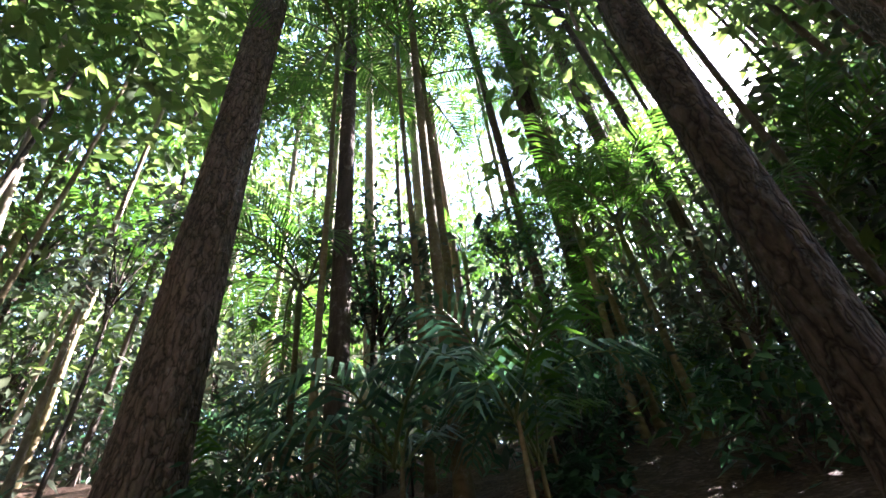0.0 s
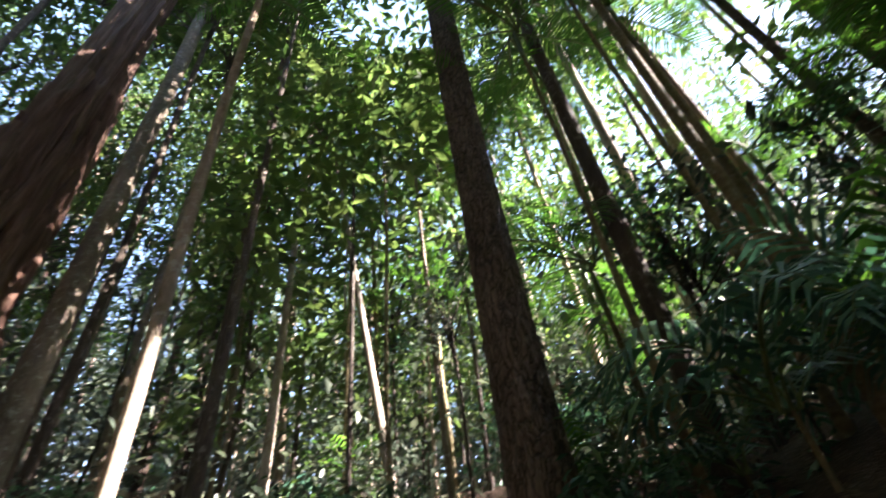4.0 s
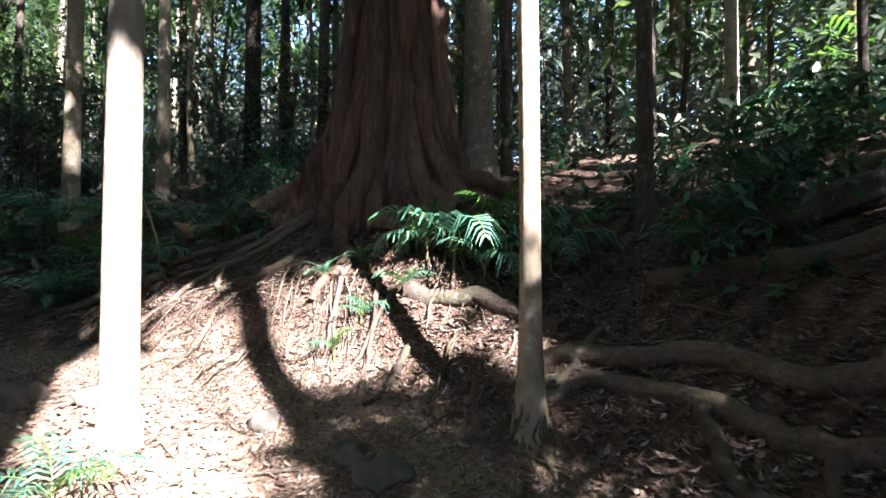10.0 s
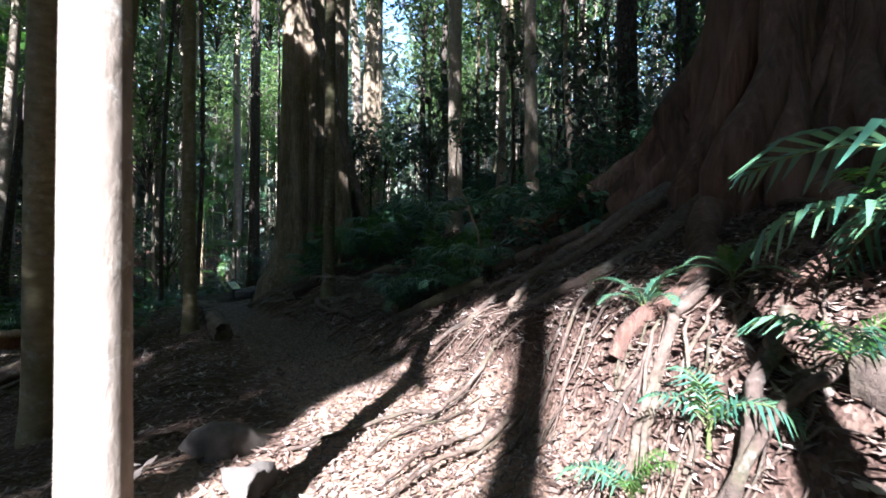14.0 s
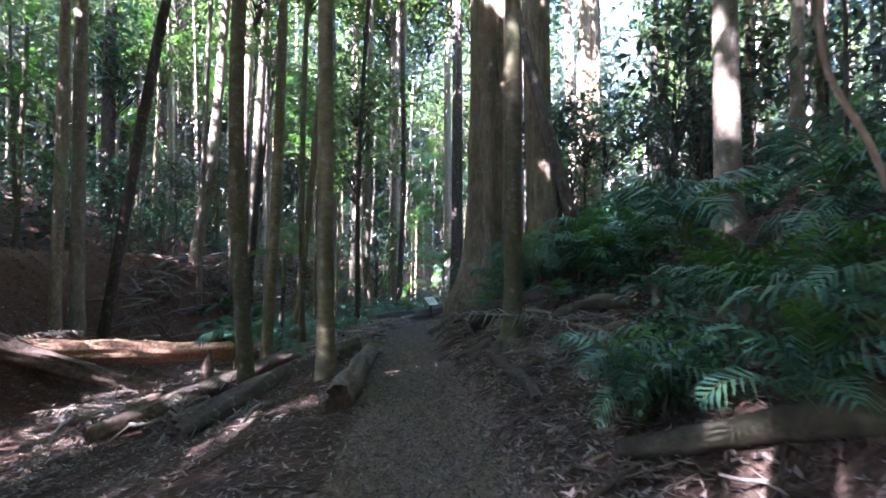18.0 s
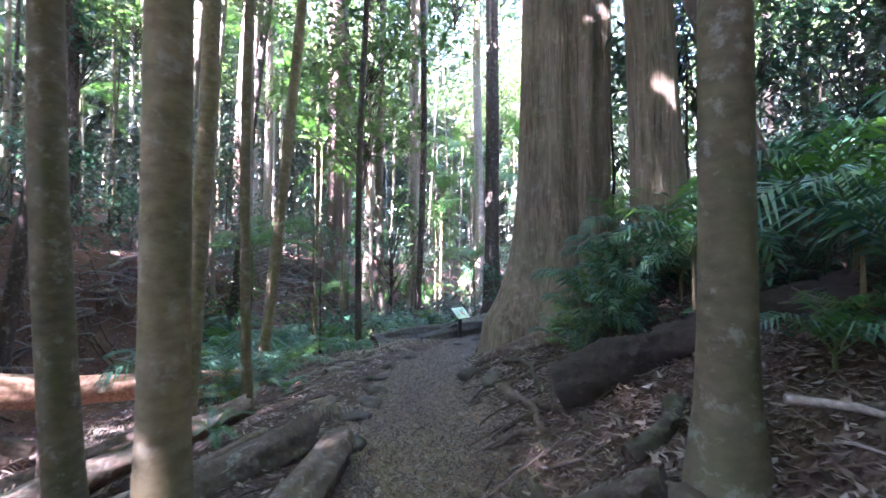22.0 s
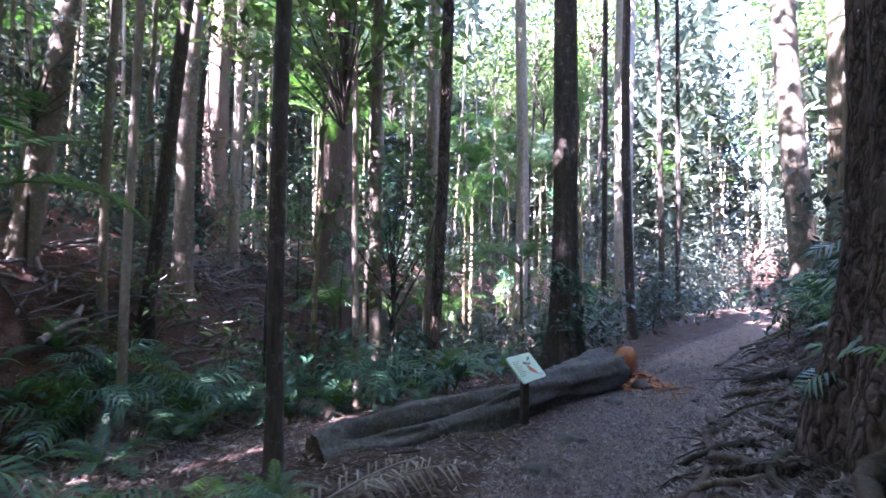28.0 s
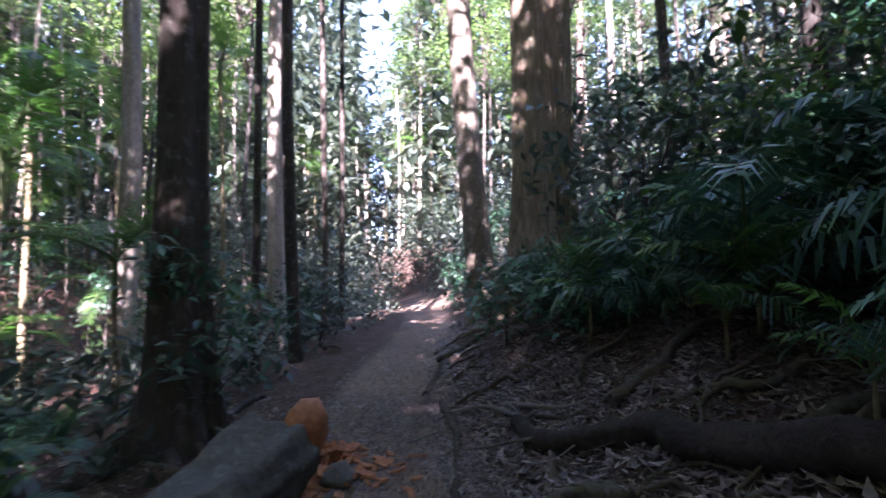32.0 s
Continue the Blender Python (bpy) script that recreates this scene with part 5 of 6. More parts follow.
# a palm wearing a skirt of dead fronds
t = palm(-23.9, 5.5, 0.085, 11.0, BARK_PALE, 9, (0.01, 0), "slender palm with a skirt of dead grey fronds", 77, 1.0)
for n in range(12):
    part("dead_frond", DEAD_FRONDS[n % 3], t, "hanging dry frond", Matrix.Translation((0, 0, 1.15)) @ Euler((0, 0.95 + 0.06 * (n % 3), 0.52 * n)).to_matrix().to_4x4() @ Matrix.Scale(0.78, 4))

# palms that stand among the trunks beyond the gully and up the bank
gp = np.random.default_rng(515)
stood = 0
while stood < 46:
    x, y = gp.uniform(-46, -8), gp.uniform(-8, 30)
    o, _, al = (float(v) for v in beside(x, y))
    if not (6.5 < o < 26 if stood < 32 else -16 < o < -7.5) or not 0.45 < al < 0.97 or any(math.hypot(x - p, y - q) < 0.9 for p, q in NAMED):
        continue
    tall = gp.choice([1.2, 2.5, 4.5, 7.0, 9.5])
    if sunny(x, y, float(land(x, y)) + tall + 1, 1.8):
        continue
    palm(x, y, gp.uniform(0.05, 0.09), tall, None, 8, gp.uniform(-0.02, 0.02, 2), "slender palm with drooping fronds among the forest trunks", 5150 + stood, gp.uniform(0.8, 1.15), "understorey palms")
    stood += 1

# fallen branches and roots on the red slope below the side trail
for n, (x, y, w, d, h, c) in enumerate([(-23.1, 1.7, 1.3, 0.8, 0.2, 22), (-24.8, 2.0, 1.4, 0.8, 0.2, 22), (-26.8, 3.0, 1.4, 0.9, 0.25, 24), (-28.4, 4.4, 1.3, 0.9, 0.25, 24), (-30.8, 4.6, 1.6, 1.0, 0.3, 28), (-33.2, 4.9, 1.6, 1.1, 0.35, 30), (-36.4, 5.2, 1.8, 1.3, 0.4, 36), (-18.6, 0.3, 1.2, 0.7, 0.15, 14), (-21.7, 1.2, 1.2, 0.7, 0.17, 16), (-25.7, 4.2, 1.3, 0.8, 0.2, 16)]):
    brushwood(x, y, w, d, h, c, 2090 + n)
for n in range(26):
    q = np.random.default_rng(2150 + n)
    x, y = [(-23.2, 1.7), (-25.5, 2.4), (-28.4, 4.5), (-31.0, 4.6), (-33.5, 5.2), (-20.5, 1.0)][n % 6]
    x, y, a, run = x + q.uniform(-1.5, 1.5), y + q.uniform(-0.5, 0.9), q.uniform(0.3, 1.5), q.uniform(0.4, 0.9)
    pts = [(x + k * run * math.cos(a + 0.3 * k), y + k * run * math.sin(a + 0.3 * k)) for k in (-1, -0.3, 0.4, 1)]
    thick = q.uniform(0.02, 0.05)
    tagged(new("tree_root", creeping(pts, thick, thick * 0.4, 0.05, 7, 2150 + n, 6, None, q.uniform(0.02, 0.12))), ROOT_LABEL, "root", "roots over the bank")

# dead palm fronds on the ground
for n, (x, y, turn, s, k) in enumerate([
    (-14.7, 1.5, 0.4, 1.0, 0), (-15.4, 2.4, 2.6, 1.0, 0), (-13.4, 2.9, 0.9, 0.9, 1), (-12.6, 3.6, 3.6, 0.9, 0), (-14.0, 3.4, 5.0, 0.8, 1), (-20.2, 3.9, 1.4, 1.0, 1), (-21.2, 4.4, 2.0, 1.0, 0), (-19.4, 2.0, 3.0, 1.0, 1), (-22.5, 5.6, 0.6, 1.0, 2), (-23.2, 6.2, 2.4, 1.0, 1),
    (-16.8, 7.6, 2.3, 0.8, 2), (-15.9, 7.5, 0.8, 0.7, 2), (-8.9, 8.75, 0.3, 0.9, 1), (-8.0, 9.4, 2.6, 0.8, 2), (-18.1, 9.0, 1.9, 0.9, 2), (-12.9, 7.1, 1.3, 0.6, 2), (-21.6, 1.6, 0.2, 1.0, 0), (-11.9, 5.6, 4.2, 0.7, 1), (-16.0, 4.0, 1.1, 0.9, 0), (-24.3, 7.4, 5.2, 1.2, 1), (-24.0, 7.0, 5.9, 1.1, 0), (-17.5, 14.0, 2.0, 0.7, 2),
    (-15.9, 1.0, 0.9, 1.1, 0), (-11.9, 3.5, 2.7, 1.1, 0), (-10.4, 4.5, 2.9, 1.0, 1), (-13.5, 2.1, 0.5, 1.1, 0), (-22.1, 2.5, 1.2, 1.1, 0), (-18.3, 0.6, 2.4, 1.0, 1), (-14.9, 2.0, 1.9, 1.1, 0), (-16.3, 7.1, 1.2, 0.9, 1), (-15.3, 2.6, 3.6, 1.0, 1), (-15.2, 4.5, 0.2, 0.8, 2),
    (-12.8, 4.1, 2.2, 1.1, 0), (-13.0, 3.2, 3.3, 1.2, 0), (-11.2, 4.6, 3.1, 1.0, 1), (-8.5, 8.95, 5.9, 0.8, 1), (-7.0, 9.0, 2.9, 0.6, 2), (-7.6, 9.3, 4.4, 0.8, 0), (-6.4, 8.6, 1.2, 0.6, 2), (-8.9, 9.9, 0.9, 0.8, 1), (-22.5, 2.6, 5.2, 1.0, 0), (-18.2, 0.2, 0.6, 1.0, 1), (-18.6, 0.6, 2.9, 0.9, 0), (-23.6, 2.3, 0.9, 1.0, 1), (-24.6, 5.3, 4.5, 1.0, 0), (-24.2, 4.4, 5.6, 1.0, 1), (-23.3, 5.9, 3.9, 0.9, 0), (-17.4, 8.2, 2.2, 0.9, 0), (-17.0, 7.9, 1.6, 0.8, 1), (-15.2, 7.2, 5.4, 0.6, 2), (-20.3, 7.3, 1.0, 1.0, 1), (-22.9, 3.0, 0.4, 1.0, 2), (-25.0, 8.2, 1.7, 1.1, 0), (-12.2, 4.9, 2.0, 0.9, 1), (-14.3, 5.3, 2.6, 0.8, 2)]):
    tagged(new("dead_palm_frond", DEAD_FRONDS[k]), "dry grey-brown palm frond lying on the ground", "palm frond", "dry fronds on the ground").matrix_basis = at(x, y, 0.03, turn, s)


for n in range(16):
    q = np.random.default_rng(1700 + n)
    k = int(q.integers(88, 126))
    d = (LINE[k + 1] - LINE[k])[:2]
    d = d / np.linalg.norm(d)
    x, y = LINE[k][:2] + np.array([-d[1], d[0]]) * q.uniform(4.0, 10.5)
    tagged(new("dead_palm_frond", DEAD_FRONDS[n % 3]), "dry grey-brown palm frond lying on the ground", "palm frond", "dry fronds on the ground").matrix_basis = at(x, y, 0.04, q.uniform(0, 6.28), q.uniform(0.7, 1.15))


def shrub(x, y, s, k, stem=1.0, seed=0, name="shrub", label="leafy dark green understorey shrub"):
    g = np.random.default_rng(seed)
    t = thing(name, label, "shrub" if name == "shrub" else "tree", at(x, y, 0, g.uniform(0, 6.28)))
    part("stem", shaped("stem", tube([(0, 0, -0.1), (g.uniform(-0.1, 0.1), g.uniform(-0.1, 0.1), stem * 0.5), (0, 0, stem)], [0.012 + 0.006 * stem, 0.01 + 0.005 * stem, 0.006], 5), [BARK_DARK]), t)
    part("foliage", SPRAYS[k], t, "", Matrix.Translation((0, 0, stem)) @ Matrix.Scale(s, 4))
    return t


g = np.random.default_rng(33)
made = 0
while made < 135:
    k = int(g.integers(12, len(LINE) - 6))
    d = (LINE[k + 1] - LINE[k])[:2]
    d = d / np.linalg.norm(d)
    q = g.uniform(2.4, 9.5)
    x, y = LINE[k][:2] + np.array([d[1], -d[0]]) * q
    o = float(beside(x, y)[0])
    if -o < 2.3 or math.hypot(x - FIG[0], y - FIG[1]) < 2.6 or (-4.5 < x < 2.2 and y < 8.2) or (x > -1 and math.hypot(x + 1.2, y + 0.5) < 4.5):
        continue
    if sunny(x, y, float(land(x, y)) + 1.0, 0.8):
        continue
    tall = g.random() < 0.35
    shrub(x, y, g.uniform(0.5, 0.9) if not tall else g.uniform(0.8, 1.3), int(g.choice([2, 4, 2, 4, 0])) if not tall else int(g.integers(0, 5)), g.uniform(0.35, 0.9) if not tall else g.uniform(1.8, 4.5), made)
    made += 1
made = 0
while made < 85:
    k = int(g.integers(80, len(LINE) - 6))
    d = (LINE[k + 1] - LINE[k])[:2]
    d = d / np.linalg.norm(d)
    x, y = LINE[k][:2] + np.array([-d[1], d[0]]) * g.uniform(5.0, 22.0)
    if float(beside(x, y)[0]) < (4.5 if x < -17 else 10.0) or (-24 < x < -14 and -1 < y < 8.5):
        continue
    tall = g.random() < 0.5
    shrub(x, y, g.uniform(0.6, 1.3), int(g.integers(0, 5)), g.uniform(0.4, 1.0) if not tall else g.uniform(2.0, 5.0), 200 + made)
    made += 1

# small broad-leaved plants on the bank
for n, (x, y) in enumerate([(-6.2, 8.55), (-5.8, 8.8), (-5.3, 8.35), (-6.9, 9.9), (-8.1, 10.4), (-9.0, 10.7), (-4.9, 8.8), (-10.4, 10.9), (-7.6, 10.6), (-11.9, 10.4)]):
    shrub(x, y, 0.38, 4 if n % 2 else 2, 0.22, 1500 + n, "shrub", "small broad-leaved blue-green plant on the bank")
# a thin sapling bent over the sunlit bank, with strap-leaved plants at its foot
base = Vector((-4.48, 8.28, float(land(-4.48, 8.28))))
t = thing("sapling", "thin bent sapling with a few yellow-green leaves", "sapling", Matrix.Translation(base))
bent = spline([(0, 0, -0.1), (0.09, 0.16, 0.36), (0.02, -0.02, 1.0), (-0.05, -0.2, 1.4), (-0.02, -0.2, 1.88), (0.05, -0.1, 2.3)], 6)
part("stem", shaped("stem", tube(bent, np.linspace(0.017, 0.009, len(bent)), 8, lumpy(91, 0.1)), [BARK_GREY]), t)
part("foliage", SPRAYS[2], t, "", Matrix.Translation((-0.05, -0.1, 2.05)) @ Matrix.Scale(0.42, 4))
# the hillside above the first standpoint: palms, bushes and leafy young trees
made = 0
while made < 34:
    x, y = g.uniform(1.5, 14.0), g.uniform(-12.0, 11.0)
    near = math.hypot(x + 1.2, y + 0.5)
    z = float(land(x, y))
    if near < 6.0 or (y > 3.2 and x < 4.5) or any(math.hypot(x - p, y - q) < 0.5 for p, q in NAMED):
        continue
    tall = made % 3 == 0 and near > 7.0
    if tall:
        stem, s = g.uniform(3.5, 8.0), g.uniform(1.4, 2.2)
        if sunny(x, y, z + stem, 1.6 * s):
            continue
        t = shrub(x, y, s, int(g.choice([0, 1, 3])), stem, 600 + made, "young_tree", "slim young tree with a loose leafy crown")
        part("foliage", SPRAYS[int(g.integers(0, 4))], t, "", Matrix.Translation((0.3, -0.3, stem * 0.6)) @ Matrix.Scale(s * 0.7, 4))
    else:
        shrub(x, y, g.uniform(0.7, 1.25), int(g.integers(0, 5)), g.uniform(0.4, 1.6), 600 + made)
    made += 1
made = 0
while made < 20:
    x, y = g.uniform(1.5, 11.0), g.uniform(-17.0, -7.5)
    z = float(land(x, y))
    top = (0.6 - y) / 1.097 + 0.3 - z
    stem = min(9.0, g.uniform(0.45, 0.8) * top)
    if stem < 2.0 or any(math.hypot(x - p, y - q) < 0.7 for p, q in NAMED):
        continue
    s = g.uniform(1.2, 1.9)
    t = shrub(x, y, s, int(g.choice([0, 1, 3])), stem, 700 + made, "young_tree", "slim young tree with a loose leafy crown")
    part("foliage", SPRAYS[int(g.integers(0, 4))], t, "", Matrix.Translation((-0.3, 0.3, stem * 0.55)) @ Matrix.Scale(s * 0.8, 4))
    made += 1
made = 0
while made < 30:
    x, y = g.uniform(1.6, 10.0), g.uniform(-10.0, 4.0)
    if math.hypot(x + 1.2, y + 0.5) < 3.8 or (y > 1.5 and x < 4.0):
        continue
    rosette("seedling", "palm_seedling", SEED_LABEL, "palm", x, y, 7, g.uniform(0.8, 1.4), g.uniform(0.1, 0.9), 1200 + made)
    made += 1
# young palms and ferns crowding the uphill bank of the trail
made = 0
while made < 46:
    k = int(g.integers(86, len(LINE) - 30))
    d = (LINE[k + 1] - LINE[k])[:2]
    d = d / np.linalg.norm(d)
    x, y = LINE[k][:2] + np.array([d[1], -d[0]]) * (2.2 + 3.3 * g.random() ** 1.2)
    if -float(beside(x, y)[0]) < 2.0 or math.hypot(x + 14.6, y - 11.3) < 1.0:
        continue
    rosette("seedling", "palm_seedling", SEED_LABEL, "palm", x, y, 7, g.uniform(0.4, 0.85), g.uniform(0.05, 0.35), 1300 + made)
    made += 1

# bushes that close in on the far end of the trail
made = 0
while made < 34:
    k = int(g.integers(132, len(LINE) - 2))
    d = (LINE[k + 1] - LINE[k])[:2]
    d = d / np.linalg.norm(d)
    x, y = LINE[k][:2] + np.array([-d[1], d[0]]) * g.choice([-1, 1]) * g.uniform(1.3, 8.0)
    if abs(float(beside(x, y)[0])) < 1.25 or any(math.hypot(x - p, y - q) < 0.5 for p, q in NAMED):
        continue
    shrub(x, y, g.uniform(0.6, 1.3), int(g.integers(0, 5)), g.uniform(0.4, 1.8), 800 + made)
    made += 1
# ferns and young palms in the gully
made = 0
while made < 30:
    k = int(g.integers(100, len(LINE) - 34))
    d = (LINE[k + 1] - LINE[k])[:2]
    d = d / np.linalg.norm(d)
    x, y = LINE[k][:2] + np.array([-d[1], d[0]]) * g.uniform(2.6, 9.5)
    if float(beside(x, y)[0]) < 2.4 or x > -17.0 or (-23.5 < x and y < 9.6) or any(math.hypot(x - p, y - q) < 0.4 for p, q in NAMED):
        continue
    if made % 2:
        rosette("fern", "fern", FERN_LABEL, "fern", x, y, 8, g.uniform(0.6, 1.1), 0.06, 1400 + made, -0.2, 0.5)
    else:
        rosette("seedling", "palm_seedling", SEED_LABEL, "palm", x, y, 7, g.uniform(0.5, 1.2), g.uniform(0.05, 0.5), 1400 + made)
    made += 1

# ---------------------------------------------------------------- the forest around
STEMS = []
for n, (mat, r, h) in enumerate([(BARK_DARK, 0.12, 19), (BARK_GREY, 0.14, 21), (BARK_PALE, 0.12, 20), (BARK_ROUGH, 0.24, 24), (BARK_PALM, 0.11, 17), (BARK_GREY, 0.09, 15), (BARK_DARK, 0.08, 14), (BARK_PALE, 0.18, 23), (BARK_RED, 0.2, 22)]):
    lean = g.uniform(-0.025, 0.025, 2)
    STEMS.append(trunk_mesh("trunk", mat, r, h, lean, 0.5, 1.5, 0.35, 9, 14, 0.1, 0.55, 60 + n))
SHARES = [0.17, 0.18, 0.14, 0.09, 0.14, 0.1, 0.08, 0.06, 0.04]
WOODS = ["slim dark-barked forest tree", "tall grey-barked forest tree", "slim pale-barked forest tree", "stout rough-barked forest tree", "straight mossy slender forest tree", "thin grey young forest tree", "thin dark young forest tree", "tall pale-barked forest tree", "reddish stringy-barked forest tree"]
taken = [Vector((x, y)) for x, y in NAMED]
placed = palms = 0
STANDS = [(-62, 32, -26, 52)] * 8600
for x0, x1, y0, y1 in STANDS:
    x, y = g.uniform(x0, x1), g.uniform(y0, y1)
    if placed >= 150:
        continue
    o, _, al = (float(v) for v in beside(x, y))
    dist = abs(o)
    start = math.hypot(x + 1, y - 1)
    if dist > 27 and y1 == 52:
        continue
    if (o > 0 and dist < (7.5 if al > 0.42 else 6.5)) or (o < 0 and dist < 5.0) or start < (8.0 if x > 3.5 else 10.5) or (-27 < x < -12 and -1.5 < y < 9):
        continue
    if any((p - Vector((x, y))).length < 1.3 for p in taken):
        continue
    k = int(g.choice(9, p=SHARES))
    me, top = STEMS[k]
    z = float(land(x, y))
    size = g.uniform(0.75, 1.25) * (1.0 if y1 == 52 else 1.15)
    turn = g.uniform(0, 6.28)
    if any(sunny(x, y, z + q, 0.2) for q in np.arange(1.0, 26.0, 1.0)):
        continue
    taken.append(Vector((x, y)))
    placed += 1
    if (k in (4, 5, 6) or g.random() < (0.45 if x > 2.5 and y < 7 and start < 26 else 0.0)) and palms < 80:
        if not sunny(x, y, z + 10, 1.5):
            palms += 1
            palm(x, y, 0.085 * size, g.uniform(6, 15), None, 9, (0, 0), "slender forest palm with a high crown of fronds", 2000 + placed, g.uniform(1.0, 1.35), "forest palms")
            continue
    t = thing("tree", WOODS[k], "tree", Matrix.Translation((x, y, z)) @ Matrix.Scale(size, 4), "forest trees")
    part("trunk", me, t)
    for c in range(1 if x > 2.5 and y < 7 and start < 26 else 3 if dist > 9 else 2):
        p = Vector(top) * (1, 0.78, 0.55)[c] + Vector((*g.uniform(-1.3, 1.3, 2), g.uniform(-1, 1)))
        s = g.uniform(0.9, 1.3) * (1.0, 0.8, 0.62)[c] * (0.68 if x > 2.5 and y < 7 and start < 26 else 1.0)
        w = Vector((x, y, z)) + size * p
        if not sunny(*w, 3.6 * s * size):
            part("crown", CROWNS[int(g.integers(0, 5))], t, "", Matrix.Translation(p) @ Matrix.Rotation(turn + c, 4, "Z") @ Matrix.Scale(s, 4))
    for c in range(int(g.integers(0, 3))):
        p = Vector((*g.uniform(-0.4, 0.4, 2), g.uniform(2.0, 8.0)))
        if not sunny(x + p.x, y + p.y, z + size * p.z, 1.6):
            part("foliage", SPRAYS[int(g.choice([0, 1, 3]))], t, "", Matrix.Translation(p) @ Matrix.Rotation(turn + 2 * c, 4, "Z") @ Matrix.Scale(g.uniform(1.0, 1.7), 4))

# trees on the slope behind the fig
for n, (x, y) in enumerate([(2.0, 13.2), (4.2, 14.6), (6.4, 12.6), (1.0, 16.4), (3.6, 17.8), (7.2, 16.0), (9.2, 13.6), (5.6, 20.2), (0.2, 20.0), (8.6, 19.4), (-1.8, 17.2), (-3.6, 19.4), (-5.0, 17.0), (-7.2, 15.6), (-8.6, 18.2), (-6.0, 21.4), (-10.2, 16.2), (-11.6, 19.2), (-9.0, 22.4), (-13.2, 20.8), (-13.0, 16.6), (-7.4, 25.4), (-4.4, 24.0), (-15.6, 18.2), (-16.0, 22.0)]):
    k = (0, 1, 6, 5, 2)[n % 5]
    me, top = STEMS[k]
    t = thing("tree", WOODS[k], "tree", Matrix.Translation((x, y, float(land(x, y)))), "forest trees")
    part("trunk", me, t)
    for c in range(4):
        p = Vector(top) * (1, 0.8, 0.62, 0.45)[c] + Vector((*g.uniform(-1.5, 1.5, 2), 0))
        part("crown", CROWNS[(n + c) % 5], t, "", Matrix.Translation(p) @ Matrix.Rotation(g.uniform(0, 6.28), 4, "Z") @ Matrix.Scale((1.0, 0.85, 0.7, 0.55)[c], 4))

# slender trees added on the sunny side to block the sun, but for openings
closed = []


def sun_blocker(k, f, high, broad, reach):
    """An added slender tree whose crown blocks the sun from one spot, its trunk standing clear of the sunlit spots."""
    y = f - 1.097 * (high + 2.0)
    for _ in range(6):
        y = f - 1.097 * (float(land(k - 0.5735 * y, y)) + high - 0.3)
    x = k - 0.5735 * y
    if sunny(x, y, float(land(x, y)) + high, reach):
        return
    for k1 in (k, 1.44, -0.75, 3.5):
        u = k1 - 0.5735 * y
        z = float(land(u, y))
        if abs(k1 - k) < 1.9 and not any(sunny(u, y, z + q, 0.08) for q in np.arange(1.0, high, 1.0)):
            break
    else:
        return
    if abs(float(beside(u, y)[0])) < 1.8 or math.hypot(u + 1.2, y + 0.5) < 5.0 or (-27 < u < -5.5 and -2.5 < y < 9.5) or (k > 4.5 and u > 0 and y > -7):
        return
    n = int(g.choice([5, 6, 0]))
    me, top = STEMS[n]
    size = high / top[2]
    # labelled like the forest trees, though added only to block the sun
    t = thing("tree", WOODS[n], "tree", Matrix.Translation((u, y, z)) @ Matrix.Diagonal((0.8, 0.8, size, 1)), "forest trees")
    part("trunk", me, t)
    for lower in (0.0, 1.7 * broad):
        m = Matrix.Translation((top[0] + (x - u) / 0.8, top[1], top[2] - lower / size)) @ Matrix.Rotation(g.uniform(0, 6.28), 4, "Z") @ Matrix.Diagonal((broad, broad, 0.8 * broad / size, 1))
        part("crown", CROWNS[int(g.integers(0, 5))], t, "", m)
    closed.append((k, f, reach))


for k0 in np.arange(-6.2, 7.0, 2.1):
    for f0 in np.arange(-3.0, 16.0, 2.9):
        sun_blocker(k0 + g.uniform(-0.6, 0.6), f0 + g.uniform(-0.8, 0.8), g.uniform(10, 17), 0.8, 2.5)
for k0 in np.arange(-30.8, -7.5, 3.1):
    for f0 in np.arange(-1.0, 21.0 if k0 > -21.6 else 11.0, 4.0):
        sun_blocker(k0 + g.uniform(-0.6, 0.6), f0 + g.uniform(-0.8, 0.8), g.uniform(10, 17), 1.2, 3.8)
for k0 in np.arange(-3.0, 6.2, 1.3):
    for f0 in np.arange(0.0, 13.5, 1.9):
        if not any(abs(k0 - k) < 0.75 * r and abs(f0 - f) < r for k, f, r in closed):
            sun_blocker(k0 + g.uniform(-0.2, 0.2), f0 + g.uniform(-0.3, 0.3), g.uniform(9, 15), 0.42, 1.25)

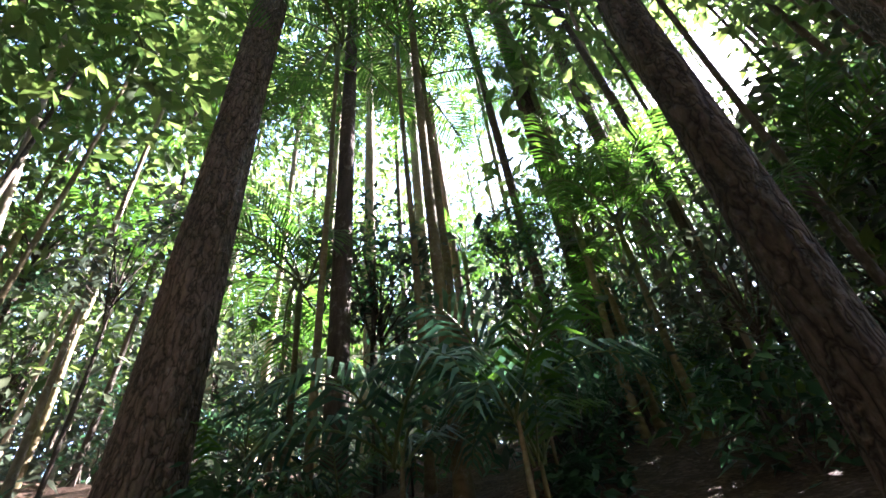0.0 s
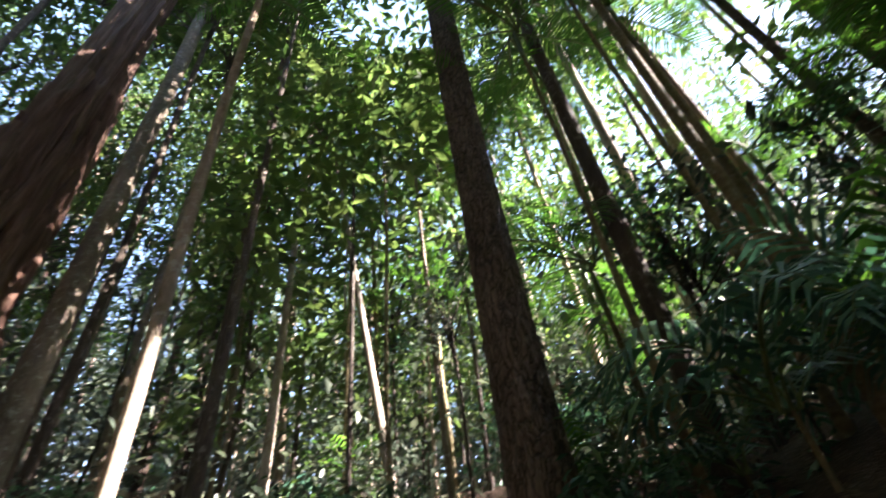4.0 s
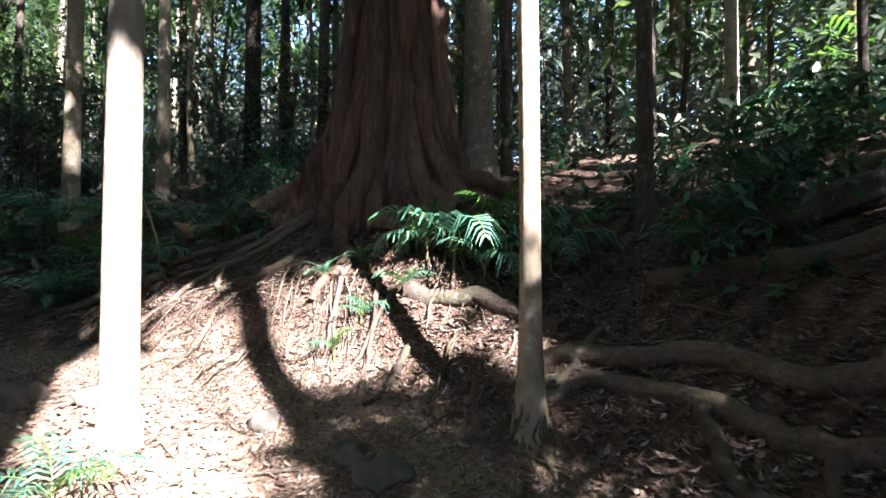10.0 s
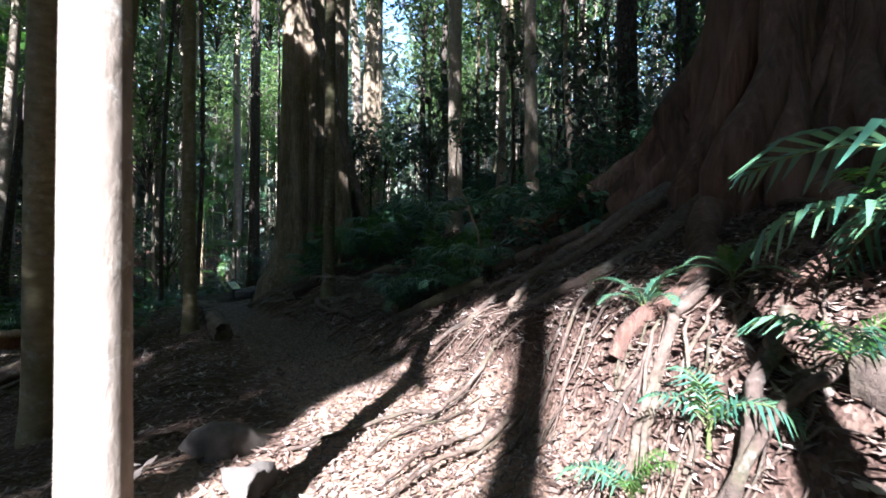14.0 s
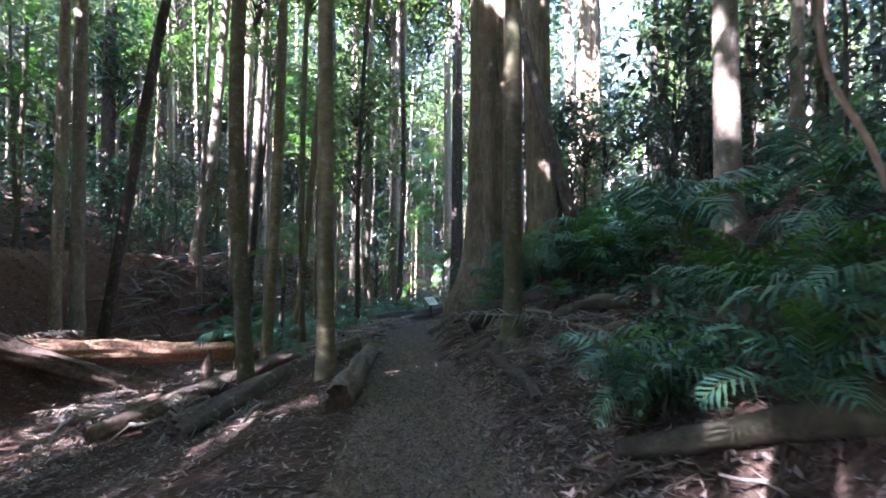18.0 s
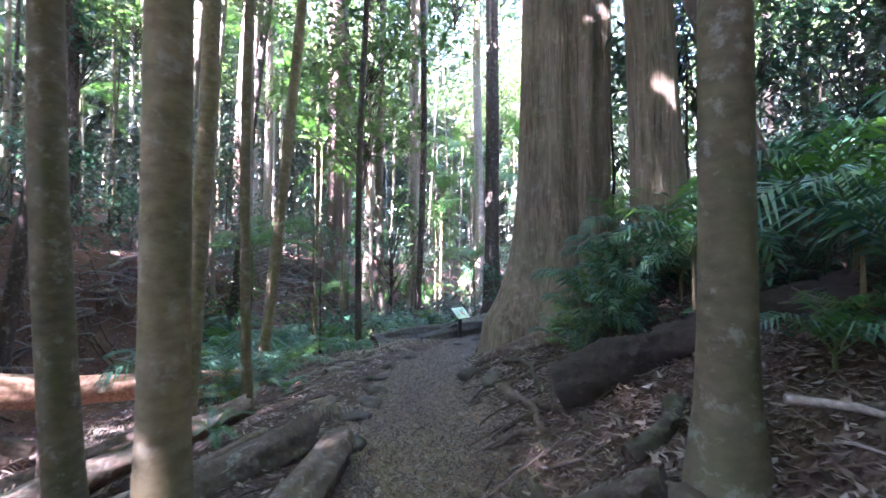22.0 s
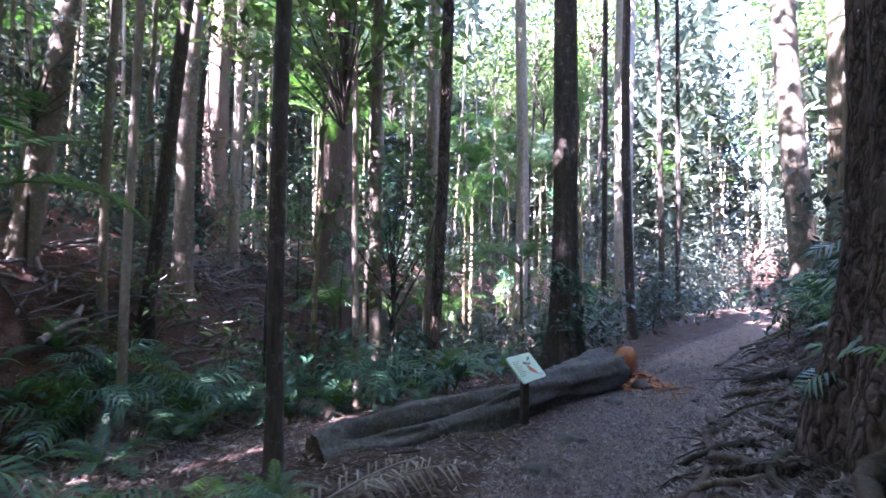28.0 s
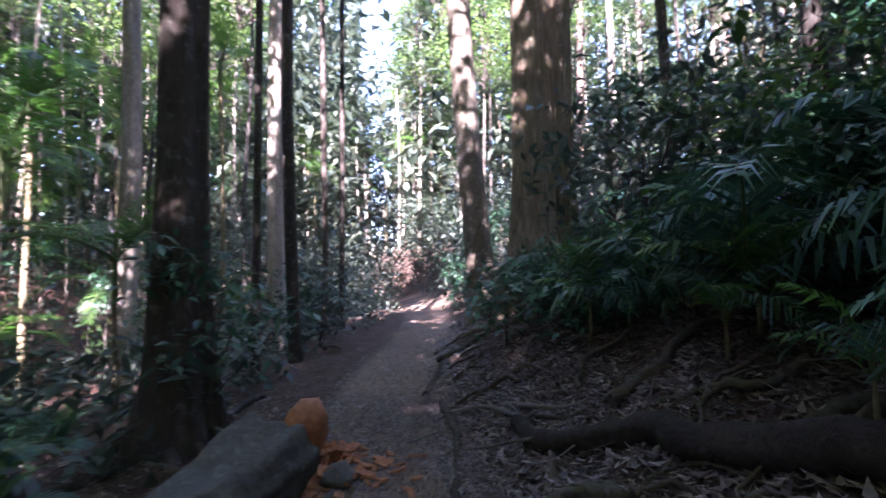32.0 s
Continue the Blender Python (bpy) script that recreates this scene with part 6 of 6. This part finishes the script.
for k0, f0, high, broad in [(-0.2, 10.7, 15, 0.42), (0.6, 10.9, 16, 0.42), (1.2, 10.7, 14, 0.42), (2.3, 10.6, 15, 0.42), (3.0, 10.4, 16, 0.42), (0.2, 12.4, 17, 0.45), (1.2, 12.6, 16, 0.45), (2.2, 12.3, 17, 0.45), (3.2, 12.0, 15, 0.45), (4.0, 11.0, 14, 0.5), (4.8, 12.4, 15, 0.55),
                            (-4.8, 9.8, 15, 0.8), (-5.6, 10.8, 16, 0.8), (-4.2, 8.8, 14, 0.6), (-3.6, 9.6, 14, 0.6), (-4.4, 11.4, 16, 0.8), (-11.2, 12.6, 17, 1.1), (-10.6, 14.6, 17, 1.1), (-12.6, 11.2, 16, 1.0), (-11.8, 13.8, 18, 1.0), (-10.4, 11.2, 16, 1.0), (-13.5, 13.0, 17, 1.0), (-15.4, 13.3, 17, 1.0), (-14.4, 15.2, 18, 1.1), (-5.0, 12.0, 17, 0.8), (-14.4, 11.4, 16, 1.0), (-7.4, 6.0, 14, 0.9), (-7.4, 8.4, 15, 0.9), (-7.6, 10.8, 16, 0.9), (-7.4, 13.4, 16, 0.9), (-7.6, 15.8, 17, 1.0), (-5.7, 9.0, 15, 0.8), (-5.6, 11.8, 16, 0.9), (-5.6, 14.8, 17, 0.9), (-9.0, 8.6, 15, 0.9), (-9.0, 11.2, 16, 0.9), (-9.2, 13.6, 17, 0.9), (-8.4, 7.2, 15, 0.9), (-6.6, 11.5, 16, 0.8), (-7.2, 12.6, 17, 0.9), (-6.0, 13.0, 17, 0.9), (-0.9, 8.7, 15, 0.4), (-0.6, 9.6, 15, 0.42), (-1.3, 7.9, 14, 0.35), (-6.0, 15.0, 18, 0.9), (-7.4, 16.4, 18, 1.0), (-6.6, 18.2, 18, 1.0), (-4.8, 14.0, 17, 0.9), (-8.2, 19.0, 18, 1.1), (-4.6, 17.0, 18, 0.9), (-8.6, 16.2, 17, 1.0), (-9.4, 18.0, 18, 1.1),
                            (-1.1, 10.4, 16, 0.5), (-1.9, 11.0, 16, 0.6), (-2.7, 10.2, 16, 0.6), (-1.0, 12.2, 17, 0.6), (-1.6, 8.6, 15, 0.4), (-11.2, 15.4, 18, 1.0), (-12.6, 16.2, 18, 1.0), (-10.0, 16.8, 18, 1.0), (-13.2, 17.6, 18, 1.0),
                            (-1.95, 7.5, 15, 0.42), (-1.95, 6.2, 14, 0.42), (-2.7, 7.0, 15, 0.5), (-1.95, 4.8, 14, 0.42), (-1.95, 3.4, 13, 0.42), (-2.6, 8.6, 15, 0.5), (3.2, 10.5, 15, 0.4), (3.8, 10.8, 16, 0.45), (2.6, 10.4, 15, 0.4), (4.4, 10.6, 15, 0.5), (3.4, 9.9, 14, 0.3), (3.4, 11.6, 16, 0.5), (3.0, 12.8, 17, 0.5), (4.2, 12.9, 16, 0.5), (2.4, 11.6, 17, 0.42), (3.8, 14.2, 17, 0.6), (5.0, 14.0, 16, 0.6), (-9.6, 13.2, 18, 1.0),
                            (-0.3, 9.2, 15, 0.35), (-0.3, 8.8, 14, 0.3), (-6.6, 11.0, 13, 0.6), (-6.9, 11.6, 14, 0.6), (-6.4, 10.6, 12, 0.6), (-6.5, 7.5, 12, 0.42), (-0.6, 9.0, 12, 0.32)]:
    sun_blocker(k0, f0, high, broad, 3.0 * broad)

for k0 in np.arange(-6.8, 0.4, 1.4):
    sun_blocker(k0, 12.9, g.uniform(18, 20), 0.85, 2.6)
for f0, broad, step in ((11.5, 0.6, 1.4), (14.2, 1.1, 2.4), (17.4, 1.2, 2.6)):
    for k0 in np.arange(-5.5, 1.9, step):
        sun_blocker(k0, f0, g.uniform(14, 17), broad, 1.9 if f0 < 12 else 3.2)

# layers of high leaves added out of view to block the sun, but for openings
gc = np.random.default_rng(808)
high_leaves = []
for k0, k1, f0, f1, low, high, count in ((-21.0, -1.4, 3.0, 23.0, 13.0, 20.0, 9500), (-6.0, 4.2, 8.0, 27.0, 17.0, 25.0, 9500), (-5.0, 7.0, -1.0, 9.2, 11.0, 18.0, 6000), (-62.0, -20.0, -8.0, 34.0, 16.0, 26.0, 40000), (5.0, 28.0, 2.0, 34.0, 17.0, 27.0, 9000), (-10.0, -6.0, 8.5, 20.0, 13.0, 20.0, 4500), (-17.0, -9.5, 12.0, 23.0, 13.0, 20.0, 5500), (-9.6, -6.2, 0.5, 9.0, 12.0, 18.0, 3600)):
    kk, ff, zz = gc.uniform(k0, k1, count), gc.uniform(f0, f1, count), gc.uniform(low, high, count)
    shut = np.ones(count, bool)
    for a, b, c, d in OPEN + [(-36.0, -21.5, 13.0, 27.0)]:
        shut &= ~((kk > a - 0.15) & (kk < b + 0.15) & (ff > c - 0.2) & (ff < d + 0.2))
    shut &= np.sin(1.9 * kk + 0.7 * zz) * np.sin(1.3 * ff + 0.4 * kk) > -0.62
    yy = ff - 1.097 * (zz - 0.3)
    high_leaves.append(np.stack([kk - 0.5735 * yy, yy, zz], 1)[shut])
# foliage that fills the hillside east of the first standpoint
xx, yy, zz = gc.uniform(6, 36, 30000), gc.uniform(-2, 26, 30000), 4 + 21 * gc.random(30000)
kk, ff = xx + 0.5735 * yy, yy + 1.097 * (zz + land(xx, yy) - 0.3)
free = (np.sin(0.9 * xx + 0.5 * zz) * np.sin(0.8 * yy - 0.4 * zz) > -0.15) & (np.hypot(xx + 1.2, yy + 0.5) > 10)
for a, b, c, d in OPEN:
    free &= ~((kk > a - 0.2) & (kk < b + 0.2) & (ff > c - 0.2) & (ff < d + 0.2))
high_leaves.append(np.stack([xx, yy, zz + land(xx, yy)], 1)[free])
# and that of the slope to the north-east of it
turn, climb, far = gc.uniform(0.4, 1.15, 9000), gc.uniform(0.3, 1.1, 9000), gc.uniform(11, 26, 9000)
lofty = np.stack([far * np.cos(climb) * np.cos(turn) - 1.2, far * np.cos(climb) * np.sin(turn) - 0.5, far * np.sin(climb) + 1.5], 1)
free = (np.sin(0.9 * lofty[:, 0] + 0.5 * lofty[:, 2]) * np.sin(0.8 * lofty[:, 1] - 0.4 * lofty[:, 2]) > -0.25) & (lofty[:, 2] > land(lofty[:, 0], lofty[:, 1]) + 2.0)
kk, ff = lofty[:, 0] + 0.5735 * lofty[:, 1], lofty[:, 1] + 1.097 * (lofty[:, 2] - 0.3)
for a, b, c, d in OPEN:
    free &= ~((kk > a - 0.2) & (kk < b + 0.2) & (ff > c - 0.2) & (ff < d + 0.2))
high_leaves.append(lofty[free])
high_leaves = np.vstack(high_leaves)
canopy_v, _ = leaves(high_leaves, 0.5, 82)
b9 = np.arange(len(high_leaves))[:, None] * 5
tagged(new("canopy_leaves", shaped("canopy_leaves", [(canopy_v, np.vstack([b9 + [0, 1, 2], b9 + [0, 2, 3]]), 0)], [LEAF_HIGH])), "high green leaves added to block the sun over the trail and fill the hillside", "foliage", "", "stuff")

# roots, palm seedlings and low plants on the uphill bank where the walk ends
gb = np.random.default_rng(4321)
laid = 0
while laid < 60:
    x, y = gb.uniform(-25.0, -16.5), gb.uniform(11.0, 19.5)
    o = float(beside(x, y)[0])
    if not -2.7 < o < -0.95:
        continue
    a, run = gb.uniform(0, 6.28), gb.uniform(0.25, 0.6)
    pts = [(x + q * run * math.cos(a + 0.5 * math.sin(2.2 * q + laid)), y + q * run * math.sin(a + 0.5 * math.sin(2.2 * q + laid))) for q in (-1, -0.35, 0.35, 1)]
    if max(float(beside(*p)[0]) for p in pts) > -0.55:
        continue
    thick = gb.choice([0.012, 0.02, 0.035, 0.055], p=[0.35, 0.35, 0.2, 0.1])
    tagged(new("tree_root", creeping(pts, thick, thick * 0.55, 0.1, 7, 2400 + laid, 6, BARK_MOSS if laid % 4 == 0 else ROOT, gb.uniform(0, 0.05))), ROOT_LABEL, "root", "roots over the bank")
    laid += 1
laid = 0
while laid < 30:
    x, y = gb.uniform(-24.0, -15.5), gb.uniform(12.0, 19.5)
    o = float(beside(x, y)[0])
    if not -5.0 < o < -2.0:
        continue
    if laid % 3:
        rosette("seedling", "palm_seedling", SEED_LABEL, "palm", x, y, 7, gb.uniform(0.4, 0.75), gb.uniform(0.1, 0.4), 2500 + laid)
    else:
        shrub(x, y, gb.uniform(0.5, 0.9), 4 if laid % 2 else 2, gb.uniform(0.3, 0.8), 2600 + laid)
    laid += 1

# low plants along the foot of the bank past the big fig
laid = 0
while laid < 16:
    x, y = gb.uniform(-6.3, -4.8), gb.uniform(7.3, 10.0)
    if not -2.6 < float(beside(x, y)[0]) < -1.15:
        continue
    if laid % 3:
        rosette("seedling", "palm_seedling", SEED_LABEL, "palm", x, y, 7, gb.uniform(0.35, 0.6), gb.uniform(0.05, 0.2), 2700 + laid)
    else:
        shrub(x, y, 0.38, 4 if laid % 2 else 2, 0.22, 2800 + laid, "shrub", "small broad-leaved blue-green plant on the bank")
    laid += 1

# the woods further off, beyond the trees that one could count
pieces = []
thin = 0
while thin < 230:
    x, y = g.uniform(-62, 34), g.uniform(-26, 52)
    o = float(beside(x, y)[0])
    z = float(land(x, y))
    if not (-28 < o < -9 or 14 < o < 30) or math.hypot(x + 1, y - 1) < 13 or any(sunny(x, y, z + q, 0.1) for q in (2, 6, 10, 14)):
        continue
    thin += 1
    q, h, lean = np.linspace(-0.05, 1, 5), g.uniform(9, 18), g.uniform(-0.05, 0.05, 2)
    pts = np.stack([x + lean[0] * q * h + 0.2 * np.sin(4 * q + x), y + lean[1] * q * h, z + q * h], 1)
    pieces += [(v, f, thin % 3) for v, f, _ in tube(pts, g.choice([0.035, 0.05, 0.07, 0.1]) * (1 - 0.5 * np.maximum(q, 0)), 6, None, False)]
far = 0
while far < 380:
    x, y = g.uniform(-95, 62), g.uniform(-58, 85)
    o = abs(float(beside(x, y)[0]))
    if o < 26 or o > 62:
        continue
    z, h, r = float(land(x, y)), g.uniform(14, 25), g.choice([0.09, 0.14, 0.2, 0.3])
    if any(sunny(x, y, z + h * q, 4.4) for q in (1, 0.68, 0.36)):
        continue
    far += 1
    q = np.linspace(-0.5, 1, 5)
    lean = g.uniform(-0.03, 0.03, 2)
    slot = int(g.integers(0, 3))
    pieces += [(v, f, slot) for v, f, _ in tube(np.stack([x + lean[0] * q * h, y + lean[1] * q * h, z + q * h], 1), r * (1 - 0.5 * np.maximum(q, 0)), 6, None, False)]
    for c in range(3):
        n = 110
        w = g.uniform(2.4, 4.0)
        mid = np.array([x, y, z + h * (1, 0.68, 0.36)[c]])
        d = g.normal(size=(n, 3))
        d *= (g.uniform(0.3, 1.0, n) / np.linalg.norm(d, axis=1))[:, None] * (w, w, w * 0.75)
        v, _ = leaves(mid + d, 0.92, int(g.integers(0, 9999)))
        b5 = np.arange(n)[:, None] * 5
        pieces.append((v, np.vstack([b5 + [0, 1, 2], b5 + [0, 2, 3]]), 3))
tagged(new("distant_forest", shaped("distant_forest", pieces, [BARK_GREY, BARK_DARK, BARK_PALE, LEAF_HAZE])), "dense distant rainforest of thin trunks and green crowns", "forest", "", "stuff")

# low growth that fills the distance between the trunks
n = 190000
x, y = g.uniform(-75, 42, n), g.uniform(-40, 66, n)
o, _, al = beside(x, y)
clump = np.sin(0.9 * x + 1.3) * np.sin(1.1 * y) + 0.6 * np.sin(2.1 * x - 1.7 * y)
keep = (((o < -6) & (o > -45)) | ((o > 13.2) & (o < 45))) & (clump > -0.3) & ((np.hypot(x + 1, y - 1) > 9.5) | ((x > 3.5) & (y < 3)))
x, y = x[keep], y[keep]
z = land(x, y) + 0.15 + np.where(np.abs(o[keep]) > 17, 9.5, 4.2) * g.random(len(x)) ** 1.7
n = 95000
x2, y2 = g.uniform(-48, 34, n), g.uniform(5, 48, n)
o2 = beside(x2, y2)[0]
tall = g.random(n)
lump = np.sin(0.8 * x2 + 0.5) * np.sin(0.7 * y2 + 2) + 0.6 * np.sin(1.5 * x2 - 1.3 * y2 + 6 * tall)
z2 = land(x2, y2) + 0.5 + 13.0 * tall
k2, f2 = x2 + 0.5735 * y2, y2 + 1.097 * (z2 - 0.3)
free = (o2 < -11) & (lump > np.where((x2 < -14) & (y2 < 21), 0.3, np.where(x2 < -8, -0.45, 0.0))) & (np.hypot(x2 + 1, y2 - 1) > 14) & ~((k2 > 7.5) & (k2 < 15) & (f2 > 11) & (f2 < 17))
x, y, z = np.r_[x, x2[free]], np.r_[y, y2[free]], np.r_[z, z2[free]]
far_v, _ = leaves(np.stack([x, y, z], 1), 0.38, 77)
b5 = np.arange(len(x))[:, None] * 5
n = 26000
u = g.uniform(0.12, 0.9, n) * (len(LINE) - 2)
k = u.astype(int)
d = (LINE[k + 1] - LINE[k])[:, :2]
d /= np.linalg.norm(d, axis=1)[:, None]
q = g.uniform(2.3, 7.5, n)
xy = LINE[k][:, :2] + np.stack([d[:, 1], -d[:, 0]], 1) * q[:, None]
clump = np.sin(1.9 * xy[:, 0] + 0.4) * np.sin(2.3 * xy[:, 1] + 1) + 0.5 * np.sin(4.1 * xy[:, 0] - 3.3 * xy[:, 1])
o2 = beside(xy[:, 0], xy[:, 1])[0]
free = (clump > 0.15) & (o2 < -2.2) & (np.hypot(xy[:, 0] - FIG[0], xy[:, 1] - FIG[1]) > 2.3) & ~((xy[:, 0] > -4.6) & (xy[:, 0] < 1.6) & (xy[:, 1] < 8.4)) & ~((xy[:, 0] > -1.5) & (np.hypot(xy[:, 0] + 1.2, xy[:, 1] + 0.5) < 4.4))
xy, lift = xy[free], clump[free] - 0.15
near_v, _ = leaves(np.column_stack([xy, land(xy[:, 0], xy[:, 1]) + 0.06 + lift * 0.45 * g.random(len(xy))]), 0.17, 78)
b4 = np.arange(len(xy))[:, None] * 5
n = 300000
x, y = g.uniform(-110, 72, n), g.uniform(-70, 100, n)
o = beside(x, y)[0]
keep = (np.abs(o) > 38) & (np.abs(o) < 64)
x, y = x[keep], y[keep]
z = land(x, y) + 25.0 * g.random(len(x)) ** 1.1
open_sky = np.zeros(len(x), bool)
for lo, hi, c, d in OPEN:
    kk, ff = x + 0.5735 * y, y + 1.097 * (z - 0.3)
    open_sky |= (kk > lo - 0.4) & (kk < hi + 0.4) & (ff > c - 0.5) & (ff < d + 0.5)
n = 120000
x4, y4 = g.uniform(-100, -28, n), g.uniform(-45, 75, n)
bearing = np.degrees(np.arctan2(y4 - 10, -17 - x4))
shut = (np.hypot(x4 + 17, y4 - 10) > 38) & ~((bearing > 43.5) & (bearing < 48.5) & (g.random(n) > 0.13))
x4, y4 = x4[shut], y4[shut]
wall = np.vstack([np.stack([x, y, z], 1)[~open_sky], np.stack([x4, y4, land(x4, y4) + 36.0 * g.random(len(x4))], 1)])
wall_v, _ = leaves(wall, 1.35, 79)
b6 = np.arange(len(wall_v) // 5)[:, None] * 5
tagged(new("thicket", shaped("thicket", [(wall_v, np.vstack([b6 + [0, 1, 2], b6 + [0, 2, 3]]), 0)], [LEAF_HAZE])), "thick green foliage closing the distance between the trunks", "foliage", "", "stuff")
n = 90000
x, y = g.uniform(-50, 2, n), g.uniform(-22, 40, n)
o, _, al = beside(x, y)
clump = np.sin(1.5 * x + 0.4) * np.sin(1.7 * y + 1) + 0.5 * np.sin(3.3 * x - 2.9 * y)
keep = (o > 13.6) & (o < 24) & (clump > -0.35) & (al > 0.4) & (al < 0.97)
x, y = x[keep], y[keep]
n = 60000
x3, y3 = g.uniform(-50, -18, n), g.uniform(6, 48, n)
o3, _, al3 = beside(x3, y3)
c3 = np.sin(1.3 * x3 + 0.4) * np.sin(1.5 * y3 + 1) + 0.5 * np.sin(2.7 * x3 - 2.3 * y3)
side = (o3 > 1.6) & (o3 < 14) & (al3 > 0.82) & (c3 > -0.1)
end = (al3 > 0.93) & (np.abs(o3) > 0.9) & (np.hypot(x3 + 40, y3 - 36) < 14)
z3 = land(x3, y3) + 0.1 + np.where(end, 5.0, 1.1) * g.random(n) ** 1.5
grow = side | end
x5, y5 = g.uniform(-58, -40, 5000), g.uniform(38, 58, 5000)
c5 = (np.sin(0.9 * x5) * np.sin(1.1 * y5 + 0.6) > -0.45) & (np.abs(beside(x5, y5)[0]) > 1.0)
last = np.stack([x5, y5, land(x5, y5) + 0.1 + 4.5 * g.random(5000) ** 1.4], 1)[c5]
end_points = np.vstack([np.stack([x3, y3, z3], 1)[grow], last])
end_v, _ = leaves(end_points, 0.26, 81)
b8 = np.arange(len(end_points))[:, None] * 5
tagged(new("trail_end_growth", shaped("trail_end_growth", [(end_v, np.vstack([b8 + [0, 1, 2], b8 + [0, 2, 3]]), 0)], [LEAF_HAZE])), "leafy green growth round the far end of the trail", "undergrowth", "", "stuff")
slope_v, _ = leaves(np.stack([x, y, land(x, y) + 0.1 + (1.2 + clump[keep]) * 1.5 * g.random(len(x)) ** 1.3], 1), 0.26, 80)
b7 = np.arange(len(x))[:, None] * 5
tagged(new("slope_growth", shaped("slope_growth", [(slope_v, np.vstack([b7 + [0, 1, 2], b7 + [0, 2, 3]]), 0)], [LEAF_DARK])), "low blue-green growth covering the far slope of the gully", "undergrowth", "", "stuff")
tagged(new("ground_cover", shaped("ground_cover", [(near_v, np.vstack([b4 + [0, 1, 2], b4 + [0, 2, 3]]), 0)], [LEAF_DARK])), "low dark green leafy ground cover on the bank", "ground cover", "", "stuff")
tagged(new("undergrowth", shaped("undergrowth", [(far_v, np.vstack([b5 + [0, 1, 2], b5 + [0, 2, 3]]), 0)], [LEAF_HAZE])), "dense green undergrowth between the distant trees", "undergrowth", "", "stuff")

# ---------------------------------------------------------------- leaf litter and twigs
def litter(count, near, far, size, seed, lo=0.19, hi=0.86):
    g = np.random.default_rng(seed)
    u = g.uniform(lo, hi, count) * (len(LINE) - 2)
    k = u.astype(int)
    a, b = LINE[k], LINE[k + 1]
    d = (b - a)[:, :2]
    d /= np.linalg.norm(d, axis=1)[:, None]
    o = near + (far - near) * g.random(count)
    xy = a[:, :2] + (b - a)[:, :2] * (u - k)[:, None] + np.stack([d[:, 1], -d[:, 0]], 1) * o[:, None]
    h = g.uniform(0, 6.283, count)
    L = size * g.uniform(0.5, 1.4, count)
    w = L * g.uniform(0.16, 0.34, count)
    z = land(xy[:, 0], xy[:, 1]) + g.uniform(0.006, 0.03, count)
    ax = np.stack([np.cos(h), np.sin(h), g.uniform(-0.35, 0.35, count)], 1)
    sx = np.stack([-np.sin(h), np.cos(h), g.uniform(-0.4, 0.4, count)], 1)
    c = np.stack([xy[:, 0], xy[:, 1], z], 1)
    curl = np.array([0, 0, 1.0]) * (L * g.uniform(-0.1, 0.25, count))[:, None]
    v = np.stack([c - ax * L[:, None] / 2 + curl, c - sx * w[:, None] / 2, c + ax * L[:, None] / 2 + curl, c + sx * w[:, None] / 2], 1).reshape(-1, 3)
    q = 4 * np.arange(count)[:, None]
    return v, np.vstack([q + [0, 1, 3], q + [1, 2, 3]]), 0


tagged(new("leaf_litter", shaped("leaf_litter", [litter(70000, 0.5, 3.8, 0.095, 1), litter(22000, 3.2, 7.0, 0.10, 2), litter(52000, -0.65, 0.75, 0.06, 3), litter(34000, -0.8, 0.85, 0.055, 9, 0.74, 0.995), litter(30000, -0.55, 0.7, 0.05, 10, 0.45, 0.8), litter(26000, 0.5, 3.6, 0.1, 6, 0.7, 0.92), litter(26000, -4.5, -0.6, 0.09, 4), litter(48000, -14, -4.5, 0.14, 5, 0.45)], [LITTER], False)),
       "dry brown and tan fallen leaves scattered over the ground", "leaf litter", "", "stuff")


def twigs(count, seed):
    g = np.random.default_rng(seed)
    out = []
    for n in range(count):
        k = int(g.integers(30, 130))
        d = (LINE[k + 1] - LINE[k])[:2]
        d /= np.linalg.norm(d)
        o = g.choice([g.uniform(0.6, 4.0), g.uniform(-5, -0.7)])
        x, y = LINE[k][:2] + np.array([d[1], -d[0]]) * o
        a, L = g.uniform(0, 6.283), g.uniform(0.15, 0.9)
        p = np.array([[x + L * q * math.cos(a + 0.2 * q), y + L * q * math.sin(a + 0.2 * q), 0] for q in (-0.5, 0, 0.5)])
        p[:, 2] = land(p[:, 0], p[:, 1]) + g.uniform(0.01, 0.05, 3)
        out += tube(p, np.array([1, 0.8, 0.4]) * g.uniform(0.004, 0.014), 4, None, False)
    return out


tagged(new("twigs", shaped("twigs", twigs(900, 8), [ROOT])), "thin dry twigs and sticks lying in the litter", "twigs", "", "stuff")
